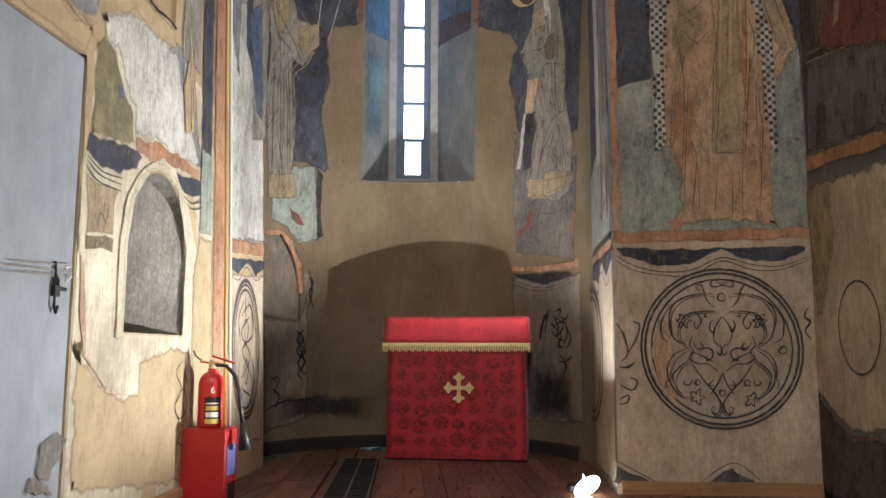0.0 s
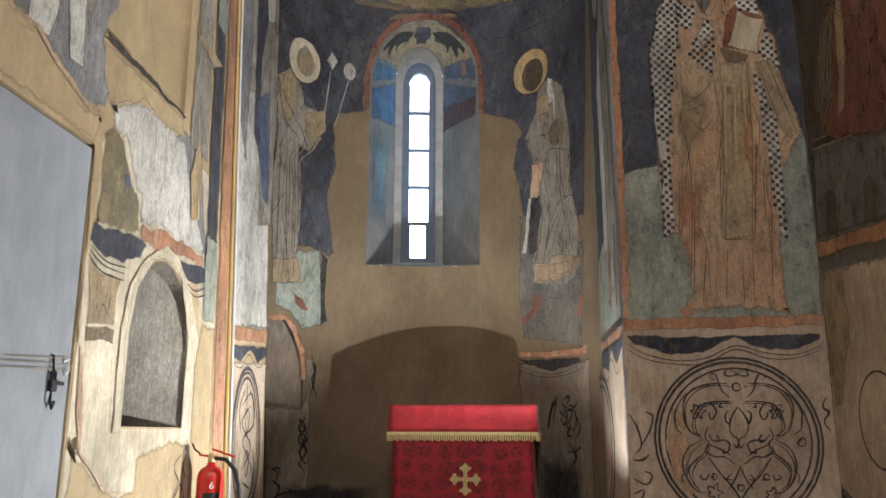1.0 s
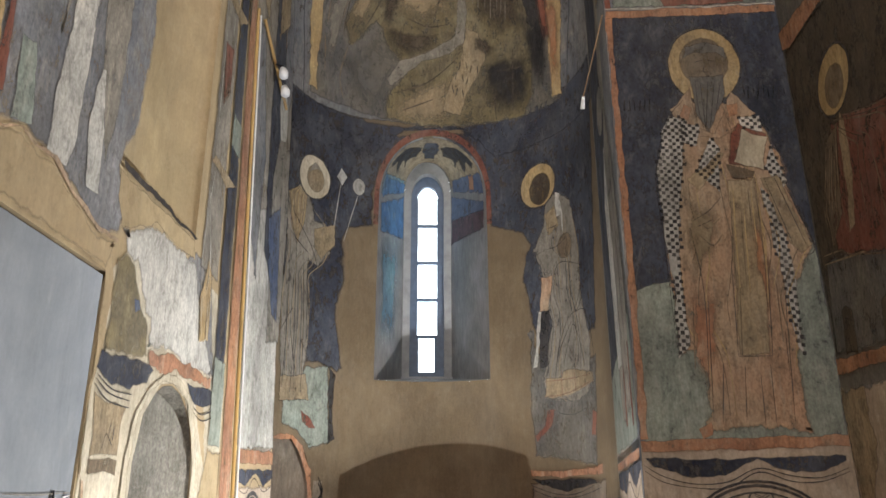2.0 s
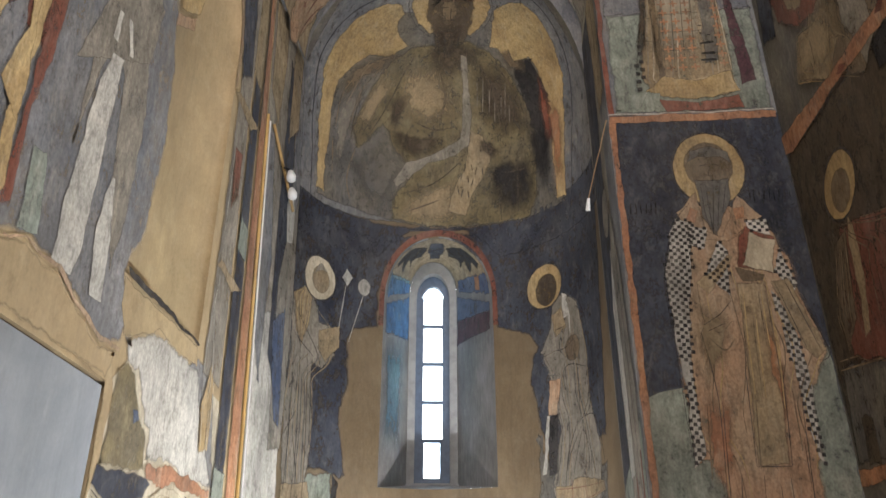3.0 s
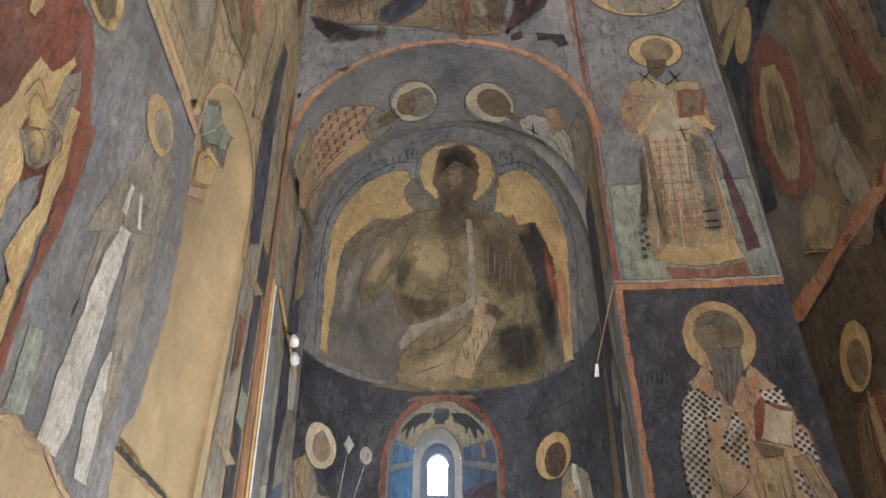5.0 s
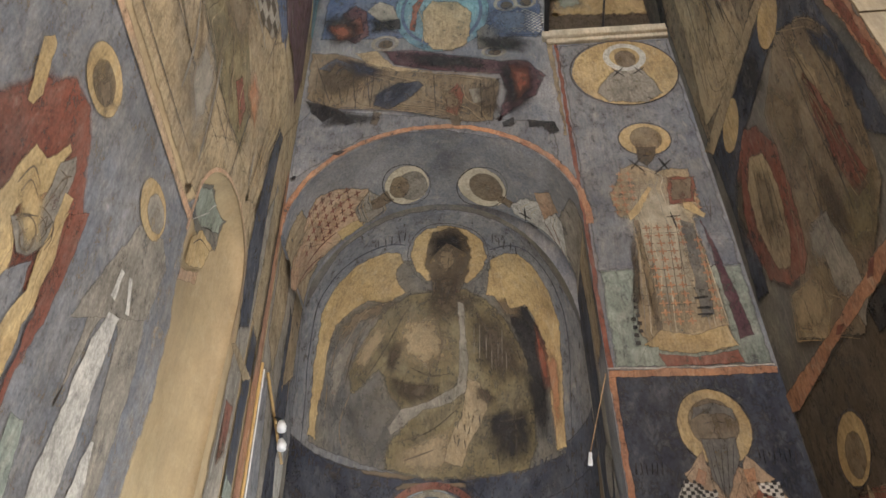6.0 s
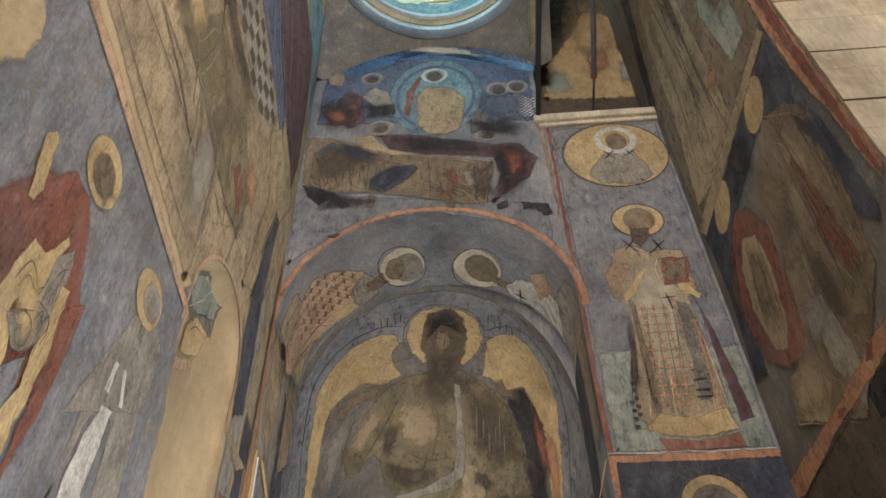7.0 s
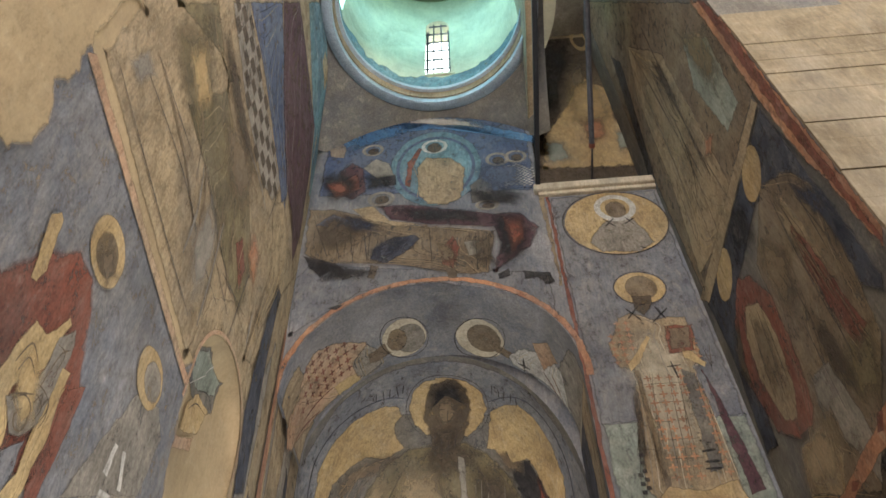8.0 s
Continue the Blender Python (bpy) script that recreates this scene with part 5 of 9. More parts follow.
shape = [(1.80, 3.07), (1.99, 3.09), (1.98, 2.53), (1.93, 1.96), (1.74, 1.96), (1.77, 2.54)]
paint(f, "panel", "tan", "E", shape, 3)
folds(f, "E", shape, 4, "brown", "ochre", 4)
paint(f, "stole", "white", "E", [(1.49, 3.54), (1.61, 3.51), (1.58, 3.38), (1.56, 3.18), (1.51, 2.87), (1.48, 2.53), (1.48, 2.28), (1.48, 2.03), (1.40, 1.95), (1.41, 2.32), (1.40, 2.59), (1.39, 2.83), (1.38, 3.16), (1.43, 3.38)], 3)
checks(f, "checkwork", "black", "E", [(1.49, 3.54), (1.61, 3.51), (1.58, 3.38), (1.56, 3.18), (1.51, 2.87), (1.48, 2.53), (1.48, 2.28), (1.48, 2.03), (1.40, 1.95), (1.41, 2.32), (1.40, 2.59), (1.39, 2.83), (1.38, 3.16), (1.43, 3.38)], 0.024, 4)
paint(f, "stole", "white", "E", [(1.74, 3.37), (1.80, 3.29), (1.76, 2.98), (1.66, 3.08), (1.62, 3.14)], 3)
checks(f, "checkwork", "black", "E", [(1.74, 3.37), (1.80, 3.29), (1.76, 2.98), (1.66, 3.08), (1.62, 3.14)], 0.024, 4)
paint(f, "stole", "white", "E", [(1.57, 3.49), (1.69, 3.46), (1.65, 3.30), (1.56, 3.33)], 3)
checks(f, "checkwork", "black", "E", [(1.57, 3.49), (1.69, 3.46), (1.65, 3.30), (1.56, 3.33)], 0.024, 4)
paint(f, "stole", "white", "E", [(1.92, 3.50), (2.06, 3.52), (2.07, 3.39), (1.94, 3.43)], 3)
checks(f, "checkwork", "black", "E", [(1.92, 3.50), (2.06, 3.52), (2.07, 3.39), (1.94, 3.43)], 0.024, 4)
paint(f, "stole", "white", "E", [(2.10, 3.31), (2.17, 3.06), (2.13, 2.98), (2.04, 3.14)], 3)
checks(f, "checkwork", "black", "E", [(2.10, 3.31), (2.17, 3.06), (2.13, 2.98), (2.04, 3.14)], 0.024, 4)
paint(f, "stole", "white", "E", [(2.00, 3.02), (2.04, 2.98), (2.11, 2.71), (2.13, 2.49), (2.12, 2.25), (2.11, 1.96), (2.09, 1.98), (2.06, 2.15), (2.05, 2.43), (2.02, 2.73)], 3)
checks(f, "checkwork", "black", "E", [(2.00, 3.02), (2.04, 2.98), (2.11, 2.71), (2.13, 2.49), (2.12, 2.25), (2.11, 1.96), (2.09, 1.98), (2.06, 2.15), (2.05, 2.43), (2.02, 2.73)], 0.024, 4)
paint(f, "sleeve", "tan", "E", [(2.00, 3.07), (2.12, 3.10), (2.26, 2.63), (2.18, 2.56), (2.12, 2.64)], 4)
strokes(f, "sleeve_line", "line", "E", [[(2.03, 3.07), (2.14, 2.64)], [(2.09, 3.08), (2.22, 2.62)], [(2.12, 3.10), (2.26, 2.63), (2.18, 2.56)]], 0.006, 5)
paint(f, "book_cover", "red", "E", [(1.83, 3.17), (1.86, 3.40), (1.92, 3.47), (2.09, 3.38), (2.04, 3.12)], 4)
paint(f, "book", "cream", "E", [(1.86, 3.18), (1.93, 3.42), (2.09, 3.35), (2.03, 3.12)], 5)
paint(f, "arm", "tan", "E", [(1.56, 3.08), (1.63, 2.99), (1.77, 3.17), (1.81, 3.25), (1.77, 3.27), (1.68, 3.16)], 4)
paint(f, "wrist", "brown", "E", [(1.81, 3.18), (1.99, 3.12), (1.96, 3.07), (1.84, 3.08)], 6)
strokes(f, "drapery", "line", "E", [[(1.55, 2.76), (1.59, 2.33), (1.55, 1.72)], [(1.61, 2.33), (1.56, 1.59)], [(2.05, 2.32), (2.00, 1.58)], [(1.91, 1.91), (1.90, 1.58)], [(1.85, 1.85), (1.84, 1.57)], [(1.74, 1.96), (1.93, 1.96)], [(1.77, 2.54), (1.74, 1.96)], [(1.98, 2.53), (1.93, 1.96)], [(1.60, 3.64), (1.49, 3.50), (1.38, 3.13), (1.39, 2.66), (1.40, 2.02)], [(1.57, 2.80), (1.68, 2.87), (1.76, 2.96)], [(1.59, 2.76), (1.70, 2.81)], [(1.77, 1.91), (1.74, 1.59)], [(1.65, 1.92), (1.61, 1.59)], [(2.02, 2.11), (2.01, 1.84)], [(2.20, 2.89), (2.27, 2.61)]], 0.006, 5)
paint(f, "shoe", "orange", "E", [(1.47, 1.56), (1.55, 1.59), (1.56, 1.52), (1.49, 1.50)], 3)
oval(f, "halo", "ochre", "E", 1.76, 3.90, 0.238, 0.287, 2)
oval(f, "halo_rim", "line", "E", 1.76, 3.90, 0.241, 0.291, 3, ring=0.03)
oval(f, "head", "brown", "E", 1.76, 3.92, 0.162, 0.192, 3)
paint(f, "cap", "smoke", "E", [(1.62, 3.95), (1.66, 4.04), (1.79, 4.08), (1.90, 4.03), (1.91, 3.93), (1.85, 3.98), (1.69, 3.99)], 4)
paint(f, "beard", "smoke", "E", [(1.65, 3.83), (1.88, 3.82), (1.88, 3.68), (1.80, 3.52), (1.75, 3.39), (1.70, 3.42), (1.66, 3.57)], 4)
paint(f, "collar", "robe", "E", [(1.50, 3.58), (1.65, 3.74), (1.68, 3.44), (1.77, 3.40), (1.90, 3.70), (2.04, 3.53), (1.92, 3.43), (1.80, 3.36), (1.60, 3.37)], 3)
paint(f, "shoulder_mark", "orange", "E", [(1.60, 3.61), (1.65, 3.58), (1.62, 3.49), (1.57, 3.52)], 5)
paint(f, "shoulder_mark", "orange", "E", [(1.87, 3.60), (1.94, 3.61), (1.93, 3.52), (1.87, 3.51)], 5)
strokes(f, "beard_line", "line", "E", [[(1.69, 3.78), (1.69, 3.57), (1.71, 3.42)], [(1.72, 3.78), (1.72, 3.57), (1.72, 3.41)], [(1.77, 3.77), (1.72, 3.42)], [(1.81, 3.77), (1.75, 3.44)], [(1.85, 3.77), (1.80, 3.56)], [(1.70, 3.92), (1.75, 3.93)], [(1.78, 3.93), (1.83, 3.92)], [(1.77, 3.92), (1.75, 3.85), (1.78, 3.84)]], 0.006, 5)
strokes(f, "inscription", "black", "E", [[(1.99, 3.75), (1.99, 3.67)], [(2.02, 3.73), (2.01, 3.63)], [(2.05, 3.71), (2.05, 3.67)], [(2.09, 3.75), (2.07, 3.63)], [(2.12, 3.73), (2.11, 3.66)], [(2.14, 3.70), (2.14, 3.63)], [(2.18, 3.74), (2.17, 3.66)], [(2.21, 3.72), (2.20, 3.62)], [(2.24, 3.70), (2.24, 3.66)], [(1.23, 3.66), (1.22, 3.58)], [(1.26, 3.66), (1.26, 3.58)], [(1.29, 3.66), (1.29, 3.58)], [(1.33, 3.66), (1.32, 3.58)], [(1.36, 3.66), (1.35, 3.57)], [(1.39, 3.66), (1.38, 3.57)]], 0.011, 2)

wash(f, "robe_light", "tan", "E", [(1.55, 3.01), (1.74, 2.93), (1.72, 2.57), (1.53, 2.37), (1.49, 2.65)], 4)
wash(f, "robe_light", "orange", "E", [(1.94, 2.92), (2.01, 2.56), (1.95, 2.10), (1.91, 2.36), (1.89, 2.64)], 4)
wash(f, "robe_light", "orange", "E", [(1.50, 2.37), (1.69, 2.40), (1.64, 1.86), (1.48, 1.80)], 4)
strokes(f, "drapery", "brown", "E", [[(1.57, 2.86), (1.65, 2.75), (1.74, 2.82)], [(1.57, 2.75), (1.67, 2.64), (1.74, 2.71)], [(1.80, 2.37), (1.76, 1.95)], [(2.01, 2.39), (2.00, 2.04)], [(1.52, 2.31), (1.49, 1.89)]], 0.010, 5)

f = mural("fresco_deacon", "upper figure in white vestment with orange crosses", "E")
paint(f, "field", "blue", "E", [(1.18, 5.25), (2.27, 5.25), (2.27, 8.34), (1.16, 8.34)], 0)
paint(f, "ground", "green", "E", [(1.19, 4.36), (2.27, 4.35), (2.27, 5.28), (1.19, 5.28)], 1)
paint(f, "side_shadow", "plum", "E", [(2.06, 5.77), (2.11, 5.52), (2.20, 4.61), (2.08, 4.57)], 2)
shape = [(1.51, 6.42), (1.65, 6.48), (1.80, 6.39), (2.10, 6.38), (2.12, 5.90), (2.02, 5.76), (2.05, 5.18), (2.07, 4.51), (1.95, 4.46), (1.45, 4.54), (1.38, 4.67), (1.47, 5.21), (1.52, 5.78), (1.42, 5.81), (1.38, 6.09)]
paint(f, "vestment", "tan", "E", shape, 3)
wash(f, "vestment_light", "cream", "E", [(1.40, 5.9), (1.55, 6.4), (2.05, 6.35), (2.1, 5.9), (1.95, 5.3), (1.9, 4.6), (1.5, 4.6), (1.5, 5.3)], 4)
folds(f, "E", shape, 6, "grey", "cream", 4)
paint(f, "hem", "ochre", "E", [(1.41, 4.55), (1.55, 4.68), (1.78, 4.63), (2.03, 4.71), (2.08, 4.51), (1.76, 4.45), (1.54, 4.49)], 5)
paint(f, "fringe", "red", "E", [(1.50, 4.49), (1.76, 4.44), (2.06, 4.49), (2.07, 4.38), (1.85, 4.36), (1.55, 4.37)], 4)
paint(f, "foot_ground", "green", "E", [(1.43, 4.53), (1.53, 4.54), (1.51, 4.42), (1.44, 4.36), (1.33, 4.38)], 5)
paint(f, "orphrey", "smoke", "E", [(1.90, 5.77), (2.00, 5.71), (1.97, 4.80), (1.86, 4.77)], 5)
paint(f, "orphrey_edge", "brown", "E", [(1.54, 5.78), (1.58, 5.77), (1.58, 4.68), (1.53, 4.64), (1.53, 5.04)], 5)
pluses(f, "cross_pattern", "orange", "E", [(1.58, 5.74), (1.89, 5.77), (1.85, 4.74), (1.60, 4.70), (1.59, 5.21)], 0.085, 6)
pluses(f, "cross_pattern", "orange", "E", [(2.00, 5.70), (2.05, 5.18), (2.03, 4.72), (1.95, 4.76)], 0.085, 6)
pluses(f, "cross_pattern", "orange", "E", [(1.50, 6.37), (1.64, 6.41), (1.62, 6.03), (1.51, 5.84), (1.43, 5.85), (1.39, 6.09)], 0.075, 6)
pluses(f, "cross_pattern", "orange", "E", [(2.06, 6.17), (2.12, 5.90), (2.04, 5.77), (1.96, 5.91)], 0.075, 6)
strokes(f, "weave", "umber", "E", [[(1.56, 6.15), (1.74, 6.13)], [(1.53, 6.02), (1.67, 5.99)], [(1.66, 6.21), (1.57, 5.81)], [(2.13, 6.02), (2.14, 5.76)], [(2.19, 6.02), (2.13, 5.70)], [(2.06, 5.90), (2.20, 5.88)], [(1.67, 5.74), (1.54, 4.78)], [(1.87, 5.66), (1.75, 4.76)], [(2.02, 5.64), (1.99, 4.69)], [(1.45, 5.22), (1.61, 5.20)], [(1.40, 5.00), (1.57, 4.99)], [(1.55, 5.69), (1.38, 4.74)], [(1.58, 5.74), (1.50, 4.73)], [(1.65, 5.74), (1.58, 4.73)], [(1.72, 5.73), (1.65, 4.73)], [(1.79, 5.73), (1.72, 4.72)], [(1.86, 5.72), (1.79, 4.72)], [(1.57, 5.62), (1.88, 5.62)], [(1.55, 5.43), (1.88, 5.43)], [(1.53, 5.24), (1.87, 5.24)], [(1.51, 5.07), (1.87, 5.07)], [(1.49, 4.90), (1.86, 4.90)]], 0.007, 6)
paint(f, "cuff", "ochre", "E", [(1.50, 5.84), (1.62, 6.00), (1.71, 6.17), (1.74, 6.13), (1.63, 5.90), (1.52, 5.76)], 6)
paint(f, "cuff", "ochre", "E", [(1.92, 6.05), (1.96, 5.88), (2.09, 5.76), (2.12, 5.82), (2.02, 5.96), (1.98, 6.10)], 6)
paint(f, "book_cover", "red", "E", [(1.87, 6.27), (2.12, 6.27), (2.07, 5.95), (1.84, 5.92)], 6)
paint(f, "book", "brown", "E", [(1.90, 6.23), (2.09, 6.23), (2.05, 5.98), (1.88, 5.97)], 7)
strokes(f, "cross_mark", "black", "E", [[(1.61, 6.51), (1.72, 6.34)], [(1.72, 6.53), (1.61, 6.38)], [(1.80, 6.31), (1.96, 6.48)], [(1.86, 6.51), (1.92, 6.35)], [(1.84, 5.85), (1.86, 5.66)], [(1.80, 5.79), (1.91, 5.80)]], 0.022, 7)
strokes(f, "button", "black", "E", [[(1.87, 5.12), (1.87, 5.11)], [(1.86, 5.05), (1.87, 5.04)], [(1.92, 5.03), (1.92, 5.02)], [(1.85, 4.95), (1.95, 4.96)], [(1.85, 4.86), (1.95, 4.86)], [(1.84, 4.80), (1.95, 4.80)]], 0.03, 6)
oval(f, "halo", "ochre", "E", 1.79, 6.78, 0.230, 0.226, 3)
oval(f, "halo_rim", "line", "E", 1.79, 6.78, 0.234, 0.233, 4, ring=0.04)
oval(f, "head", "brown", "E", 1.80, 6.78, 0.146, 0.171, 5)
paint(f, "beard", "umber", "E", [(1.68, 6.68), (1.88, 6.66), (1.82, 6.49), (1.75, 6.40), (1.68, 6.49)], 6)
wash(f, "fold", "umber", "E", [(1.38, 4.75), (1.46, 4.75), (1.52, 5.3), (1.53, 5.75), (1.47, 5.6), (1.44, 5.2)], 5)
wash(f, "fold", "brown", "E", [(1.52, 4.7), (1.58, 4.7), (1.60, 5.3), (1.58, 5.8), (1.54, 5.8)], 6)
checks(f, "checkwork", "black", "E", [(1.37, 4.55), (1.42, 4.55), (1.44, 5.0), (1.40, 5.0)], 0.035, 6)

f = mural("fresco_roundel", "ochre roundel with a faded bust on the pier", "E")
oval(f, "disc", "ochre", "E", 1.77, 7.82, 0.517, 0.539, 1)
oval(f, "rim", "line", "E", 1.76, 7.82, 0.522, 0.548, 2, ring=0.03)
paint(f, "bust", "grey", "E", [(1.44, 7.50), (1.55, 7.72), (1.75, 7.94), (1.91, 7.92), (2.03, 7.67), (2.09, 7.44), (1.91, 7.29), (1.55, 7.33)], 2)
oval(f, "halo", "white", "E", 1.80, 8.06, 0.209, 0.237, 2, ring=0.3)
oval(f, "head", "brown", "E", 1.80, 8.02, 0.110, 0.157, 4)
strokes(f, "cross_mark", "black", "E", [[(1.65, 7.87), (1.75, 7.73)], [(1.76, 7.88), (1.65, 7.74)], [(1.84, 7.76), (1.96, 7.86)], [(1.87, 7.87), (1.93, 7.75)], [(1.92, 7.38), (1.97, 7.34)]], 0.018, 4)

f = mural("fresco_dormition", "crowded dark blue fresco scene over the arch", "E")
paint(f, "field", "indigo", "E", [(-1.32, 8.7), (1.07, 8.5), (1.07, 10.1), (0.6, 10.34), (-0.8, 10.34), (-1.34, 10.0)], 0)
paint(f, "foreground", "blue", "E", [(-1.41, 7.24), (-1.28, 7.49), (1.04, 7.12), (1.04, 6.49), (0.63, 6.84), (-0.03, 7.07), (-0.72, 7.00), (-1.19, 6.58), (-1.33, 6.45)], 0)
paint(f, "sky_arc", "azure", "E", [(-1.27, 9.96), (-0.66, 10.22), (-0.02, 10.30), (0.60, 10.05), (1.15, 9.70), (1.13, 9.50), (0.58, 9.79), (-0.02, 10.04), (-0.65, 9.97), (-1.18, 9.70)], 1)
oval(f, "glow", "turquoise", "E", -0.02, 9.16, 0.524, 0.815, 2)
oval(f, "glow_rim", "indigo", "E", -0.02, 9.15, 0.448, 0.691, 3, ring=0.08)
paint(f, "wing", "red", "E", [(-0.36, 8.80), (-0.34, 9.28), (-0.21, 9.62), (-0.17, 9.56), (-0.28, 9.15), (-0.30, 8.73)], 4)
paint(f, "figure", "tan", "E", [(-0.22, 8.55), (-0.25, 9.14), (-0.14, 9.38), (0.17, 9.33), (0.33, 9.05), (0.27, 8.46), (0.09, 8.33), (-0.11, 8.38)], 4)
oval(f, "halo", "white", "E", -0.03, 9.60, 0.153, 0.160, 5, ring=0.28)
oval(f, "head", "umber", "E", -0.03, 9.57, 0.093, 0.120, 5)
oval(f, "halo", "grey", "E", -0.76, 9.63, 0.129, 0.135, 4, ring=0.3)
oval(f, "head", "umber", "E", -0.75, 9.60, 0.071, 0.081, 4)
oval(f, "halo", "grey", "E", 0.68, 9.20, 0.133, 0.149, 4, ring=0.3)
oval(f, "head", "umber", "E", 0.69, 9.17, 0.073, 0.089, 4)
oval(f, "halo", "grey", "E", 0.89, 9.23, 0.127, 0.138, 4, ring=0.3)
oval(f, "head", "umber", "E", 0.90, 9.20, 0.069, 0.082, 4)
oval(f, "halo", "grey", "E", -0.61, 8.56, 0.148, 0.145, 4, ring=0.3)
oval(f, "head", "umber", "E", -0.60, 8.54, 0.081, 0.087, 4)
oval(f, "halo", "grey", "E", 0.52, 8.29, 0.129, 0.095, 4, ring=0.3)
oval(f, "head", "umber", "E", 0.53, 8.27, 0.071, 0.057, 4)
paint(f, "figure", "plum", "E", [(-1.12, 8.74), (-1.13, 9.21), (-0.98, 9.40), (-0.84, 9.23), (-0.77, 8.74), (-0.92, 8.58)], 3)
paint(f, "figure", "red", "E", [(-1.05, 9.02), (-0.91, 9.12), (-0.84, 8.81), (-0.96, 8.71)], 4)
paint(f, "figure", "grey", "E", [(-0.87, 9.24), (-0.72, 9.44), (-0.55, 9.31), (-0.47, 9.03), (-0.67, 8.96)], 3)
paint(f, "figure", "black", "E", [(-0.65, 8.98), (-0.47, 9.05), (-0.45, 8.83), (-0.59, 8.81)], 4)
paint(f, "figure", "indigo", "E", [(0.59, 9.01), (0.83, 9.10), (1.07, 8.94), (1.03, 8.54), (0.64, 8.58)], 3)
checks(f, "checkwork", "white", "E", [(0.70, 9.01), (0.88, 9.08), (1.07, 8.94), (1.03, 8.60), (0.74, 8.64)], 0.028, 4)
paint(f, "figure", "smoke", "E", [(0.34, 8.69), (0.47, 8.85), (0.59, 8.71), (0.61, 8.32), (0.35, 8.34)], 3)
paint(f, "tower", "dirty", "E", [(-1.30, 9.97), (-1.21, 10.09), (-1.08, 9.76), (-1.09, 9.50), (-1.28, 9.56)], 2)
shape = [(-1.39, 8.47), (-1.06, 8.43), (-0.50, 8.10), (0.59, 7.83), (0.48, 7.14), (0.23, 7.14), (-0.41, 7.39), (-1.19, 7.50), (-1.35, 7.66)]
paint(f, "bier_cloth", "brown", "E", shape, 3)
folds(f, "E", shape, 10, "umber", "tan", 4)
paint(f, "bier", "plum", "E", [(-0.65, 8.43), (-0.33, 8.43), (0.61, 8.13), (0.84, 8.12), (1.03, 7.83), (0.91, 7.53), (0.64, 7.26), (0.50, 7.14), (0.60, 7.62), (0.55, 7.88), (-0.09, 8.00), (-0.50, 8.14)], 4)
paint(f, "body", "tan", "E", [(-0.92, 8.41), (-0.69, 8.44), (-0.50, 8.14), (-0.09, 8.00), (-0.44, 8.03), (-0.80, 8.22)], 5)
paint(f, "figure", "indigo", "E", [(-1.29, 8.16), (-1.11, 8.35), (-0.92, 8.20), (-0.79, 8.06), (-1.02, 8.03)], 4)
paint(f, "figure", "deep", "E", [(-0.65, 7.69), (-0.43, 7.85), (-0.23, 7.87), (-0.17, 7.77), (-0.31, 7.55), (-0.52, 7.40), (-0.67, 7.49)], 5)
paint(f, "figure", "red", "E", [(0.02, 7.60), (0.14, 7.78), (0.22, 7.58), (0.15, 7.25), (0.03, 7.33)], 5)
paint(f, "figure", "grey", "E", [(0.25, 7.67), (0.42, 7.69), (0.46, 7.46), (0.29, 7.43)], 5)
paint(f, "foot", "black", "E", [(-1.34, 7.63), (-1.14, 7.55), (-0.98, 7.45), (-0.80, 7.24), (-0.91, 7.19), (-1.04, 7.36), (-1.13, 7.26), (-1.25, 7.42)], 5)
paint(f, "foot", "umber", "E", [(-0.66, 7.42), (-0.57, 7.37), (-0.61, 7.18), (-0.68, 7.21)], 5)
paint(f, "foot", "umber", "E", [(0.07, 7.26), (0.16, 7.26), (0.19, 7.11), (0.09, 7.12)], 5)
paint(f, "foot", "black", "E", [(0.55, 7.13), (0.66, 7.19), (0.67, 7.08), (0.56, 7.05)], 5)
paint(f, "foot", "black", "E", [(0.78, 7.15), (1.04, 7.09), (1.07, 6.95), (0.98, 6.93), (0.90, 7.04), (0.79, 7.02)], 5)
strokes(f, "drapery", "line", "E", [[(-1.27, 8.16), (-1.09, 7.56)], [(-1.09, 8.14), (-0.97, 7.51)], [(-0.91, 8.06), (-0.83, 7.45)], [(-0.76, 7.99), (-0.69, 7.44)], [(-0.09, 7.95), (-0.06, 7.34)], [(0.37, 7.82), (0.37, 7.20)], [(0.48, 7.81), (0.45, 7.19)]], 0.012, 6)
wash(f, "sky", "azure", "E", [(-1.32, 9.66), (-0.99, 10.15), (-0.44, 10.44), (0.27, 10.37), (0.81, 9.88), (1.11, 9.49), (1.01, 9.87), (0.55, 10.35), (-0.16, 10.68), (-0.88, 10.56)], 2)
wash(f, "sky", "azure", "E", [(-1.26, 10.00), (-0.72, 10.32), (-0.16, 10.31), (-0.29, 9.98), (-0.81, 9.68), (-1.13, 9.51)], 3)
wash(f, "sky", "white", "E", [(-0.65, 10.31), (-0.16, 10.41), (0.34, 10.26), (0.74, 9.89), (0.40, 10.02), (-0.15, 10.16)], 4)
wash(f, "crowd", "black", "E", [(-1.43, 9.21), (-1.04, 9.31), (-0.81, 8.92), (-0.84, 8.52), (-1.20, 8.49)], 5)
wash(f, "crowd", "red", "E", [(-1.30, 8.96), (-1.05, 9.03), (-0.92, 8.75), (-1.09, 8.60)], 6)
wash(f, "crowd", "black", "E", [(-0.90, 9.11), (-0.51, 9.08), (-0.46, 8.72), (-0.80, 8.74)], 5)
wash(f, "crowd", "indigo", "E", [(0.32, 9.07), (0.58, 9.24), (1.05, 9.14), (1.00, 8.50), (0.49, 8.48)], 5)
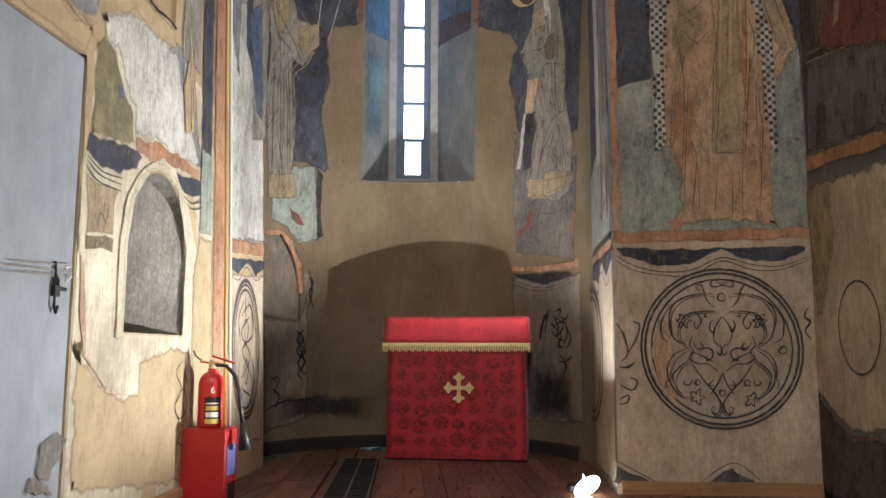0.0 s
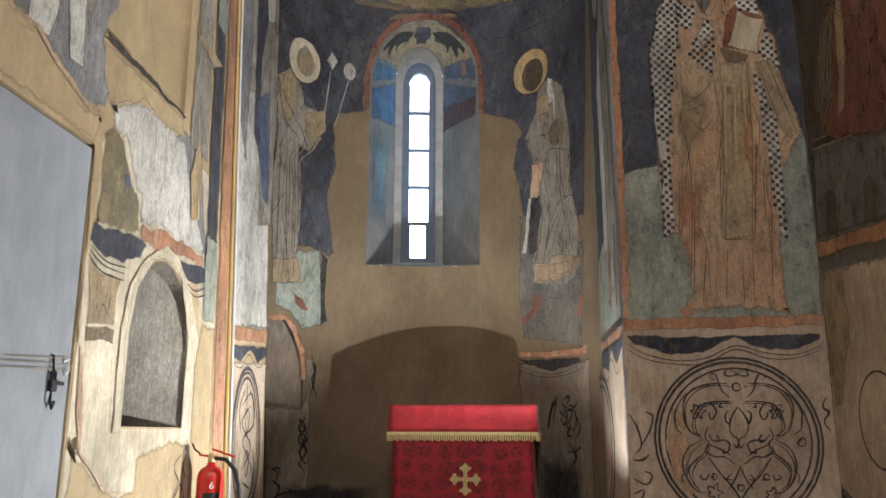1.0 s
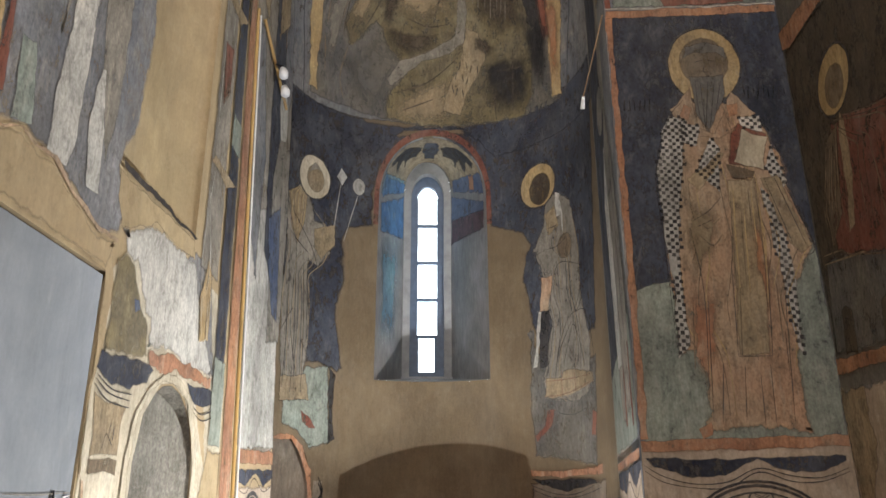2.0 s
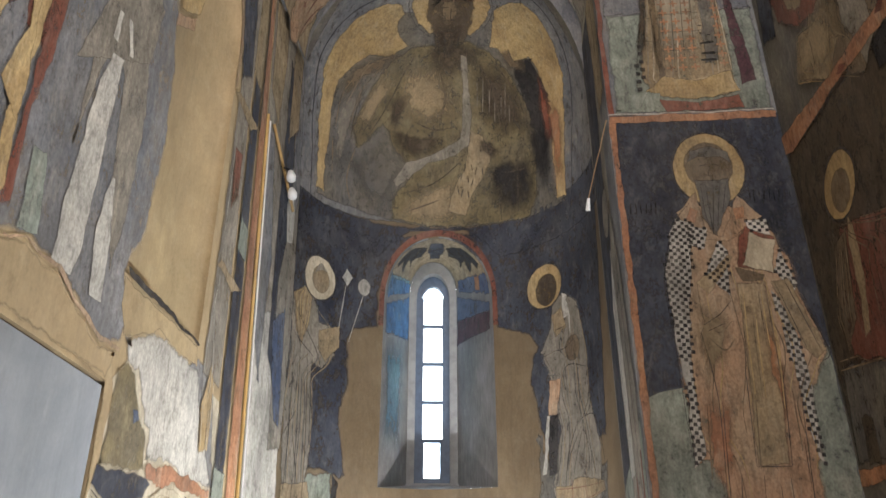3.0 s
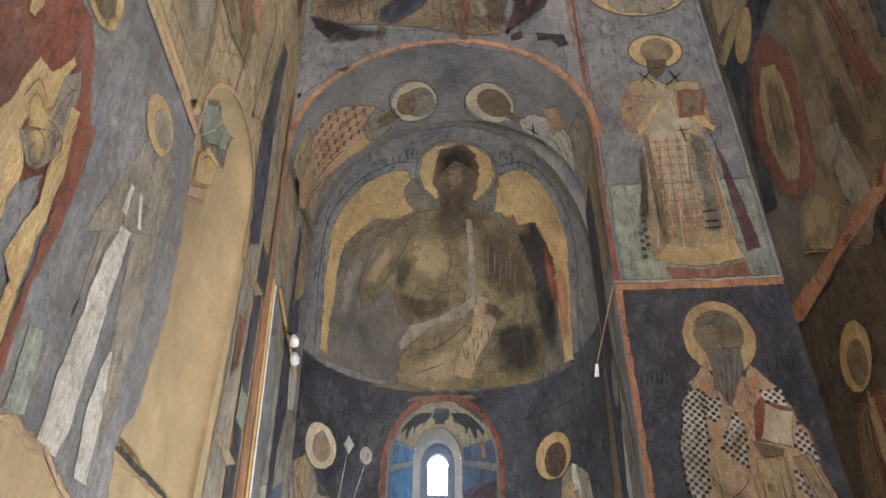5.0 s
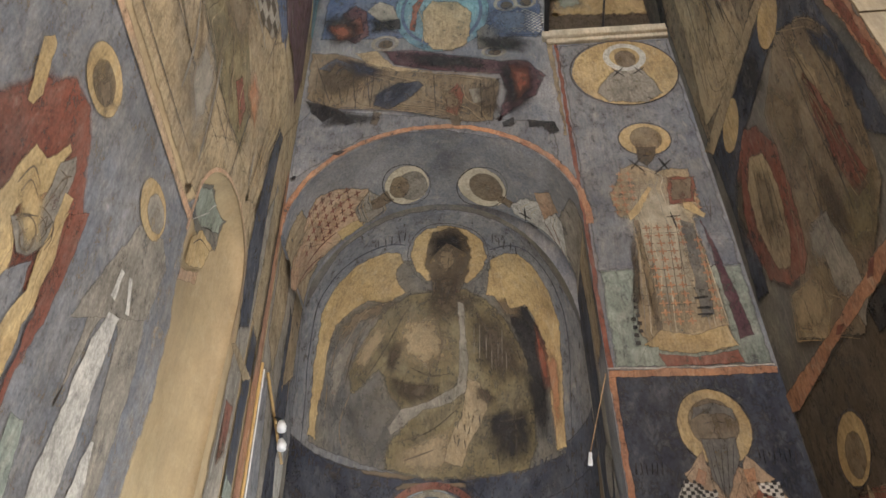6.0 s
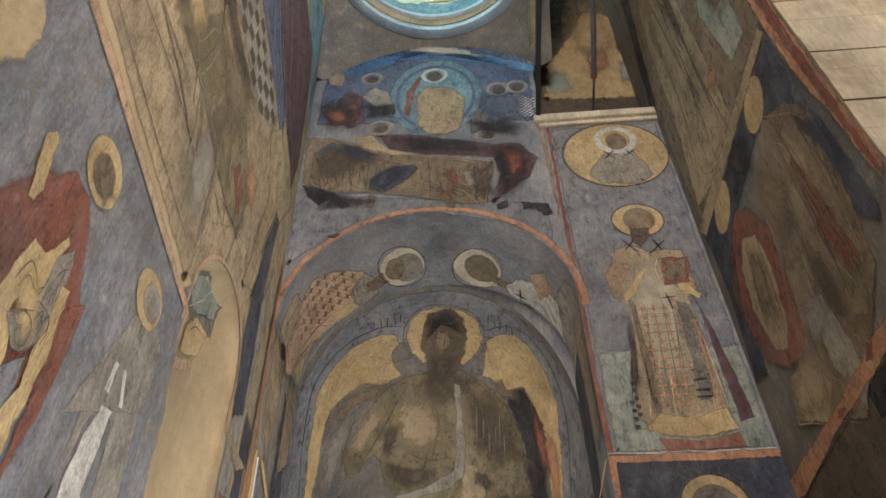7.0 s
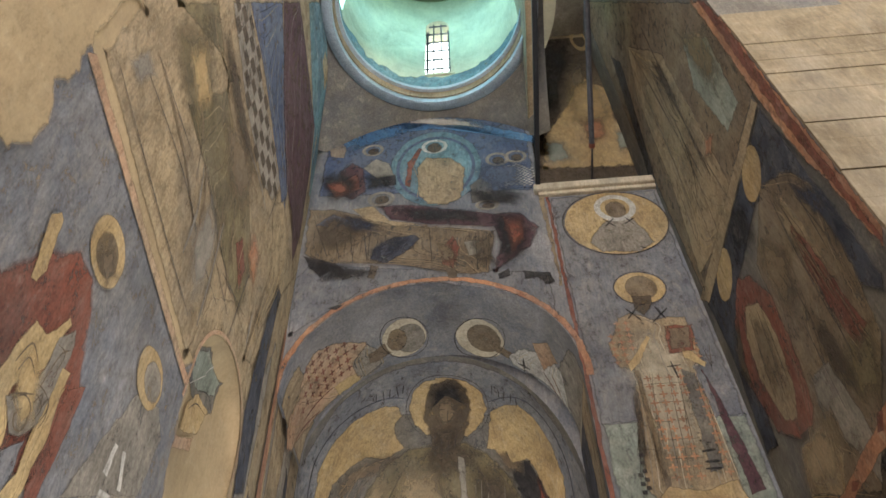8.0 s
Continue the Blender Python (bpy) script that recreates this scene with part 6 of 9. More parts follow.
wash(f, "crowd", "black", "E", [(0.25, 8.61), (0.74, 8.63), (1.00, 8.44), (0.89, 8.21), (0.37, 8.27)], 5)
wash(f, "bier_shade", "black", "E", [(-0.59, 8.43), (-0.11, 8.35), (0.54, 8.20), (0.59, 7.93), (-0.33, 8.05)], 6)
wash(f, "mourner", "black", "E", [(0.50, 8.24), (0.87, 8.26), (0.97, 7.81), (0.85, 7.28), (0.60, 7.06), (0.55, 7.57)], 6)
wash(f, "mourner", "red", "E", [(0.65, 8.10), (0.88, 8.08), (0.88, 7.64), (0.70, 7.38)], 7)
wash(f, "mourner", "umber", "E", [(-1.36, 8.08), (-1.14, 8.49), (-0.75, 8.19), (-0.66, 7.84), (-0.98, 7.57), (-1.27, 7.59)], 6)
wash(f, "mourner", "deep", "E", [(-1.07, 8.37), (-0.82, 8.25), (-0.50, 8.02), (-0.61, 7.88), (-0.90, 7.95)], 7)
wash(f, "mourner", "deep", "E", [(-0.76, 7.65), (-0.44, 7.92), (-0.23, 7.81), (-0.41, 7.45), (-0.65, 7.37)], 7)
wash(f, "mourner", "brown", "E", [(-0.06, 7.75), (0.13, 7.71), (0.22, 7.41), (0.13, 7.19), (0.02, 7.33)], 7)
wash(f, "mourner", "umber", "E", [(0.25, 7.78), (0.56, 7.85), (0.57, 7.21), (0.35, 7.18)], 6)
wash(f, "shade", "black", "E", [(-1.31, 7.59), (-0.85, 7.43), (-0.40, 7.27), (-0.72, 7.20), (-1.14, 7.14)], 6)
wash(f, "pendentive", "plum", "E", [(-1.46, 10.78), (-0.91, 10.88), (-0.72, 10.32), (-1.12, 9.99), (-1.38, 10.15)], 2)
strokes(f, "drapery", "umber", "E", [[(-1.27, 8.07), (-1.25, 7.59)], [(-1.18, 8.01), (-1.15, 7.47)], [(-1.09, 7.94), (-1.09, 7.58)], [(-1.02, 8.06), (-1.00, 7.46)], [(-0.93, 7.99), (-0.93, 7.57)], [(-0.84, 7.93), (-0.84, 7.45)], [(-0.77, 8.04), (-0.77, 7.56)], [(-0.69, 7.97), (-0.69, 7.44)], [(-0.60, 7.91), (-0.62, 7.55)], [(-0.53, 8.02), (-0.53, 7.44)]], 0.009, 7)
strokes(f, "drapery", "tan", "E", [[(-0.29, 9.25), (-0.21, 8.87), (-0.22, 8.53)], [(-0.16, 9.30), (-0.10, 8.75), (-0.11, 8.47)], [(-0.03, 9.29), (-0.00, 8.63)], [(0.10, 9.09), (0.13, 8.56)], [(-0.94, 8.26), (-0.45, 8.04), (0.47, 7.91)]], 0.012, 6)
paint(f, "arch_band", "orange", "E", [(ARCH_X + r * math.sin(radians(a)), ARCH_Z + r * math.cos(radians(a))) for r, rg in ((1.237, range(-92, 97, 6)), (1.305, range(94, -93, -6))) for a in rg], 3)
paint(f, "crack", "black", "E", [(-1.01, 6.81), (-0.93, 6.85), (-0.87, 6.84), (-0.93, 6.78)], 4)

f = mural("fresco_angel", "bowing haloed figures on the arch soffit", "B")
shape = [(-66.0, 5.20), (-58.9, 5.16), (-47.5, 5.24), (-32.2, 5.46), (-28.6, 5.79), (-39.3, 5.88), (-58.5, 5.88), (-75.1, 5.81), (-96.2, 5.58), (-110.7, 5.23), (-77.4, 5.37)]
paint(f, "robe", "robe", "B", shape, 1)
folds(f, "B", shape, 6, "brown", "ochre", 2)
shape = [(-42.1, 5.62), (-32.4, 5.48), (-26.2, 5.64), (-25.6, 5.83), (-36.6, 5.88), (-41.0, 5.82)]
paint(f, "mantle", "grey", "B", shape, 2)
folds(f, "B", shape, 5, "line", "tan", 3)
pluses(f, "cross_pattern", "red", "B", [(-66.0, 5.20), (-47.8, 5.26), (-35.7, 5.43), (-42.8, 5.68), (-57.7, 5.71), (-78.1, 5.57)], 0.1, 2)
paint(f, "book", "ochre", "B", [(-53.7, 5.72), (-40.3, 5.76), (-38.5, 5.88), (-51.8, 5.88)], 3)
oval(f, "halo", "cream", "B", -15.04, 5.58, 10.718, 0.252, 2)
oval(f, "halo_field", "grey", "B", -12.56, 5.60, 7.469, 0.192, 3)
oval(f, "head", "brown", "B", -18.46, 5.58, 5.006, 0.149, 4)
paint(f, "neck", "brown", "B", [(-33.0, 5.62), (-24.3, 5.57), (-21.3, 5.73), (-28.5, 5.77), (-33.5, 5.74)], 3)
shape = [(32.4, 5.74), (41.3, 5.58), (52.6, 5.48), (65.8, 5.50), (72.6, 5.83), (75.7, 5.88), (53.7, 5.88), (41.3, 5.88), (35.2, 5.88)]
paint(f, "robe", "white", "B", shape, 1)
folds(f, "B", shape, 6, "grey", "cream", 2)
paint(f, "book", "robe", "B", [(45.9, 5.44), (55.9, 5.31), (62.9, 5.45), (52.9, 5.72)], 2)
strokes(f, "cross_mark", "black", "B", [[(38.2, 5.81), (45.1, 5.81)], [(41.3, 5.70), (42.0, 5.88)], [(42.9, 5.88), (49.7, 5.88)]], 0.03, 3)
oval(f, "halo", "cream", "B", 20.10, 5.63, 11.926, 0.256, 2)
oval(f, "halo_field", "brown", "B", 21.83, 5.62, 8.527, 0.185, 3)
paint(f, "neck", "brown", "B", [(25.6, 5.64), (35.3, 5.70), (33.8, 5.80), (26.8, 5.77)], 4)
strokes(f, "rim", "line", "B", [[(-4.1, 5.63), (-5.4, 5.73), (-8.2, 5.80), (-12.1, 5.84), (-16.5, 5.83), (-20.7, 5.78), (-24.0, 5.69), (-25.9, 5.58), (-26.0, 5.48), (-24.5, 5.39), (-21.6, 5.33), (-17.7, 5.31), (-13.6, 5.32), (-9.6, 5.36), (-6.4, 5.43), (-4.4, 5.52), (-4.1, 5.63)], [(32.3, 5.54), (31.2, 5.66), (28.3, 5.77), (24.1, 5.86), (19.2, 5.88), (14.6, 5.88), (10.8, 5.85), (8.5, 5.77), (7.9, 5.66), (9.1, 5.56), (11.9, 5.47), (15.8, 5.40), (20.4, 5.37), (24.9, 5.36), (28.8, 5.39), (31.4, 5.45), (32.3, 5.54)]], 0.014, 4)
strokes(f, "drapery", "red", "B", [[(-77.8, 5.65), (-53.7, 5.72)], [(-89.0, 5.61), (-63.8, 5.82)], [(58.5, 5.67), (69.0, 5.88)], [(52.9, 5.72), (64.0, 5.88)]], 0.02, 3)
paint(f, "side_band", "tan", "B", [(-94, 5.05), (-70, 5.1), (-62, 5.5), (-70, 5.86), (-94, 5.86)], 0)
paint(f, "side_band", "grey", "B", [(94, 5.05), (70, 5.1), (62, 5.5), (70, 5.86), (94, 5.86)], 0)

f = mural("fresco_prophet", "large dark half-length figure with ochre wings and scroll", "A")
paint(f, "border", "deep", "A", [(-90, 4.3), (-30, 4.35), (-24, 4.52), (-15, 4.70), (-4, 4.77), (7, 4.70), (16, 4.52), (22, 4.35), (90, 4.3), (90, 4.76), (-90, 4.76)], 1)
paint(f, "surround", "blue", "A", [(-89, 4.70), (-52, 4.71), (-6, 4.79), (23, 4.75), (89, 4.70), (89, 6.2), (82, 7.5), (45, 8.05), (-45, 8.05), (-82, 7.5), (-89, 6.2)], 0)
paint(f, "field", "smoke", "A", [(-62.3, 4.79), (-41.4, 4.80), (-21.0, 4.78), (-1.8, 4.74), (22.6, 4.72), (38.7, 4.67), (58.2, 4.64), (62.4, 5.99), (54.3, 7.10), (37.4, 7.42), (20.4, 7.27), (-13.4, 7.31), (-26.5, 7.39), (-47.2, 7.22), (-60.5, 6.32)], 1)
paint(f, "wing", "ochre", "A", [(-63.7, 4.85), (-64.8, 5.94), (-59.9, 7.07), (-51.4, 7.39), (-40.0, 7.53), (-28.6, 7.54), (-23.2, 7.52), (-17.7, 7.44), (-15.6, 7.28), (-19.5, 7.21), (-19.0, 7.03), (-15.2, 6.86), (-25.6, 6.76), (-34.2, 6.86), (-42.4, 6.80), (-50.3, 6.66), (-54.6, 6.28), (-56.1, 5.75), (-57.7, 5.21), (-57.6, 4.84)], 2)
paint(f, "wing", "ochre", "A", [(23.2, 7.32), (30.4, 7.50), (37.6, 7.61), (46.6, 7.55), (56.3, 7.26), (62.4, 6.69), (62.8, 5.74), (60.4, 5.02), (59.4, 4.68), (52.5, 4.72), (51.6, 5.13), (51.2, 5.76), (49.1, 6.24), (45.0, 6.59), (40.7, 6.76), (34.3, 6.59), (30.0, 6.60), (24.8, 6.79), (19.9, 6.81), (21.5, 7.04)], 2)
strokes(f, "wing_outline", "deep", "A", [[(-65.6, 4.75), (-67.8, 5.93), (-62.6, 7.16), (-53.1, 7.54), (-41.0, 7.64), (-28.3, 7.63), (-21.6, 7.60), (-15.3, 7.53)], [(23.5, 7.46), (37.7, 7.72), (48.6, 7.72), (60.2, 7.42), (66.8, 6.77), (67.7, 5.65), (62.0, 4.65)]], 0.03, 1)
wash(f, "wing_stain", "brown", "A", [(-42.3, 6.84), (-30.8, 6.89), (-14.7, 6.86), (-16.4, 6.73), (-28.7, 6.61), (-42.8, 6.58), (-52.3, 6.27), (-53.6, 6.59)], 3)
wash(f, "wing_stain", "orange", "A", [(49.1, 6.24), (57.7, 6.35), (61.2, 5.64), (57.9, 4.70), (51.7, 4.76), (51.6, 5.37)], 3)
wash(f, "wing_stain", "brown", "A", [(22.1, 6.82), (29.1, 6.84), (35.9, 6.63), (42.3, 6.79), (38.6, 6.52), (28.3, 6.50)], 3)
paint(f, "torso", "olive", "A", [(-16.0, 6.87), (-1.6, 6.89), (11.6, 6.91), (22.0, 6.78), (32.7, 6.51), (40.6, 6.08), (45.6, 5.63), (43.1, 4.86), (38.6, 4.66), (15.1, 4.72), (-6.6, 4.74), (-25.9, 4.79), (-25.0, 5.08), (-16.5, 5.38), (-25.5, 5.60), (-29.5, 5.91), (-37.6, 5.63), (-43.1, 5.56), (-46.3, 5.89), (-40.4, 6.23), (-31.5, 6.58), (-25.7, 6.74)], 2, soft=0.07)
wash(f, "mantle_fold", "smoke", "A", [(-29.5, 5.84), (-16.5, 5.58), (-16.4, 5.24), (-26.0, 4.83), (-41.5, 4.83), (-48.6, 5.33), (-40.3, 5.58)], 3)
wash(f, "feather", "grey", "A", [(-55.6, 6.08), (-47.2, 6.62), (-36.7, 6.74), (-31.4, 6.62), (-43.3, 6.15), (-47.5, 5.62), (-52.3, 5.08), (-56.1, 5.22)], 3)
wash(f, "arm", "tan", "A", [(-25.8, 6.66), (-20.2, 6.53), (-29.3, 6.20), (-39.0, 5.78), (-44.7, 5.77), (-43.3, 6.11), (-34.4, 6.48)], 4)
wash(f, "chest", "tan", "A", [(-20.5, 6.64), (-2.1, 6.68), (5.4, 6.27), (5.6, 5.95), (-8.7, 5.84), (-22.8, 6.05), (-25.0, 6.41)], 3)
wash(f, "torso_fold", "umber", "A", [(-22.1, 6.36), (-16.4, 6.29), (-19.3, 6.11), (-23.7, 5.81), (-27.3, 5.91), (-25.5, 6.19)], 4)
wash(f, "belly", "umber", "A", [(-28.1, 5.91), (-16.4, 5.84), (1.5, 5.79), (-1.3, 5.58), (-14.0, 5.51), (-23.7, 5.63)], 4)
wash(f, "shoulder_fold", "umber", "A", [(11.3, 6.77), (27.3, 6.65), (39.3, 6.20), (44.0, 5.64), (26.1, 5.58), (12.6, 5.93), (10.8, 6.33)], 4)
wash(f, "cloak", "black", "A", [(17.7, 5.46), (43.2, 5.40), (43.6, 4.77), (30.5, 4.70), (17.9, 4.87)], 4)
wash(f, "cloak", "black", "A", [(20.3, 5.44), (31.3, 5.44), (33.5, 5.20), (27.3, 5.00), (19.7, 5.11)], 5)
wash(f, "lower_robe", "tan", "A", [(-24.9, 4.99), (-9.0, 5.22), (6.0, 5.37), (9.1, 4.85), (-4.2, 4.75), (-24.7, 4.78)], 3)
wash(f, "neck", "umber", "A", [(-10.8, 6.85), (9.0, 6.91), (22.0, 6.75), (10.6, 6.50), (-0.1, 6.41), (-10.2, 6.53)], 4)
paint(f, "sash", "grey", "A", [(7.2, 6.74), (10.5, 6.68), (11.0, 6.33), (12.2, 6.00), (10.3, 5.68), (3.7, 5.57), (-8.9, 5.48), (-16.4, 5.31), (-22.6, 5.16), (-25.2, 5.24), (-19.0, 5.49), (-6.4, 5.60), (5.3, 5.76), (7.2, 6.14)], 4, soft=0.05)
paint(f, "wing_burn", "black", "A", [(34.5, 6.69), (42.3, 6.79), (46.9, 6.55), (52.3, 6.14), (53.3, 5.64), (47.8, 5.29), (42.6, 5.70), (37.6, 6.12), (32.5, 6.43)], 3, rough=0.03, soft=0.05)
wash(f, "wing_burn", "black", "A", [(37.1, 5.93), (51.5, 5.85), (53.2, 4.99), (46.5, 4.71), (39.2, 5.15)], 4)
wash(f, "wing_burn_edge", "red", "A", [(45.1, 6.63), (52.3, 6.14), (54.0, 5.32), (49.8, 5.35), (46.7, 5.97)], 4)
paint(f, "scroll", "tan", "A", [(10.6, 5.87), (17.0, 5.76), (20.5, 5.51), (18.9, 5.38), (11.9, 5.09), (7.9, 4.85), (-0.5, 4.93), (2.1, 5.18), (7.4, 5.43)], 5, soft=0.03)
strokes(f, "inscription", "black", "A", [[(8.2, 5.46), (7.5, 5.37)], [(10.7, 5.45), (11.3, 5.36)], [(13.2, 5.41), (12.5, 5.32)], [(15.8, 5.39), (16.1, 5.29)], [(6.5, 5.35), (5.7, 5.27)], [(9.0, 5.32), (9.4, 5.23)], [(11.5, 5.28), (10.8, 5.20)], [(4.4, 5.21), (5.0, 5.12)], [(6.8, 5.17), (6.0, 5.08)], [(9.0, 5.15), (9.4, 5.06)]], 0.014, 6)
wash(f, "hand", "umber", "A", [(12.3, 5.79), (20.1, 5.71), (26.7, 5.49), (21.2, 5.45), (14.0, 5.59)], 6)
strokes(f, "drip", "grey", "A", [[(14.7, 6.39), (14.3, 6.09)], [(17.5, 6.45), (16.8, 6.04)], [(20.4, 6.31), (20.0, 6.04)], [(22.8, 6.15), (22.5, 5.91)], [(26.0, 6.21), (25.7, 6.00)], [(28.3, 6.38), (27.6, 5.95)], [(29.9, 6.10), (29.7, 5.88)]], 0.010, 5)
paint(f, "halo", "ochre", "A", [(-14.3, 7.35), (-12.0, 7.58), (-5.5, 7.74), (3.5, 7.78), (13.6, 7.75), (21.1, 7.61), (23.2, 7.33), (19.5, 7.10), (13.0, 6.93), (-6.6, 6.97), (-11.9, 7.13)], 4)
strokes(f, "halo_rim", "line", "A", [[(-6.6, 6.96), (-11.9, 7.11), (-14.6, 7.35), (-12.0, 7.59), (-5.5, 7.76), (3.5, 7.80), (13.6, 7.76), (21.1, 7.63), (23.5, 7.32), (19.5, 7.08), (12.9, 6.92)]], 0.012, 5)
paint(f, "hair", "umber", "A", [(-6.4, 7.46), (-4.1, 7.65), (0.8, 7.73), (8.5, 7.77), (13.8, 7.64), (16.2, 7.40), (14.7, 7.11), (10.0, 6.81), (-4.4, 6.79), (-6.7, 7.10), (-7.7, 7.31)], 6, soft=0.05, rough=0.02)
wash(f, "face", "brown", "A", [(-1.2, 7.50), (9.2, 7.53), (10.3, 7.24), (6.6, 7.02), (-1.2, 7.01), (-2.4, 7.25)], 7)
wash(f, "hair", "black", "A", [(-5.3, 7.58), (3.4, 7.75), (13.3, 7.64), (14.7, 7.33), (10.3, 7.46), (0.2, 7.52), (-4.5, 7.26)], 7)
wash(f, "beard", "umber", "A", [(-4.1, 7.10), (10.7, 7.11), (9.4, 6.86), (2.1, 6.66), (-3.6, 6.72)], 8)
strokes(f, "beard_line", "black", "A", [[(-2.6, 7.00), (-2.4, 6.75)], [(0.7, 6.95), (-0.0, 6.66)], [(4.3, 6.95), (2.1, 6.67)], [(7.9, 7.00), (5.4, 6.75)], [(0.1, 7.30), (3.2, 7.30)], [(5.8, 7.30), (8.9, 7.31)], [(4.4, 7.29), (3.8, 7.15), (5.3, 7.14)]], 0.012, 9)
strokes(f, "drapery", "umber", "A", [[(-13.8, 6.72), (-19.4, 6.53), (-26.6, 6.20), (-37.6, 5.75)], [(-2.4, 6.51), (-0.4, 6.21), (-3.4, 5.96)], [(-15.0, 5.97), (-6.1, 5.87), (2.9, 5.89)], [(16.2, 6.60), (22.2, 6.25), (25.3, 5.83)], [(21.8, 6.67), (33.5, 6.24), (40.9, 5.67)], [(-21.3, 5.10), (-6.5, 5.25), (6.2, 5.50)], [(-17.4, 4.92), (-4.1, 5.06)], [(23.4, 5.03), (24.0, 4.75)], [(32.9, 5.50), (32.1, 4.78)], [(-38.7, 6.47), (-43.3, 6.07), (-45.6, 5.72)], [(25.3, 5.27), (38.0, 5.22)]], 0.02, 5)
strokes(f, "feather", "brown", "A", [[(-25.6, 6.78), (-36.8, 6.70), (-47.7, 6.25)], [(-28.5, 6.68), (-40.2, 6.39), (-46.3, 5.89)], [(-33.8, 6.80), (-49.0, 6.45), (-53.9, 5.87)], [(-43.1, 5.56), (-46.6, 5.13), (-44.4, 4.90)], [(-55.3, 5.65), (-54.7, 5.11)]], 0.018, 4)
strokes(f, "inscription", "black", "A", [[(-27.1, 7.76), (-27.8, 7.62)], [(-24.0, 7.74), (-24.1, 7.59)], [(-20.8, 7.74), (-21.4, 7.60)], [(-17.7, 7.73), (-17.5, 7.58)], [(-14.5, 7.74), (-15.5, 7.60)], [(25.6, 7.75), (25.3, 7.60)], [(28.5, 7.73), (28.8, 7.58)], [(31.5, 7.73), (30.8, 7.56)], [(34.6, 7.73), (34.4, 7.57)], [(37.1, 7.70), (37.5, 7.55)]], 0.016, 3)

f = mural("fresco_apostle", "standing haloed figure in grey robes beside the window", "A")
paint(f, "field", "deep", "A", [(-72.7, 4.56), (-54.4, 4.57), (-38.0, 4.59), (-18.2, 4.66), (-4.6, 4.72), (-18.1, 4.50), (-25.6, 4.28), (-28.4, 4.01), (-28.0, 3.67), (-38.4, 3.60), (-40.7, 3.51), (-39.5, 3.10), (-42.5, 2.88), (-41.8, 2.73), (-39.1, 2.34), (-41.4, 2.29), (-50.2, 2.35), (-56.2, 2.33), (-68.6, 2.37), (-73.1, 3.39)], 1)
paint(f, "ground", "green", "A", [(-67.3, 2.06), (-56.2, 2.33), (-44.5, 2.37), (-43.1, 1.72), (-52.2, 1.65), (-57.7, 1.78), (-66.3, 1.82)], 1)
paint(f, "edge", "black", "A", [(-45.2, 2.35), (-42.3, 2.28), (-42.5, 1.90), (-41.8, 1.76), (-44.5, 1.71), (-44.8, 2.09)], 2)
shape = [(-71.8, 3.75), (-64.7, 3.87), (-58.4, 3.86), (-54.2, 3.62), (-47.1, 3.58), (-47.7, 3.42), (-46.0, 3.33), (-51.9, 3.15), (-56.5, 3.20), (-54.7, 2.77), (-55.4, 2.24), (-53.2, 2.03), (-68.3, 1.99), (-71.9, 2.82), (-70.4, 3.26)]
paint(f, "robe", "grey", "A", shape, 2)
folds(f, "A", shape, 6, "line", "tan", 3)
shape = [(-71.0, 3.75), (-63.9, 3.85), (-59.3, 3.78), (-60.4, 3.54), (-63.3, 3.32), (-67.7, 3.43)]
paint(f, "mantle", "tan", "A", shape, 3)
folds(f, "A", shape, 5, "brown", "ochre", 4)
paint(f, "hem", "tan", "A", [(-69.1, 2.19), (-55.4, 2.26), (-53.2, 2.04), (-68.3, 1.99)], 3)
oval(f, "halo", "cream", "A", -56.75, 3.99, 8.391, 0.211, 2)
oval(f, "halo_rim", "line", "A", -56.77, 3.99, 8.685, 0.217, 3, ring=0.04)
oval(f, "head", "tan", "A", -56.18, 3.98, 4.877, 0.137, 4)
paint(f, "hair", "grey", "A", [(-61.2, 3.98), (-56.8, 4.13), (-52.0, 4.06), (-54.3, 4.07), (-58.9, 4.03)], 5)
paint(f, "fan", "white", "A", [(-43.5, 4.18), (-40.5, 4.11), (-43.2, 4.01), (-46.2, 4.08)], 3)
oval(f, "fan", "white", "A", -35.36, 4.04, 2.971, 0.089, 3)
strokes(f, "staff", "white", "A", [[(-43.7, 4.01), (-46.7, 3.43)], [(-35.7, 3.95), (-41.2, 3.48)]], 0.012, 3)
paint(f, "cuff", "tan", "A", [(-56.0, 3.52), (-45.3, 3.62), (-45.1, 3.41), (-51.1, 3.25), (-55.5, 3.35)], 4)
strokes(f, "drapery", "line", "A", [[(-67.6, 3.33), (-66.8, 2.57), (-67.5, 2.10)], [(-64.4, 3.36), (-62.6, 2.59), (-62.9, 2.08)], [(-60.2, 3.29), (-58.1, 2.61), (-57.6, 2.09)], [(-68.8, 3.63), (-56.9, 3.36), (-53.0, 3.17)], [(-71.6, 3.70), (-64.3, 3.31)], [(-69.6, 3.42), (-56.6, 3.26)], [(-57.5, 3.16), (-56.6, 2.67)], [(-70.0, 2.55), (-63.9, 2.77)], [(-64.7, 2.58), (-60.5, 2.22)]], 0.01, 5)
paint(f, "sandal", "red", "A", [(-56.9, 1.96), (-53.4, 1.92), (-49.6, 1.83), (-52.6, 1.83), (-55.9, 1.87)], 3)

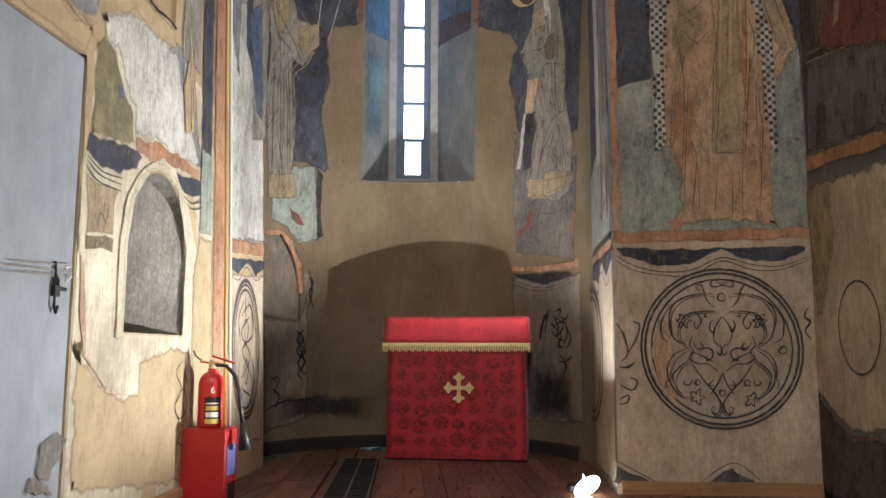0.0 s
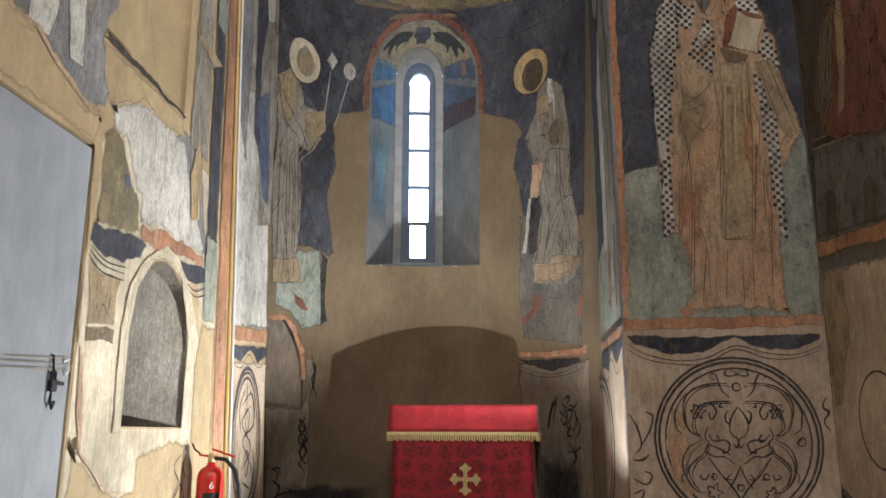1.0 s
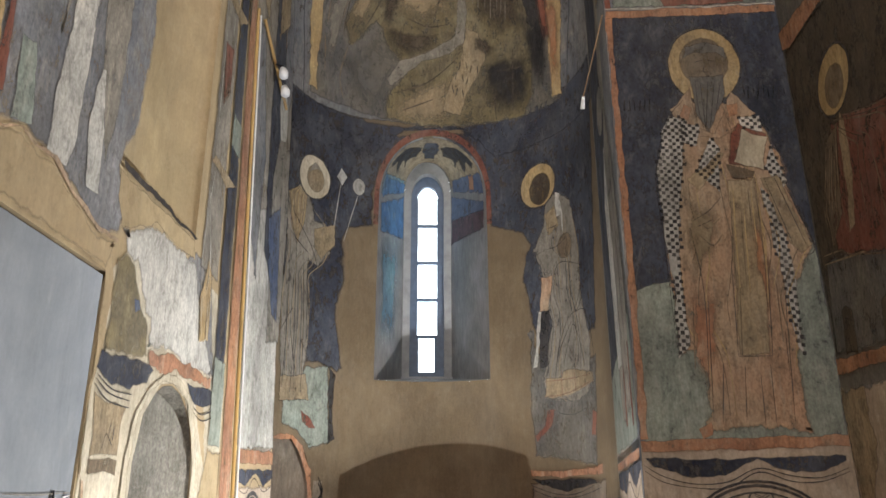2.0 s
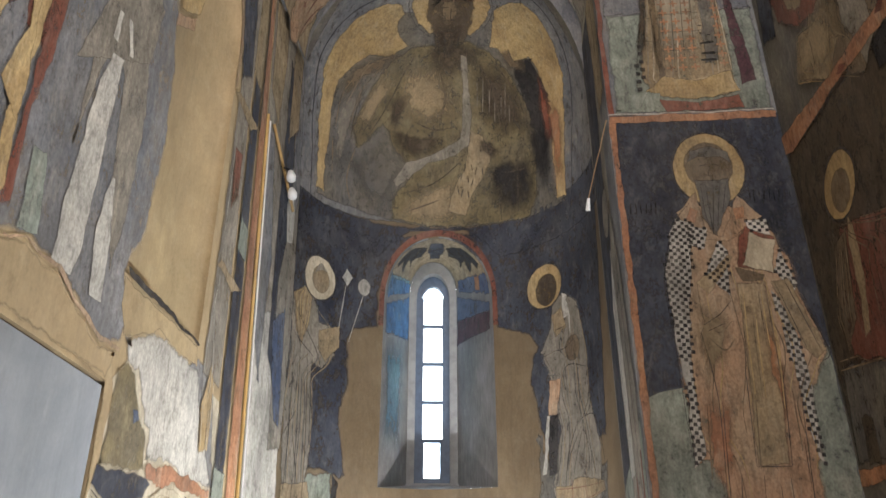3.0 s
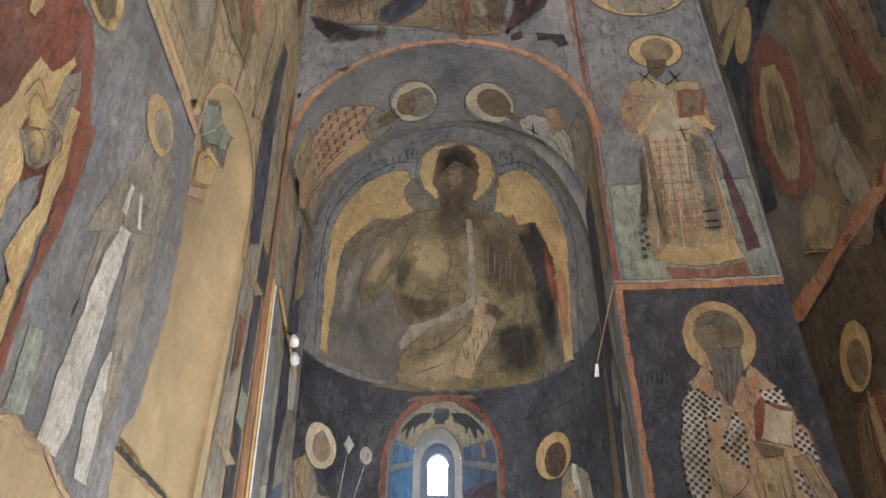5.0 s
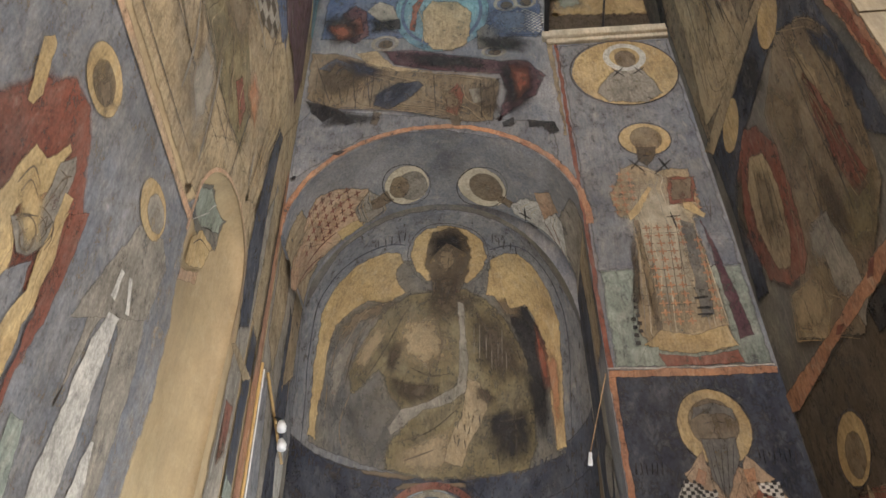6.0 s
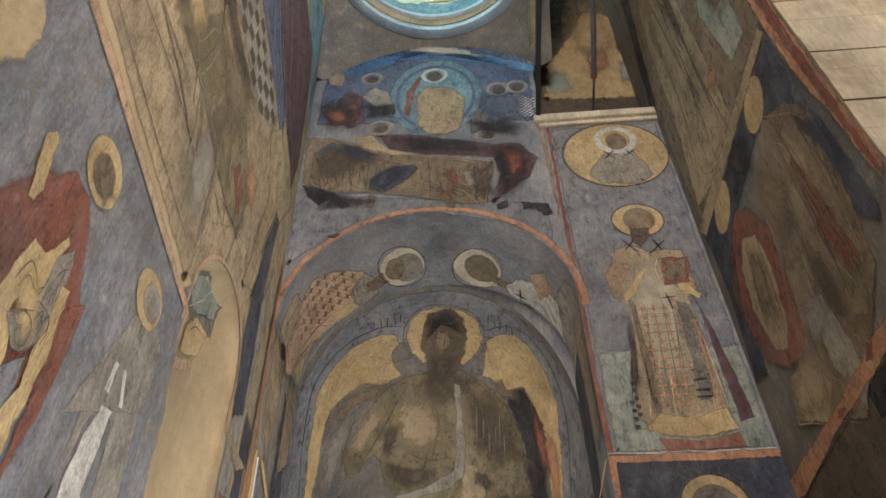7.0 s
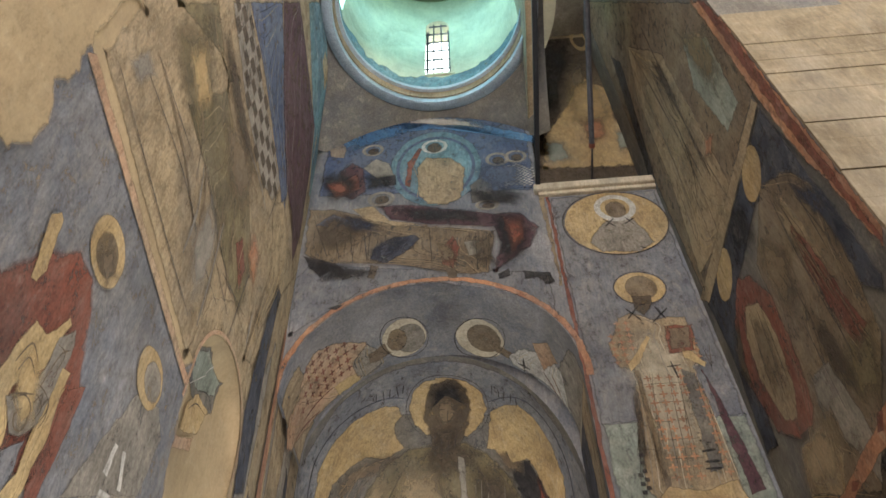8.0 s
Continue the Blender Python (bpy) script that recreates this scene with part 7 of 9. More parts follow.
f = mural("fresco_apostle", "standing haloed figure with a dark sword blade", "A")
paint(f, "field", "deep", "A", [(-4.6, 4.72), (25.6, 4.66), (62.1, 4.55), (83.1, 4.38), (72.8, 2.48), (39.6, 2.46), (36.1, 2.72), (35.1, 2.92), (32.8, 3.09), (34.5, 3.34), (37.2, 3.41), (33.4, 3.53), (19.7, 3.66), (18.8, 4.05), (15.3, 4.32), (5.7, 4.53)], 1)
paint(f, "ground", "smoke", "A", [(36.0, 2.67), (42.0, 2.35), (71.9, 2.31), (67.6, 1.48), (35.6, 1.61), (33.9, 2.09)], 1)
shape = [(45.9, 3.84), (54.3, 3.80), (60.6, 3.67), (64.3, 3.24), (64.2, 2.81), (68.9, 2.42), (66.3, 2.03), (57.0, 1.97), (40.7, 2.06), (40.5, 2.26), (45.7, 2.68), (41.8, 2.94), (40.9, 3.20), (38.2, 3.35), (43.5, 3.55)]
paint(f, "robe", "grey", "A", shape, 2)
folds(f, "A", shape, 6, "line", "tan", 3)
paint(f, "sleeve", "grey", "A", [(40.3, 3.30), (47.2, 3.34), (52.7, 3.22), (46.6, 3.08), (43.6, 3.14)], 3)
paint(f, "forearm", "robe", "A", [(42.1, 3.09), (48.4, 3.08), (45.4, 2.78), (40.7, 2.79)], 3)
oval(f, "hand", "brown", "A", 55.67, 3.29, 4.580, 0.118, 4)
paint(f, "shoulder", "tan", "A", [(44.9, 3.65), (50.8, 3.70), (53.1, 3.48), (46.2, 3.44)], 3)
paint(f, "hem", "tan", "A", [(41.8, 2.23), (49.8, 2.22), (50.5, 2.26), (56.6, 2.26), (68.6, 2.19), (69.0, 2.10), (57.3, 2.06), (51.1, 2.04), (41.2, 2.06)], 3)
strokes(f, "hem_line", "red", "A", [[(42.0, 2.20), (54.5, 2.18), (68.5, 2.17)], [(41.5, 2.08), (51.2, 2.07), (68.3, 2.12)], [(50.2, 2.27), (50.0, 2.06)], [(56.9, 2.25), (57.3, 2.06)]], 0.006, 4)
oval(f, "halo", "ochre", "A", 42.96, 3.94, 9.174, 0.215, 2)
oval(f, "halo_rim", "line", "A", 42.98, 3.94, 9.465, 0.220, 3, ring=0.05)
oval(f, "head", "umber", "A", 43.80, 3.90, 5.761, 0.160, 4)
paint(f, "blade", "black", "A", [(41.0, 2.77), (46.0, 2.80), (43.9, 2.32), (39.6, 2.31)], 4)
paint(f, "blade_edge", "white", "A", [(40.4, 2.79), (42.1, 2.78), (39.1, 2.33), (37.0, 2.32)], 5)
paint(f, "scroll", "white", "A", [(51.3, 3.81), (53.9, 3.78), (54.0, 3.58), (51.4, 3.57)], 4)
paint(f, "sandal", "red", "A", [(42.6, 1.97), (45.8, 1.97), (44.5, 1.83), (37.1, 1.73), (36.6, 1.78), (41.1, 1.85)], 3)
paint(f, "sandal", "red", "A", [(66.4, 1.90), (69.6, 1.88), (67.9, 1.71), (64.9, 1.72)], 3)
strokes(f, "drapery", "line", "A", [[(57.7, 3.15), (57.5, 2.91), (57.2, 2.67)], [(55.8, 2.68), (50.8, 2.51), (47.1, 2.23)], [(57.1, 2.63), (51.3, 2.47), (49.2, 2.36)], [(57.7, 2.61), (53.7, 2.42), (51.5, 2.29)], [(58.4, 2.61), (62.0, 2.41), (63.6, 2.24)], [(59.1, 2.62), (60.5, 2.38), (58.6, 2.26)], [(63.9, 2.91), (62.0, 2.80), (58.7, 2.70)], [(66.4, 2.89), (62.5, 2.74), (59.4, 2.70)], [(64.7, 2.71), (68.9, 2.49), (70.4, 2.26)], [(57.2, 2.69), (64.7, 2.69), (68.3, 2.55)], [(63.8, 3.07), (52.5, 3.16), (47.8, 3.03)], [(67.0, 3.24), (67.4, 3.04), (66.0, 2.89)], [(60.6, 3.69), (64.6, 3.49), (65.7, 3.33)], [(44.2, 3.33), (50.3, 3.31), (57.2, 3.36)], [(47.0, 3.50), (52.1, 3.50)], [(47.7, 3.01), (46.0, 2.77), (43.8, 2.26)], [(46.1, 2.02), (47.6, 1.94), (55.4, 1.90), (65.5, 1.94)], [(55.1, 2.01), (54.5, 1.90)], [(60.5, 2.01), (60.5, 1.92)], [(62.2, 3.49), (63.8, 3.41)]], 0.009, 5)
strokes(f, "sash", "white", "A", [[(52.8, 3.76), (54.5, 3.62), (54.9, 3.42)]], 0.03, 4)

f = mural("fresco_apse_dado", "grimy lower fresco band of the apse wall", "A")
paint(f, "band", "orange", "A", [(33.9, 1.52), (48.5, 1.49), (71.2, 1.50), (71.0, 1.43), (48.4, 1.44), (34.1, 1.47)], 2)
paint(f, "swag", "black", "A", [(33.9, 1.45), (65.3, 1.41), (66.7, 1.38), (55.9, 1.35), (48.4, 1.33), (38.9, 1.39)], 2)
strokes(f, "swag_outline", "line", "A", [[(33.9, 1.40), (42.8, 1.33), (52.7, 1.31), (64.4, 1.36)], [(33.9, 1.37), (42.8, 1.30), (54.2, 1.29), (69.1, 1.34)]], 0.008, 2)
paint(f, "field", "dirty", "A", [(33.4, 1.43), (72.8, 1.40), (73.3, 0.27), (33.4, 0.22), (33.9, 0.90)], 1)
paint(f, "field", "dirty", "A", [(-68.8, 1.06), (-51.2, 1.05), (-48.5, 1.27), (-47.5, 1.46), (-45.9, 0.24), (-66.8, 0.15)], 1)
strokes(f, "graffiti", "black", "A", [[(51.1, 1.13), (48.7, 1.01), (47.5, 0.89)], [(49.6, 1.10), (46.9, 0.90)], [(54.6, 1.08), (57.1, 0.99), (55.4, 0.92), (53.3, 0.97)], [(55.5, 1.01), (60.4, 1.03), (62.4, 0.94), (60.2, 0.86)], [(57.8, 1.07), (61.5, 1.05), (63.3, 1.10)], [(55.3, 1.11), (58.5, 1.13), (57.2, 1.07)], [(62.4, 0.98), (64.5, 0.90), (62.2, 0.83)], [(58.9, 0.91), (56.9, 0.85), (59.5, 0.83)], [(51.7, 1.12), (49.8, 0.95)], [(60.7, 0.72), (65.0, 0.76)], [(57.7, 0.96), (58.9, 0.90)], [(60.1, 0.77), (61.7, 0.68), (59.3, 0.64)], [(56.8, 0.72), (61.8, 0.72)]], 0.024, 3)
strokes(f, "graffiti", "black", "A", [[(-47.5, 1.46), (-45.7, 1.36), (-47.0, 1.27), (-44.9, 1.15)], [(-52.1, 0.96), (-49.0, 0.90), (-51.8, 0.80), (-48.3, 0.71), (-51.1, 0.62), (-49.0, 0.57)], [(-49.1, 0.97), (-52.0, 0.89), (-48.4, 0.80), (-51.2, 0.70), (-48.1, 0.61)], [(-63.6, 0.58), (-60.3, 0.59), (-59.2, 0.54)], [(-62.9, 0.50), (-59.5, 0.45), (-61.0, 0.36)]], 0.026, 3)
paint(f, "niche_rim", "orange", "A", [(-69.7, 1.73), (-65.4, 1.77), (-59.7, 1.76), (-54.2, 1.68), (-50.8, 1.50), (-49.5, 1.27), (-51.5, 1.26), (-52.8, 1.47), (-56.2, 1.63), (-60.7, 1.72), (-69.6, 1.71)], 1)
# Black washes carry the foot's soft shade up into the paint.
wash(f, "soot", "black", "A", [(-63.4, 0.46), (-43.2, 0.49), (-16.5, 0.43), (-16.5, 0.22), (-42.9, 0.25), (-63.1, 0.24)], 2)
wash(f, "soot", "black", "A", [(39.5, 0.71), (66.6, 0.68), (67.6, 0.22), (39.1, 0.24)], 3)
strokes(f, "graffiti", "black", "A", [[(52.3, 1.13), (48.4, 1.01), (47.2, 0.91)], [(55.3, 1.07), (60.1, 1.00), (56.7, 0.91), (60.9, 0.88)], [(53.1, 1.02), (57.4, 0.96)], [(58.0, 0.78), (61.2, 0.68), (58.7, 0.60)], [(-47.6, 1.42), (-45.8, 1.32), (-47.1, 1.16)], [(-49.6, 0.97), (-51.2, 0.86), (-48.6, 0.72), (-50.5, 0.59)], [(-52.1, 0.95), (-48.7, 0.85), (-51.1, 0.70), (-48.0, 0.61)], [(-64.2, 0.59), (-60.7, 0.55), (-62.3, 0.46)], [(-66.1, 0.34), (-57.9, 0.40), (-47.8, 0.41), (-38.5, 0.44)]], 0.02, 4)
oval_band(f, "window_band", "red", "A", WIN, 2.2, 0.07, 3)

f = mural("fresco_north_upper", "worn blue fresco with tall robed figures", "L")
paint(f, "field", "blue", "L", [(0.40, 2.20), (2.46, 2.23), (2.59, 2.29), (2.69, 2.27), (2.81, 2.28), (2.92, 2.22), (3.06, 2.18), (3.18, 2.13), (3.35, 2.17), (3.39, 2.31), (3.29, 2.48), (3.40, 2.75), (3.44, 3.23), (3.39, 3.64), (3.29, 4.08), (3.27, 4.50), (3.14, 4.30), (2.30, 4.44), (0.40, 4.80)], 0)
paint(f, "garment", "white", "L", [(2.74, 2.28), (2.74, 2.59), (2.78, 3.11), (2.83, 3.28), (2.92, 3.33), (2.92, 2.82), (2.92, 2.40), (2.89, 2.28)], 2, soft=0.01)
paint(f, "garment", "white", "L", [(3.03, 2.25), (2.98, 2.53), (3.01, 2.79), (3.05, 2.80), (3.10, 2.54), (3.14, 2.27)], 2, soft=0.01)
paint(f, "garment", "green", "L", [(2.52, 2.28), (2.50, 2.60), (2.59, 2.62), (2.64, 2.32)], 2, soft=0.01)
paint(f, "garment", "grey", "L", [(2.71, 2.74), (2.70, 3.20), (2.74, 3.58), (2.90, 3.70), (3.11, 3.58), (3.19, 3.22), (3.20, 2.70), (3.15, 2.41), (3.03, 2.76), (2.94, 3.28), (2.82, 3.28), (2.77, 3.11)], 1, soft=0.01)
paint(f, "mark", "white", "L", [(2.88, 3.52), (2.91, 3.54), (2.98, 3.38), (2.95, 3.36)], 3, soft=0.006)
paint(f, "mark", "white", "L", [(2.80, 3.34), (2.80, 3.50), (2.84, 3.51), (2.84, 3.35)], 3, soft=0.006)
paint(f, "garment", "red", "L", [(1.00, 3.60), (1.77, 3.39), (1.85, 3.59), (2.04, 3.86), (2.21, 3.87), (2.30, 3.73), (2.44, 3.46), (2.46, 3.20), (2.42, 2.94), (1.50, 2.90), (0.90, 3.00)], 2)
paint(f, "stripe", "red", "L", [(2.35, 3.38), (2.47, 3.50), (2.48, 3.17), (2.46, 2.94), (2.44, 2.72), (2.45, 2.49), (2.46, 2.35), (2.39, 2.29), (2.40, 2.39), (2.40, 2.63), (2.39, 2.89), (2.38, 3.17)], 3)
paint(f, "stripe", "ochre", "L", [(2.26, 3.28), (2.35, 3.38), (2.38, 3.12), (2.37, 2.76), (2.39, 2.52), (2.41, 2.37), (2.38, 2.30), (2.31, 2.45), (2.32, 2.70), (2.29, 3.04)], 4)
paint(f, "stripe", "ochre", "L", [(2.00, 3.00), (2.12, 3.13), (2.18, 3.01), (2.20, 2.87), (2.16, 2.67)], 3)
paint(f, "lining", "ochre", "L", [(1.95, 3.02), (1.99, 3.15), (2.02, 3.42), (2.11, 3.43), (2.18, 3.60), (2.22, 3.58), (2.19, 3.32), (2.10, 3.14), (2.11, 3.07), (2.16, 3.01), (2.17, 2.93), (2.17, 2.74)], 4)
paint(f, "lining", "grey", "L", [(2.07, 3.09), (2.18, 3.24), (2.17, 3.48), (2.24, 3.59), (2.29, 3.54), (2.31, 3.17), (2.24, 3.04), (2.18, 3.01)], 5)
paint(f, "lining", "blue", "L", [(2.17, 2.74), (2.17, 2.93), (2.24, 3.03), (2.28, 3.07), (2.30, 2.92), (2.28, 2.79), (2.28, 2.60)], 3)
paint(f, "stripe", "ochre", "L", [(2.27, 3.41), (2.33, 3.44), (2.33, 3.11), (2.37, 2.77), (2.37, 2.60), (2.24, 2.70), (2.30, 2.96)], 5)
paint(f, "arm", "ochre", "L", [(1.90, 3.48), (1.81, 3.76), (1.85, 3.84), (1.89, 3.83), (1.95, 3.58), (1.94, 3.50)], 4)
strokes(f, "swirl", "brown", "L", [[(2.11, 3.10), (2.16, 3.17), (2.22, 3.16), (2.23, 3.08), (2.19, 3.05), (2.16, 3.08), (2.18, 3.13)], [(2.09, 3.10), (2.12, 3.14), (2.20, 3.21)], [(2.22, 3.19), (2.24, 3.25), (2.26, 3.20), (2.28, 3.26), (2.31, 3.20), (2.30, 3.14)], [(2.19, 3.45), (2.25, 3.46), (2.25, 3.37)], [(2.07, 3.20), (2.09, 3.28), (2.16, 3.26)]], 0.01, 6)
strokes(f, "swirl", "brown", "L", [[(2.20, 3.10), (2.12, 3.13), (2.19, 3.25), (2.30, 3.25), (2.28, 3.12)], [(2.23, 3.13), (2.17, 3.15), (2.21, 3.22), (2.27, 3.21), (2.26, 3.14)], [(2.04, 3.21), (2.07, 3.33), (2.14, 3.31)], [(2.21, 3.24), (2.23, 3.43), (2.27, 3.50)]], 0.01, 5)
oval(f, "halo", "ochre", "L", 2.20, 4.04, 0.159, 0.182, 3)
oval(f, "head", "brown", "L", 2.20, 4.02, 0.102, 0.116, 4)
oval(f, "halo", "ochre", "L", 2.88, 3.95, 0.155, 0.160, 3)
oval(f, "head", "grey", "L", 2.91, 3.95, 0.102, 0.107, 4)
paint(f, "garment", "grey", "L", [(2.73, 3.51), (2.83, 3.80), (3.06, 3.93), (3.18, 3.83), (3.14, 3.47), (2.59, 3.07), (2.66, 3.30)], 1, soft=0.01)
paint(f, "band", "robe", "L", [(1.49, 4.49), (1.53, 4.58), (2.40, 4.43), (3.24, 4.29), (3.22, 4.22), (2.38, 4.36)], 3)
strokes(f, "band_edge", "tan", "L", [[(1.53, 4.58), (2.40, 4.43), (3.24, 4.29)], [(1.49, 4.49), (2.38, 4.36), (3.22, 4.22)]], 0.008, 4)
paint(f, "bare_plaster", "plaster", "L", [(0.40, 3.40), (1.48, 3.67), (1.56, 3.84), (1.57, 4.00), (1.48, 4.17), (1.53, 4.38), (1.47, 4.63), (1.49, 5.15), (1.65, 5.30), (0.40, 5.30)], 4, rough=0.02)

wash(f, "lining", "ochre", "L", [(2.03, 3.17), (2.05, 3.37), (2.22, 3.32), (2.30, 3.12), (2.20, 3.03)], 5)
wash(f, "face", "brown", "L", [(2.10, 4.00), (2.21, 4.11), (2.36, 4.02), (2.31, 3.88), (2.16, 3.91)], 5)

f = mural("fresco_north_high", "tall tan and violet fresco folds high on the wall", "L")
paint(f, "field", "tan", "L", [(1.55, 4.75), (1.52, 4.66), (3.17, 4.36), (3.28, 4.81), (3.80, 4.99), (4.03, 5.11), (4.45, 6.45), (5.31, 7.95), (5.05, 10.93), (3.84, 10.57), (3.60, 10.20), (1.40, 10.20)], 0)
rise = [(3.71 + 0.47 * math.cos(math.pi * k / 12), TALL[3] + 0.54 * math.sin(math.pi * k / 12)) for k in range(13)]
paint(f, "niche_surround", "tan", "L", [(4.30, TALL[3])] + rise + [(3.18, TALL[3]), (3.10, 4.30), (3.20, 4.95), (3.50, 5.25), (3.90, 5.25), (4.25, 5.05)], 0)
oval_band(f, "niche_edge", "robe", "L", TALL, 0.025, 0.03, 2)
shape = [(2.60, 6.60), (1.70, 5.73), (2.00, 6.56), (2.64, 6.19), (3.20, 6.15), (3.63, 5.72), (3.62, 5.22), (3.08, 5.24), (2.61, 5.41), (2.20, 5.46)]
paint(f, "column", "olive", "L", shape, 1)
folds(f, "L", shape, 7, "umber", "tan", 2)
shape = [(2.11, 6.87), (2.27, 7.33), (3.02, 7.12), (3.71, 6.95), (3.64, 6.58), (3.34, 6.44), (2.74, 6.55)]
paint(f, "mantle", "grey", "L", shape, 2)
folds(f, "L", shape, 5, "line", "tan", 3)
checks(f, "mantle_net", "umber", "L", [(2.11, 6.87), (2.27, 7.33), (3.02, 7.12), (3.71, 6.95), (3.64, 6.58), (3.34, 6.44), (2.74, 6.55)], 0.12, 3)
shape = [(2.69, 8.50), (2.96, 9.27), (3.59, 9.03), (4.50, 8.53), (4.73, 7.65), (4.56, 6.98), (3.81, 7.11), (3.29, 7.66)]
paint(f, "robe", "plum", "L", shape, 1)
folds(f, "L", shape, 6, "black", "grey", 2)
shape = [(2.27, 7.33), (2.69, 8.50), (3.34, 7.77), (3.87, 7.20), (3.96, 6.74), (3.56, 6.98), (2.80, 7.28)]
paint(f, "robe", "indigo", "L", shape, 1)
folds(f, "L", shape, 6, "deep", "grey", 2)
# Turquoise strip stands in for bluish light falling along the corner.
paint(f, "edge", "turquoise", "L", [(3.13, 9.72), (3.58, 11.01), (5.19, 11.19), (5.28, 9.47), (5.35, 8.41), (3.97, 8.78)], 2)
shape = [(3.64, 6.58), (3.82, 6.94), (4.36, 6.65), (4.07, 5.74), (4.00, 5.14), (3.84, 5.04), (3.88, 5.63), (3.92, 6.15)]
paint(f, "panel", "tan", "L", shape, 3)
folds(f, "L", shape, 4, "brown", "ochre", 4)
paint(f, "dark_strip", "deep", "L", [(4.07, 4.85), (4.07, 5.74), (4.15, 6.23), (4.36, 6.34), (4.37, 5.57), (4.52, 4.48), (4.26, 4.29)], 3)
paint(f, "fold", "red", "L", [(3.27, 5.55), (3.34, 5.72), (3.52, 5.58), (3.52, 5.34)], 2)
strokes(f, "drapery", "line", "L", [[(2.46, 5.16), (2.80, 4.98), (3.28, 4.94)], [(2.52, 5.51), (2.96, 5.31), (3.49, 5.19)], [(3.21, 5.18), (3.70, 5.31)], [(2.94, 5.17), (3.46, 5.05)], [(1.74, 5.05), (2.42, 5.08), (3.02, 4.94)], [(1.84, 5.26), (2.47, 5.29)], [(1.67, 4.76), (2.41, 4.63), (3.01, 4.54)], [(3.55, 4.94), (3.59, 5.66)], [(3.65, 6.29), (3.70, 6.94)], [(3.41, 7.67), (4.18, 7.22)]], 0.014, 3)
paint(f, "field", "tan", "L", [(4.16, 4.6), (4.83, 4.6), (4.97, 6.5), (4.96, 10.2), (3.4, 10.2), (3.4, 5.3), (4.0, 5.0)], 0)

wash(f, "fold", "olive", "L", [(1.70, 5.56), (1.98, 6.35), (2.44, 6.08), (2.60, 5.62), (2.36, 5.31), (2.00, 5.35)], 4)
wash(f, "fold", "brown", "L", [(2.44, 6.08), (2.88, 6.37), (3.37, 6.31), (3.33, 5.75), (2.85, 5.69)], 4)
wash(f, "fold", "grey", "L", [(2.71, 4.86), (2.73, 5.50), (3.05, 5.35), (3.10, 4.75), (3.02, 4.47)], 4)
wash(f, "fold", "ochre", "L", [(1.94, 5.69), (2.08, 6.11), (2.45, 5.84), (2.35, 5.51)], 5)
wash(f, "fold", "grey", "L", [(1.66, 4.84), (1.75, 5.20), (1.91, 5.16), (1.83, 4.85)], 4)
wash(f, "fold", "umber", "L", [(2.02, 6.47), (2.09, 6.67), (2.74, 6.51), (3.41, 6.38), (3.29, 6.18), (2.70, 6.18)], 5)
wash(f, "fold", "orange", "L", [(3.41, 5.67), (3.43, 6.04), (3.70, 5.98), (3.75, 5.53)], 4)
strokes(f, "drapery", "brown", "L", [[(2.08, 5.69), (2.40, 5.60), (2.57, 5.23)], [(2.58, 5.50), (2.75, 5.20), (2.83, 4.76)], [(2.93, 5.62), (3.06, 5.19), (3.15, 4.71)], [(1.90, 5.27), (2.36, 5.18), (2.64, 5.05)], [(2.98, 5.91), (3.18, 5.54), (3.36, 5.06)]], 0.03, 4)
strokes(f, "drapery", "grey", "L", [[(2.58, 5.43), (2.70, 5.12), (2.73, 4.73)], [(3.03, 5.44), (3.08, 5.10), (3.13, 4.59)], [(3.81, 5.47), (3.84, 5.17)], [(2.76, 6.30), (3.28, 6.40), (3.55, 6.36)]], 0.03, 4)

f = mural("fresco_north_strip", "painted pilaster strip with orange and dark bands", "L")
paint(f, "band", "grey", "L", [(4.26, 2.35), (4.58, 2.35), (4.56, 6.0), (4.26, 5.2)], 1)
paint(f, "band", "deep", "L", [(4.60, 1.62), (4.80, 1.62), (4.80, 4.6), (4.58, 4.6)], 2)
paint(f, "band", "green", "L", [(4.60, 1.45), (4.80, 1.45), (4.80, 1.95), (4.60, 1.95)], 3)
paint(f, "band", "green", "L", [(4.60, 3.25), (4.80, 3.25), (4.80, 3.5), (4.60, 3.5)], 3)
paint(f, "band", "orange", "L", [(4.83, 0.12), (5.02, 0.12), (5.02, 6.5), (4.83, 6.5)], 2)
paint(f, "band", "umber", "L", [(4.80, 4.3), (4.86, 4.3), (4.86, 6.3), (4.80, 6.3)], 3)
paint(f, "bare_plaster", "plaster", "L", [(4.52, 0.1), (4.83, 0.1), (4.83, 1.45), (4.60, 1.45), (4.52, 1.2)], 1)
paint(f, "panel_line", "tan", "L", [(4.16, 4.11), (4.26, 4.20), (4.80, 4.29), (4.61, 4.13)], 4)
paint(f, "panel_line", "tan", "L", [(4.25, 3.00), (4.32, 3.05), (4.78, 3.05), (4.56, 2.95)], 4)
strokes(f, "panel_line", "white", "L", [[(4.32, 3.95), (4.32, 3.24)], [(4.46, 4.14), (4.45, 3.91)], [(4.34, 2.96), (4.28, 2.41), (4.40, 1.97)], [(4.30, 2.80), (4.43, 2.34)]], 0.01, 3)
shape = [(4.31, 3.82), (4.49, 3.88), (4.49, 3.56), (4.37, 3.41)]
paint(f, "panel", "red", "L", shape, 3)
folds(f, "L", shape, 4, "umber", "brown", 4)
shape = [(4.29, 2.18), (4.38, 2.45), (4.46, 2.35), (4.48, 1.99), (4.34, 1.96)]
paint(f, "panel", "ochre", "L", shape, 3)
folds(f, "L", shape, 4, "brown", "cream", 4)

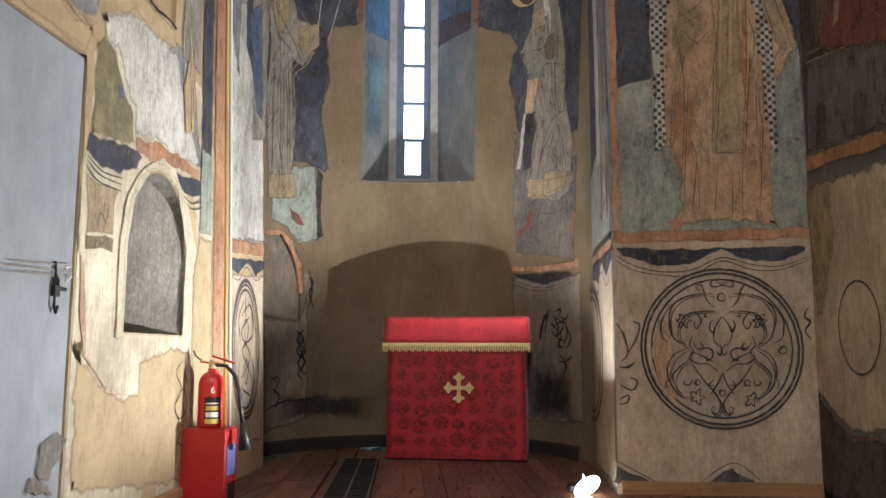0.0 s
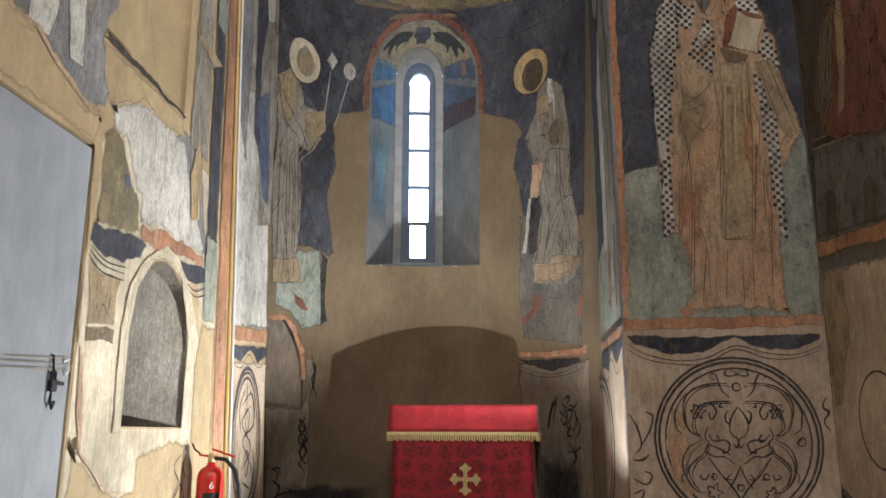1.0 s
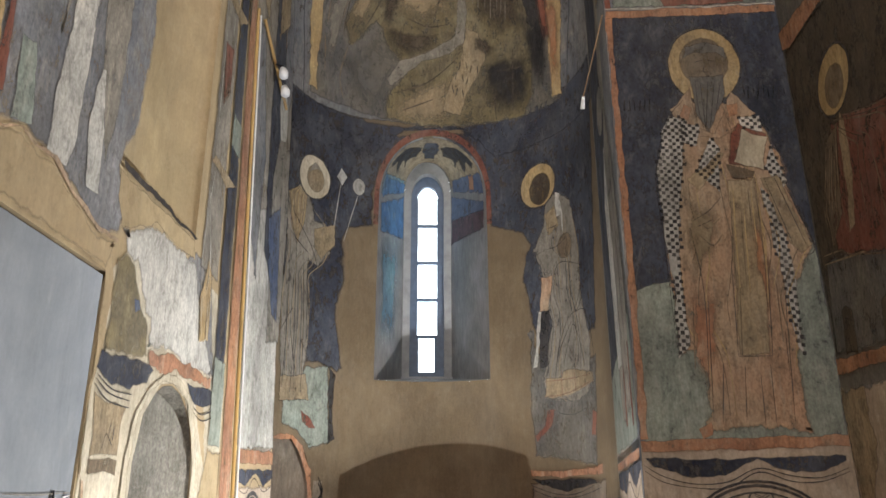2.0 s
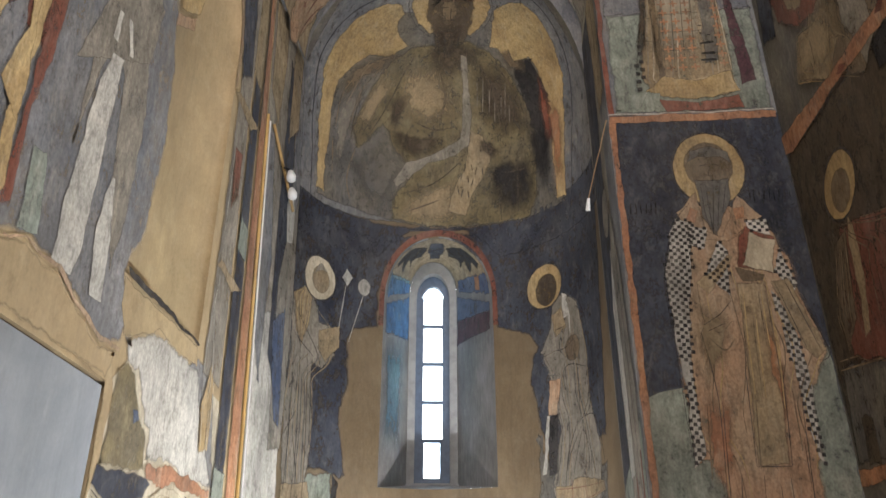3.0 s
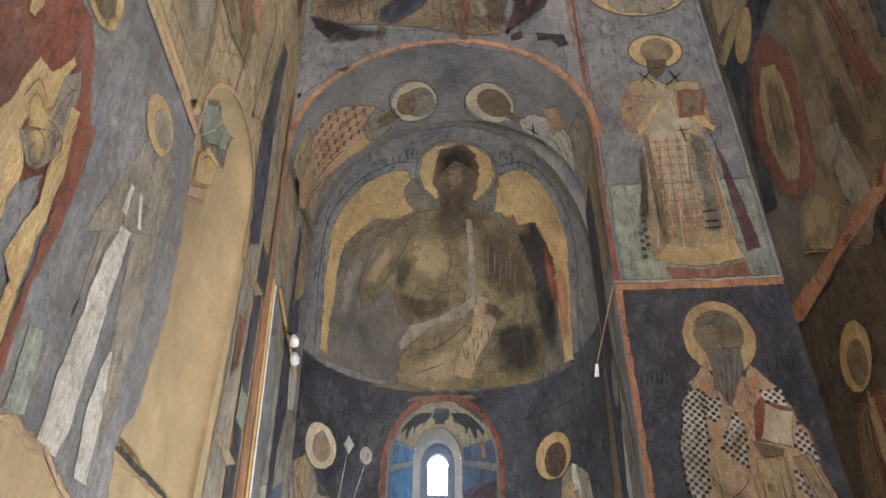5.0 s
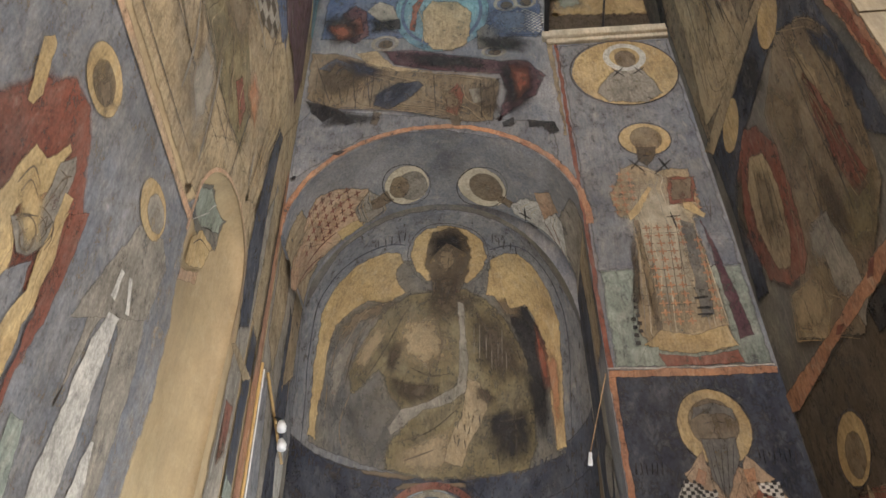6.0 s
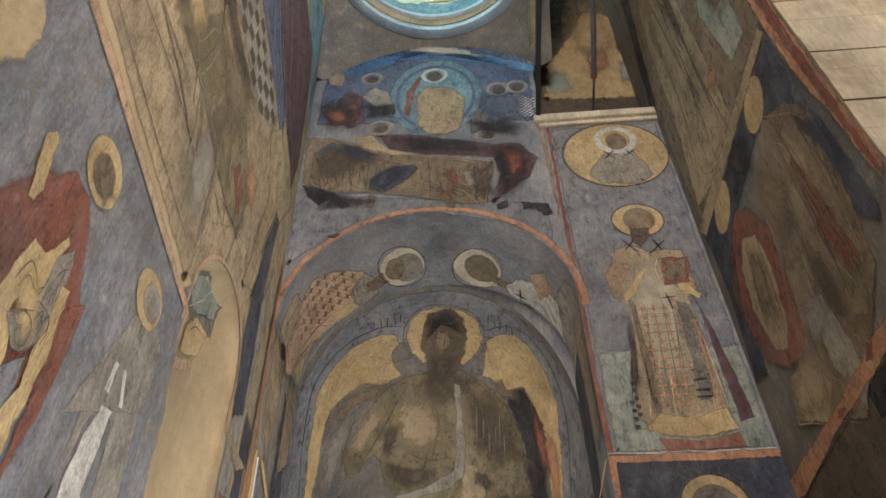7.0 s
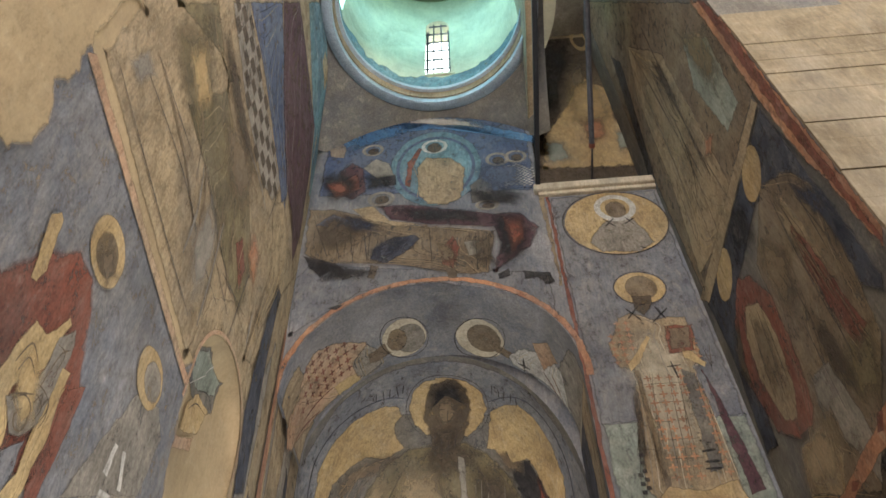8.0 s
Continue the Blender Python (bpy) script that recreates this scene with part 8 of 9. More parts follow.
f = mural("fresco_north_lower", "torn fresco patches round the small niche", "L")
for coat in ([(3.31, 0.02), (4.10, 0.02), (4.10, 0.87), (3.75, 0.87), (3.75, 1.28), (3.80, 1.50), (3.95, 1.66), (4.09, 1.69), (4.09, 2.32), (3.60, 2.32), (3.31, 2.00)],
             [(4.09, 0.02), (4.82, 0.02), (4.82, 1.78), (4.60, 2.30), (4.08, 2.32), (4.08, 1.69), (4.25, 1.64), (4.38, 1.48), (4.42, 1.28), (4.42, 0.87), (4.09, 0.87)]):
    paint(f, "lime_coat", "cream", "L", coat, -1, rough=0.0, soft=0.005)
paint(f, "fresco_patch", "white", "L", [(3.37, 2.23), (3.70, 2.37), (4.20, 2.35), (4.42, 2.10), (4.59, 1.83), (4.23, 1.76), (4.09, 1.81), (3.92, 1.81), (3.75, 1.78), (3.71, 1.91), (3.61, 2.01), (3.54, 2.13), (3.44, 2.13)], 1, rough=0.02)
paint(f, "fresco_patch", "blue", "L", [(3.95, 2.28), (4.20, 2.42), (4.48, 2.38), (4.63, 1.83), (4.40, 1.81), (4.13, 2.13)], 0, rough=0.015)
paint(f, "bare_plaster", "plaster", "L", [(3.27, 2.47), (4.16, 2.47), (4.20, 2.36), (3.90, 2.34), (3.70, 2.37), (3.45, 2.24), (3.36, 2.22), (3.30, 2.32)], 0)
paint(f, "fresco_patch", "olive", "L", [(3.36, 2.08), (3.44, 2.14), (3.53, 2.13), (3.60, 2.01), (3.71, 1.91), (3.76, 1.73), (3.34, 1.68), (3.36, 1.90)], 2, rough=0.012)
paint(f, "stain", "indigo", "L", [(3.55, 1.96), (3.60, 1.97), (3.62, 1.93), (3.57, 1.90)], 3)
paint(f, "swag", "deep", "L", [(3.33, 1.69), (3.76, 1.73), (3.85, 1.71), (3.79, 1.62), (3.66, 1.59), (3.47, 1.56), (3.32, 1.60)], 2, rough=0.01)
strokes(f, "swag_outline", "line", "L", [[(3.33, 1.57), (3.45, 1.53), (3.64, 1.53)], [(3.32, 1.55), (3.44, 1.50), (3.64, 1.50)], [(3.33, 1.59), (3.47, 1.55), (3.65, 1.56)]], 0.01, 3)
paint(f, "swag", "deep", "L", [(4.25, 1.72), (4.82, 1.78), (4.80, 1.74), (4.50, 1.63), (4.35, 1.64)], 2)
strokes(f, "swag_outline", "line", "L", [[(4.30, 1.64), (4.49, 1.60), (4.78, 1.71)], [(4.32, 1.61), (4.51, 1.57), (4.81, 1.68)]], 0.01, 3)
paint(f, "fresco_patch", "tan", "L", [(3.33, 1.53), (3.46, 1.51), (3.63, 1.51), (3.60, 1.39), (3.60, 1.29), (3.37, 1.27)], 1)
strokes(f, "sketch", "line", "L", [[(3.45, 1.31), (3.47, 1.37), (3.53, 1.33)], [(3.49, 1.37), (3.50, 1.42)], [(3.53, 1.35), (3.53, 1.41)]], 0.008, 3)
paint(f, "patch", "brown", "L", [(3.36, 1.27), (3.60, 1.28), (3.60, 1.22), (3.37, 1.21)], 2)
paint(f, "pink_band", "orange", "L", [(3.75, 1.78), (3.93, 1.80), (4.16, 1.83), (4.59, 1.82), (4.59, 1.76), (4.25, 1.73), (4.10, 1.73), (3.92, 1.70), (3.77, 1.72)], 2, rough=0.02)
paint(f, "render_coat", "plaster", "L", [(3.35, 0.22), (3.32, 0.84), (3.38, 0.77), (3.47, 0.73), (3.60, 0.63), (3.77, 0.59), (3.91, 0.61), (3.91, 0.74), (4.27, 0.82), (4.49, 0.80), (4.47, 0.09)], 1, rough=0.012)
paint(f, "torn_edge", "robe", "L", [(3.33, 1.18), (3.35, 1.18), (3.42, 0.77), (3.53, 0.70), (3.63, 0.62), (3.81, 0.59), (3.61, 0.61), (3.51, 0.70), (3.40, 0.76), (3.35, 0.93)], 2, rough=0.008)
paint(f, "door_coat", "plaster", "L", [(2.90, 2.09), (3.13, 2.10), (3.31, 2.10), (3.37, 1.95), (3.35, 1.70), (3.30, 1.48), (3.31, 1.20), (3.32, 0.84), (3.31, 1.20), (3.29, 2.00), (2.85, 2.04)], 1)
paint(f, "door_edge", "robe", "L", [(2.46, 2.24), (2.59, 2.29), (2.70, 2.28), (2.82, 2.29), (2.93, 2.23), (3.07, 2.19), (3.20, 2.15), (3.35, 2.17), (3.35, 2.15), (3.18, 2.13), (3.06, 2.17), (2.92, 2.21), (2.80, 2.27), (2.69, 2.26), (2.59, 2.28), (2.47, 2.23)], 2)
paint(f, "bare_plaster", "plaster", "L", [(0.40, 2.02), (2.57, 2.01), (3.28, 2.01), (3.34, 2.15), (3.18, 2.13), (3.06, 2.17), (2.92, 2.21), (2.80, 2.27), (2.69, 2.26), (2.59, 2.28), (2.47, 2.23), (0.40, 2.20)], 1)
paint(f, "niche_rim", "cream", "L", [(3.66, 0.84), (3.65, 1.24), (3.70, 1.50), (3.85, 1.65), (4.00, 1.73), (4.17, 1.73), (4.35, 1.64), (4.47, 1.35), (4.50, 0.86), (4.40, 0.89), (4.41, 1.34), (4.28, 1.62), (4.15, 1.68), (3.97, 1.68), (3.84, 1.61), (3.74, 1.49), (3.70, 1.25), (3.72, 0.84)], 3)
strokes(f, "graffiti", "line", "L", [[(4.42, 0.74), (4.34, 0.68), (4.42, 0.59), (4.34, 0.51), (4.42, 0.41)], [(4.36, 0.56), (4.44, 0.59), (4.49, 0.50), (4.41, 0.44), (4.34, 0.49)], [(4.43, 0.71), (4.49, 0.62)], [(4.38, 0.33), (4.47, 0.26), (4.41, 0.18), (4.47, 0.12)], [(4.43, 0.38), (4.37, 0.30)]], 0.011, 3)

f = mural("fresco_north_reveal", "pale reveal fresco with an oval scroll medallion", "L")
paint(f, "base", "grey", "L", [(5.04, 1.5), (5.86, 1.5), (5.86, 6.5), (5.04, 6.5)], 0)
paint(f, "streak", "deep", "L", [(5.45, 2.9), (5.7, 2.6), (5.86, 3.0), (5.86, 5.4), (5.6, 5.6), (5.5, 4.2)], 1)
paint(f, "streak", "tan", "L", [(5.1, 4.9), (5.35, 4.7), (5.5, 5.5), (5.4, 6.4), (5.1, 6.4)], 2)
paint(f, "streak", "blue", "L", [(5.08, 3.0), (5.3, 2.6), (5.42, 3.6), (5.3, 4.6), (5.1, 4.6)], 2)
paint(f, "field", "white", "L", [(5.12, 3.07), (5.89, 3.42), (5.89, 1.57), (5.11, 1.47)], 0)
paint(f, "field", "grey", "L", [(5.59, 2.24), (5.60, 3.54), (5.80, 4.08), (6.08, 4.50), (6.06, 3.37), (5.92, 2.31)], 1)
paint(f, "streak", "indigo", "L", [(5.53, 3.17), (5.86, 3.40), (5.86, 2.45), (5.69, 2.48), (5.58, 2.78)], 1)
paint(f, "pink_band", "orange", "L", [(5.11, 1.50), (5.88, 1.56), (5.88, 1.46), (5.11, 1.41)], 1)
paint(f, "swag", "deep", "L", [(5.12, 1.38), (5.88, 1.44), (5.88, 1.37), (5.66, 1.31), (5.49, 1.38), (5.30, 1.29), (5.12, 1.30)], 2)
strokes(f, "swag_outline", "line", "L", [[(5.12, 1.27), (5.30, 1.25), (5.46, 1.35), (5.66, 1.28), (5.88, 1.34)]], 0.01, 3)
paint(f, "dado", "dado", "L", [(5.10, 1.29), (5.88, 1.34), (5.82, 0.18), (5.15, 0.18)], 0)
oval(f, "ring", "line", "L", 5.46, 0.81, 0.298, 0.464, 2, ring=0.06)
oval(f, "ring", "line", "L", 5.45, 0.81, 0.238, 0.397, 2, ring=0.05)
strokes(f, "scrollwork", "line", "L", [[(5.35, 1.02), (5.54, 1.10), (5.59, 0.91), (5.37, 0.80), (5.54, 0.65), (5.61, 0.54)], [(5.54, 1.03), (5.35, 0.91), (5.54, 0.76), (5.35, 0.62)], [(5.44, 1.17), (5.44, 1.02)], [(5.37, 0.55), (5.54, 0.50)], [(5.40, 1.12), (5.30, 1.00), (5.33, 0.85)], [(5.50, 1.12), (5.60, 1.02), (5.58, 0.86)], [(5.33, 0.75), (5.29, 0.62), (5.38, 0.48)], [(5.57, 0.75), (5.62, 0.62), (5.53, 0.46)], [(5.40, 0.95), (5.45, 0.85), (5.50, 0.95), (5.45, 1.0), (5.40, 0.95)], [(5.40, 0.68), (5.45, 0.58), (5.50, 0.68), (5.45, 0.74), (5.40, 0.68)]], 0.018, 3)
oval(f, "ring", "line", "L", 5.455, 0.81, 0.27, 0.43, 2, ring=0.04)
paint(f, "mark", "white", "L", [(5.71, 4.23), (5.84, 4.46), (5.96, 4.27), (5.92, 3.98), (5.76, 3.90)], 2, soft=0.006)
paint(f, "upper_field", "blue", "L", [(5.54, 3.83), (5.87, 4.91), (6.01, 6.37), (5.91, 7.20), (6.40, 7.46), (6.04, 5.91), (6.09, 4.53), (5.87, 3.71)], 0)
paint(f, "streak", "tan", "L", [(5.63, 4.74), (5.71, 6.17), (6.17, 7.23), (5.99, 6.08), (5.93, 5.06)], 1)

f = mural("fresco_blind_niche", "fragment of green and ochre paint in the niche", "N")
paint(f, "fragment", "green", "N", [(3.27, 4.58), (3.56, 4.86), (3.84, 4.84), (3.84, 4.73), (3.63, 4.57), (3.48, 4.53)], 2, rough=0.012, soft=0.02)
paint(f, "fragment", "smoke", "N", [(3.25, 4.58), (3.54, 4.87), (3.86, 4.85), (3.88, 4.60), (3.63, 4.46), (3.43, 4.48)], 1, rough=0.012, soft=0.02)
paint(f, "fragment", "ochre", "N", [(3.50, 4.40), (3.65, 4.57), (3.83, 4.60), (3.78, 4.38), (3.53, 4.18)], 3, rough=0.015, soft=0.02)
paint(f, "fragment", "robe", "N", [(3.49, 4.13), (3.76, 4.34), (3.74, 4.23), (3.51, 4.05)], 2, rough=0.012, soft=0.02)
strokes(f, "fragment_line", "white", "N", [[(3.45, 4.47), (3.66, 4.74)], [(3.64, 4.73), (3.70, 4.85)]], 0.01, 4)
strokes(f, "fragment_line", "line", "N", [[(3.62, 4.58), (3.76, 4.67), (3.87, 4.61)], [(3.56, 4.38), (3.65, 4.50), (3.79, 4.54)]], 0.01, 4)
# Narrow black line along the niche's lower edge.
paint(f, "gap", "black", "L", [(3.29, 2.52), (3.32, 2.52), (4.18, 2.48), (4.14, 2.46), (3.68, 2.47), (3.31, 2.48)], 4)
f = door
paint(f, "scuff", "smoke", "L", [(3.11, 0.34), (3.13, 0.44), (3.24, 0.49), (3.32, 0.46), (3.30, 0.38), (3.22, 0.35), (3.20, 0.31)], 1, rough=0.02)
paint(f, "scuff", "smoke", "L", [(3.04, 0.27), (3.07, 0.33), (3.18, 0.32), (3.23, 0.24)], 1, rough=0.02)
strokes(f, "scratch", "grey", "L", [[(2.82, 1.08), (3.02, 1.09), (3.29, 1.10)], [(2.82, 1.06), (3.02, 1.07), (3.29, 1.08)], [(2.85, 1.10), (3.05, 1.11), (3.27, 1.13)]], 0.008, 1)

f = mural("fresco_reveal", "grey fresco on the reveal with an oval medallion", "J")
paint(f, "field", "dado", "J", [(4.97, 0.02), (5.95, 0.02), (5.95, 1.38), (4.97, 1.42)], 0)
paint(f, "swag", "deep", "J", [(4.97, 1.40), (5.95, 1.40), (5.95, 1.30), (5.6, 1.24), (5.45, 1.36), (5.2, 1.25), (4.97, 1.34)], 1)
strokes(f, "swag_outline", "line", "J", [[(4.97, 1.30), (5.2, 1.20), (5.45, 1.31), (5.65, 1.19), (5.95, 1.26)]], 0.012, 2)
oval(f, "ring", "line", "J", 6.04, 0.78, 0.592, 0.472, 2, ring=0.07)
oval(f, "ring", "line", "J", 6.02, 0.78, 0.453, 0.409, 2, ring=0.06)
paint(f, "band", "orange", "J", [(4.97, 1.40), (5.95, 1.40), (5.95, 1.46), (4.97, 1.47)], 2)
paint(f, "field", "green", "J", [(4.97, 1.5), (5.95, 1.5), (5.95, 2.1), (4.97, 2.3)], 1)
paint(f, "field", "deep", "J", [(5.25, 2.2), (5.95, 2.0), (5.95, 5.8), (5.3, 5.8), (5.45, 4.2), (5.2, 3.2)], 1)
paint(f, "figure", "grey", "J", [(5.1, 1.7), (5.5, 1.65), (5.6, 2.6), (5.5, 3.5), (5.3, 3.9), (5.1, 3.3), (5.0, 2.4)], 2)
paint(f, "figure", "white", "J", [(5.35, 2.0), (5.55, 2.0), (5.6, 3.2), (5.45, 3.6), (5.35, 2.8)], 3)
oval(f, "halo", "grey", "J", 5.5, 3.9, 0.16, 0.2, 3)
paint(f, "drip", "red", "J", [(5.05, 1.6), (5.12, 1.6), (5.1, 2.1), (5.06, 2.1)], 3)
paint(f, "drip", "red", "J", [(5.3, 1.62), (5.36, 1.62), (5.34, 2.0), (5.31, 2.0)], 3)
paint(f, "upper", "tan", "J", [(4.98, 4.6), (5.3, 4.6), (5.5, 5.8), (5.0, 5.8)], 2)
strokes(f, "drapery", "line", "J", [[(5.15, 1.8), (5.2, 3.2)], [(5.3, 1.8), (5.35, 3.4)], [(5.5, 2.2), (5.48, 3.3)], [(5.1, 4.7), (5.2, 5.7)]], 0.014, 4)

f = mural("fresco_south_upper", "dim brown fresco of leaning haloed figures", "R")
paint(f, "field", "brown", "R", [(4.61, 13.00), (2.65, 7.50), (2.76, 6.12), (4.86, 6.54), (4.90, 8.26), (4.94, 9.50), (4.94, 13.20), (2.62, 13.20)], 0)
shape = [(4.11, 10.11), (3.53, 8.58), (3.56, 7.15), (3.60, 6.26), (4.07, 6.27), (4.78, 6.67), (4.56, 7.77), (4.46, 9.38)]
paint(f, "robe", "tan", "R", shape, 1)
folds(f, "R", shape, 6, "brown", "ochre", 2)
shape = [(3.88, 8.98), (3.74, 8.28), (3.81, 7.61), (3.95, 7.99)]
paint(f, "robe", "umber", "R", shape, 2)
folds(f, "R", shape, 6, "black", "olive", 3)
paint(f, "patch", "green", "R", [(3.17, 7.85), (2.83, 7.27), (2.96, 6.35), (3.29, 6.48), (3.38, 7.40)], 1)
paint(f, "band", "tan", "R", [(2.82, 6.14), (2.78, 6.00), (4.82, 6.34), (4.98, 6.60)], 3)
strokes(f, "drapery", "line", "R", [[(4.23, 9.75), (4.29, 7.65), (4.54, 6.68)], [(3.93, 9.24), (4.00, 7.35), (4.09, 6.44)], [(3.69, 8.30), (3.83, 6.71)], [(4.44, 7.59), (4.55, 6.76)], [(4.18, 7.18), (4.26, 6.53)], [(3.77, 7.25), (3.72, 6.29)]], 0.012, 3)
paint(f, "field", "deep", "R", [(2.80, 5.99), (2.77, 4.20), (2.86, 4.15), (3.06, 4.48), (2.98, 5.16), (3.43, 5.77), (4.16, 5.83), (4.54, 5.40), (4.68, 4.74), (4.93, 4.85), (4.82, 5.68), (4.86, 6.39)], 1)
shape = [(3.29, 5.78), (2.94, 5.44), (2.81, 5.07), (2.93, 4.41), (3.03, 4.06), (3.76, 3.67), (4.46, 4.17), (4.07, 4.63), (3.87, 5.13), (3.82, 5.60)]
paint(f, "robe", "brown", "R", shape, 2)
folds(f, "R", shape, 6, "umber", "tan", 3)
shape = [(3.25, 5.22), (3.14, 4.91), (3.13, 4.14), (3.27, 4.17), (3.32, 4.50), (3.32, 4.91)]
paint(f, "robe", "red", "R", shape, 3)
folds(f, "R", shape, 6, "umber", "brown", 4)
oval(f, "halo", "ochre", "R", 3.29, 5.93, 0.207, 0.195, 3)
oval(f, "halo", "ochre", "R", 4.33, 6.13, 0.233, 0.195, 3)
paint(f, "mandorla", "red", "R", [(4.16, 5.91), (3.94, 5.66), (3.80, 5.27), (3.88, 4.73), (3.97, 4.45), (4.10, 4.40), (4.34, 4.50), (4.61, 4.78), (4.74, 5.31), (4.55, 5.77)], 3)
paint(f, "mandorla_field", "tan", "R", [(4.22, 5.67), (4.00, 5.44), (3.97, 5.08), (4.09, 4.70), (4.25, 4.56), (4.43, 4.72), (4.52, 5.16), (4.45, 5.54)], 4)
shape = [(4.37, 4.49), (4.07, 4.36), (3.89, 4.06), (4.13, 3.93), (4.53, 4.22)]
paint(f, "robe", "tan", "R", shape, 4)
folds(f, "R", shape, 6, "brown", "ochre", 5)
paint(f, "patch", "grey", "R", [(3.82, 4.57), (3.59, 4.44), (3.53, 3.97), (3.55, 3.78), (3.71, 3.70), (3.84, 4.08)], 4)
paint(f, "patch", "red", "R", [(3.97, 3.93), (3.89, 3.88), (3.96, 3.86), (4.03, 3.90)], 5)
paint(f, "patch", "red", "R", [(3.43, 3.92), (3.36, 3.88), (3.45, 3.83), (3.52, 3.86)], 5)
strokes(f, "drapery", "line", "R", [[(3.24, 5.63), (3.31, 5.00), (3.33, 4.34)], [(2.98, 5.35), (3.03, 4.72)], [(4.23, 5.41), (4.28, 4.83)], [(4.04, 5.32), (4.14, 4.74)], [(3.27, 4.84), (3.35, 4.19)], [(3.62, 4.85), (3.67, 4.17)], [(4.26, 4.36), (4.28, 4.09)]], 0.012, 5)
paint(f, "worn_edge", "orange", "R", [(2.75, 7.78), (2.63, 7.45), (2.56, 6.87), (2.58, 6.04), (2.57, 4.30), (2.67, 4.25), (2.77, 5.45), (2.78, 6.06), (2.76, 6.57)], 5, rough=0.012)
paint(f, "worn_edge", "red", "R", [(2.67, 7.56), (2.60, 7.36), (2.58, 6.64), (2.61, 5.43), (2.62, 4.27), (2.66, 4.26), (2.71, 5.48), (2.69, 6.60)], 6, rough=0.01)

paint(f, "robe", "red", "R", [(3.22, 5.23), (3.16, 5.01), (3.13, 4.66), (3.09, 4.20), (3.23, 4.20), (3.28, 4.37), (3.25, 4.75)], 4, soft=0.06)
wash(f, "field", "deep", "R", [(3.04, 5.53), (2.79, 5.02), (2.73, 4.49), (2.78, 4.41), (2.95, 4.55), (2.92, 4.82), (3.03, 5.21)], 4)
wash(f, "robe", "tan", "R", [(3.16, 5.67), (3.02, 5.02), (3.05, 4.55), (3.32, 4.60), (3.36, 5.07), (3.36, 5.53)], 3)
wash(f, "robe", "tan", "R", [(4.44, 4.54), (3.95, 4.41), (3.78, 4.10), (3.93, 3.90), (4.37, 4.08), (4.64, 4.33)], 5)
wash(f, "patch", "grey", "R", [(3.90, 4.61), (3.61, 4.48), (3.64, 4.22), (3.90, 4.25), (4.00, 4.48)], 5)
wash(f, "field", "black", "R", [(3.80, 6.35), (3.47, 5.97), (3.65, 5.64), (4.01, 5.88), (4.03, 6.18)], 3)
wash(f, "robe", "brown", "R", [(3.59, 5.75), (3.33, 5.20), (3.47, 4.78), (3.80, 4.96), (3.83, 5.57)], 4)
wash(f, "robe", "olive", "R", [(3.42, 4.43), (2.94, 4.18), (3.26, 3.86), (3.61, 4.03)], 4)
wash(f, "robe", "umber", "R", [(3.44, 4.80), (3.35, 4.31), (3.49, 4.04), (3.61, 4.28), (3.62, 4.66)], 5)
wash(f, "mandorla_fold", "brown", "R", [(4.20, 5.60), (4.00, 5.31), (4.15, 4.82), (4.42, 4.87), (4.41, 5.30)], 5)
wash(f, "mandorla_edge", "umber", "R", [(4.48, 5.87), (4.31, 5.80), (4.58, 5.48), (4.67, 5.11), (4.86, 5.28), (4.77, 5.68)], 5)
strokes(f, "drapery", "umber", "R", [[(4.08, 5.46), (4.15, 5.14), (4.25, 4.81)], [(4.22, 5.50), (4.33, 5.21), (4.39, 4.90)], [(3.52, 5.17), (3.52, 4.74), (3.57, 4.41)], [(3.01, 5.23), (2.97, 4.79), (3.01, 4.50)], [(3.19, 5.53), (3.19, 5.10), (3.20, 4.79)], [(4.22, 4.31), (4.23, 4.14)], [(3.95, 4.21), (4.02, 4.06)], [(3.17, 4.46), (3.18, 4.13)]], 0.016, 6)
strokes(f, "drapery", "umber", "R", [[(4.07, 9.90), (4.02, 8.68), (3.99, 7.70)], [(3.63, 9.47), (3.72, 8.07), (3.80, 7.17)], [(3.90, 7.97), (3.97, 7.28), (4.17, 6.97)], [(3.77, 8.54), (3.76, 7.39), (3.79, 6.72)], [(3.94, 7.61), (3.92, 6.92)]], 0.03, 4)
wash(f, "robe", "tan", "R", [(4.08, 10.26), (3.54, 8.17), (3.56, 6.76), (4.12, 6.80), (4.41, 7.70), (4.36, 9.10)], 3)
wash(f, "patch", "olive", "R", [(3.19, 8.36), (2.73, 7.23), (2.84, 6.55), (3.16, 6.66), (3.26, 7.67)], 4)
wash(f, "fold", "umber", "R", [(3.78, 9.09), (3.63, 8.61), (3.68, 7.75), (3.83, 7.89)], 4)
wash(f, "stain", "orange", "R", [(3.60, 7.00), (3.41, 6.76), (3.64, 6.72), (3.75, 6.91)], 5)
paint(f, "edge", "black", "R", [(4.63, 11.02), (4.43, 10.40), (4.84, 8.32), (5.01, 8.59)], 3)

f = mural("fresco_south_lower", "dim lower fresco with an orange arched band", "R")
paint(f, "band", "orange", "R", [(4.98, 4.13), (4.10, 3.97), (3.43, 3.90), (3.00, 3.85), (3.00, 3.70), (3.51, 3.77), (4.00, 3.85), (4.82, 3.91), (4.95, 3.97)], 4)
paint(f, "field", "umber", "R", [(4.95, 3.97), (4.00, 3.85), (3.53, 3.75), (2.62, 3.50), (2.62, 1.90), (4.94, 1.95)], 0)
# Flat black patch painted in place of the dark inside of an opening.
paint(f, "void", "black", "R", [(3.65, 3.79), (3.49, 3.80), (2.70, 3.60), (2.70, 3.10), (3.63, 3.60)], 2)
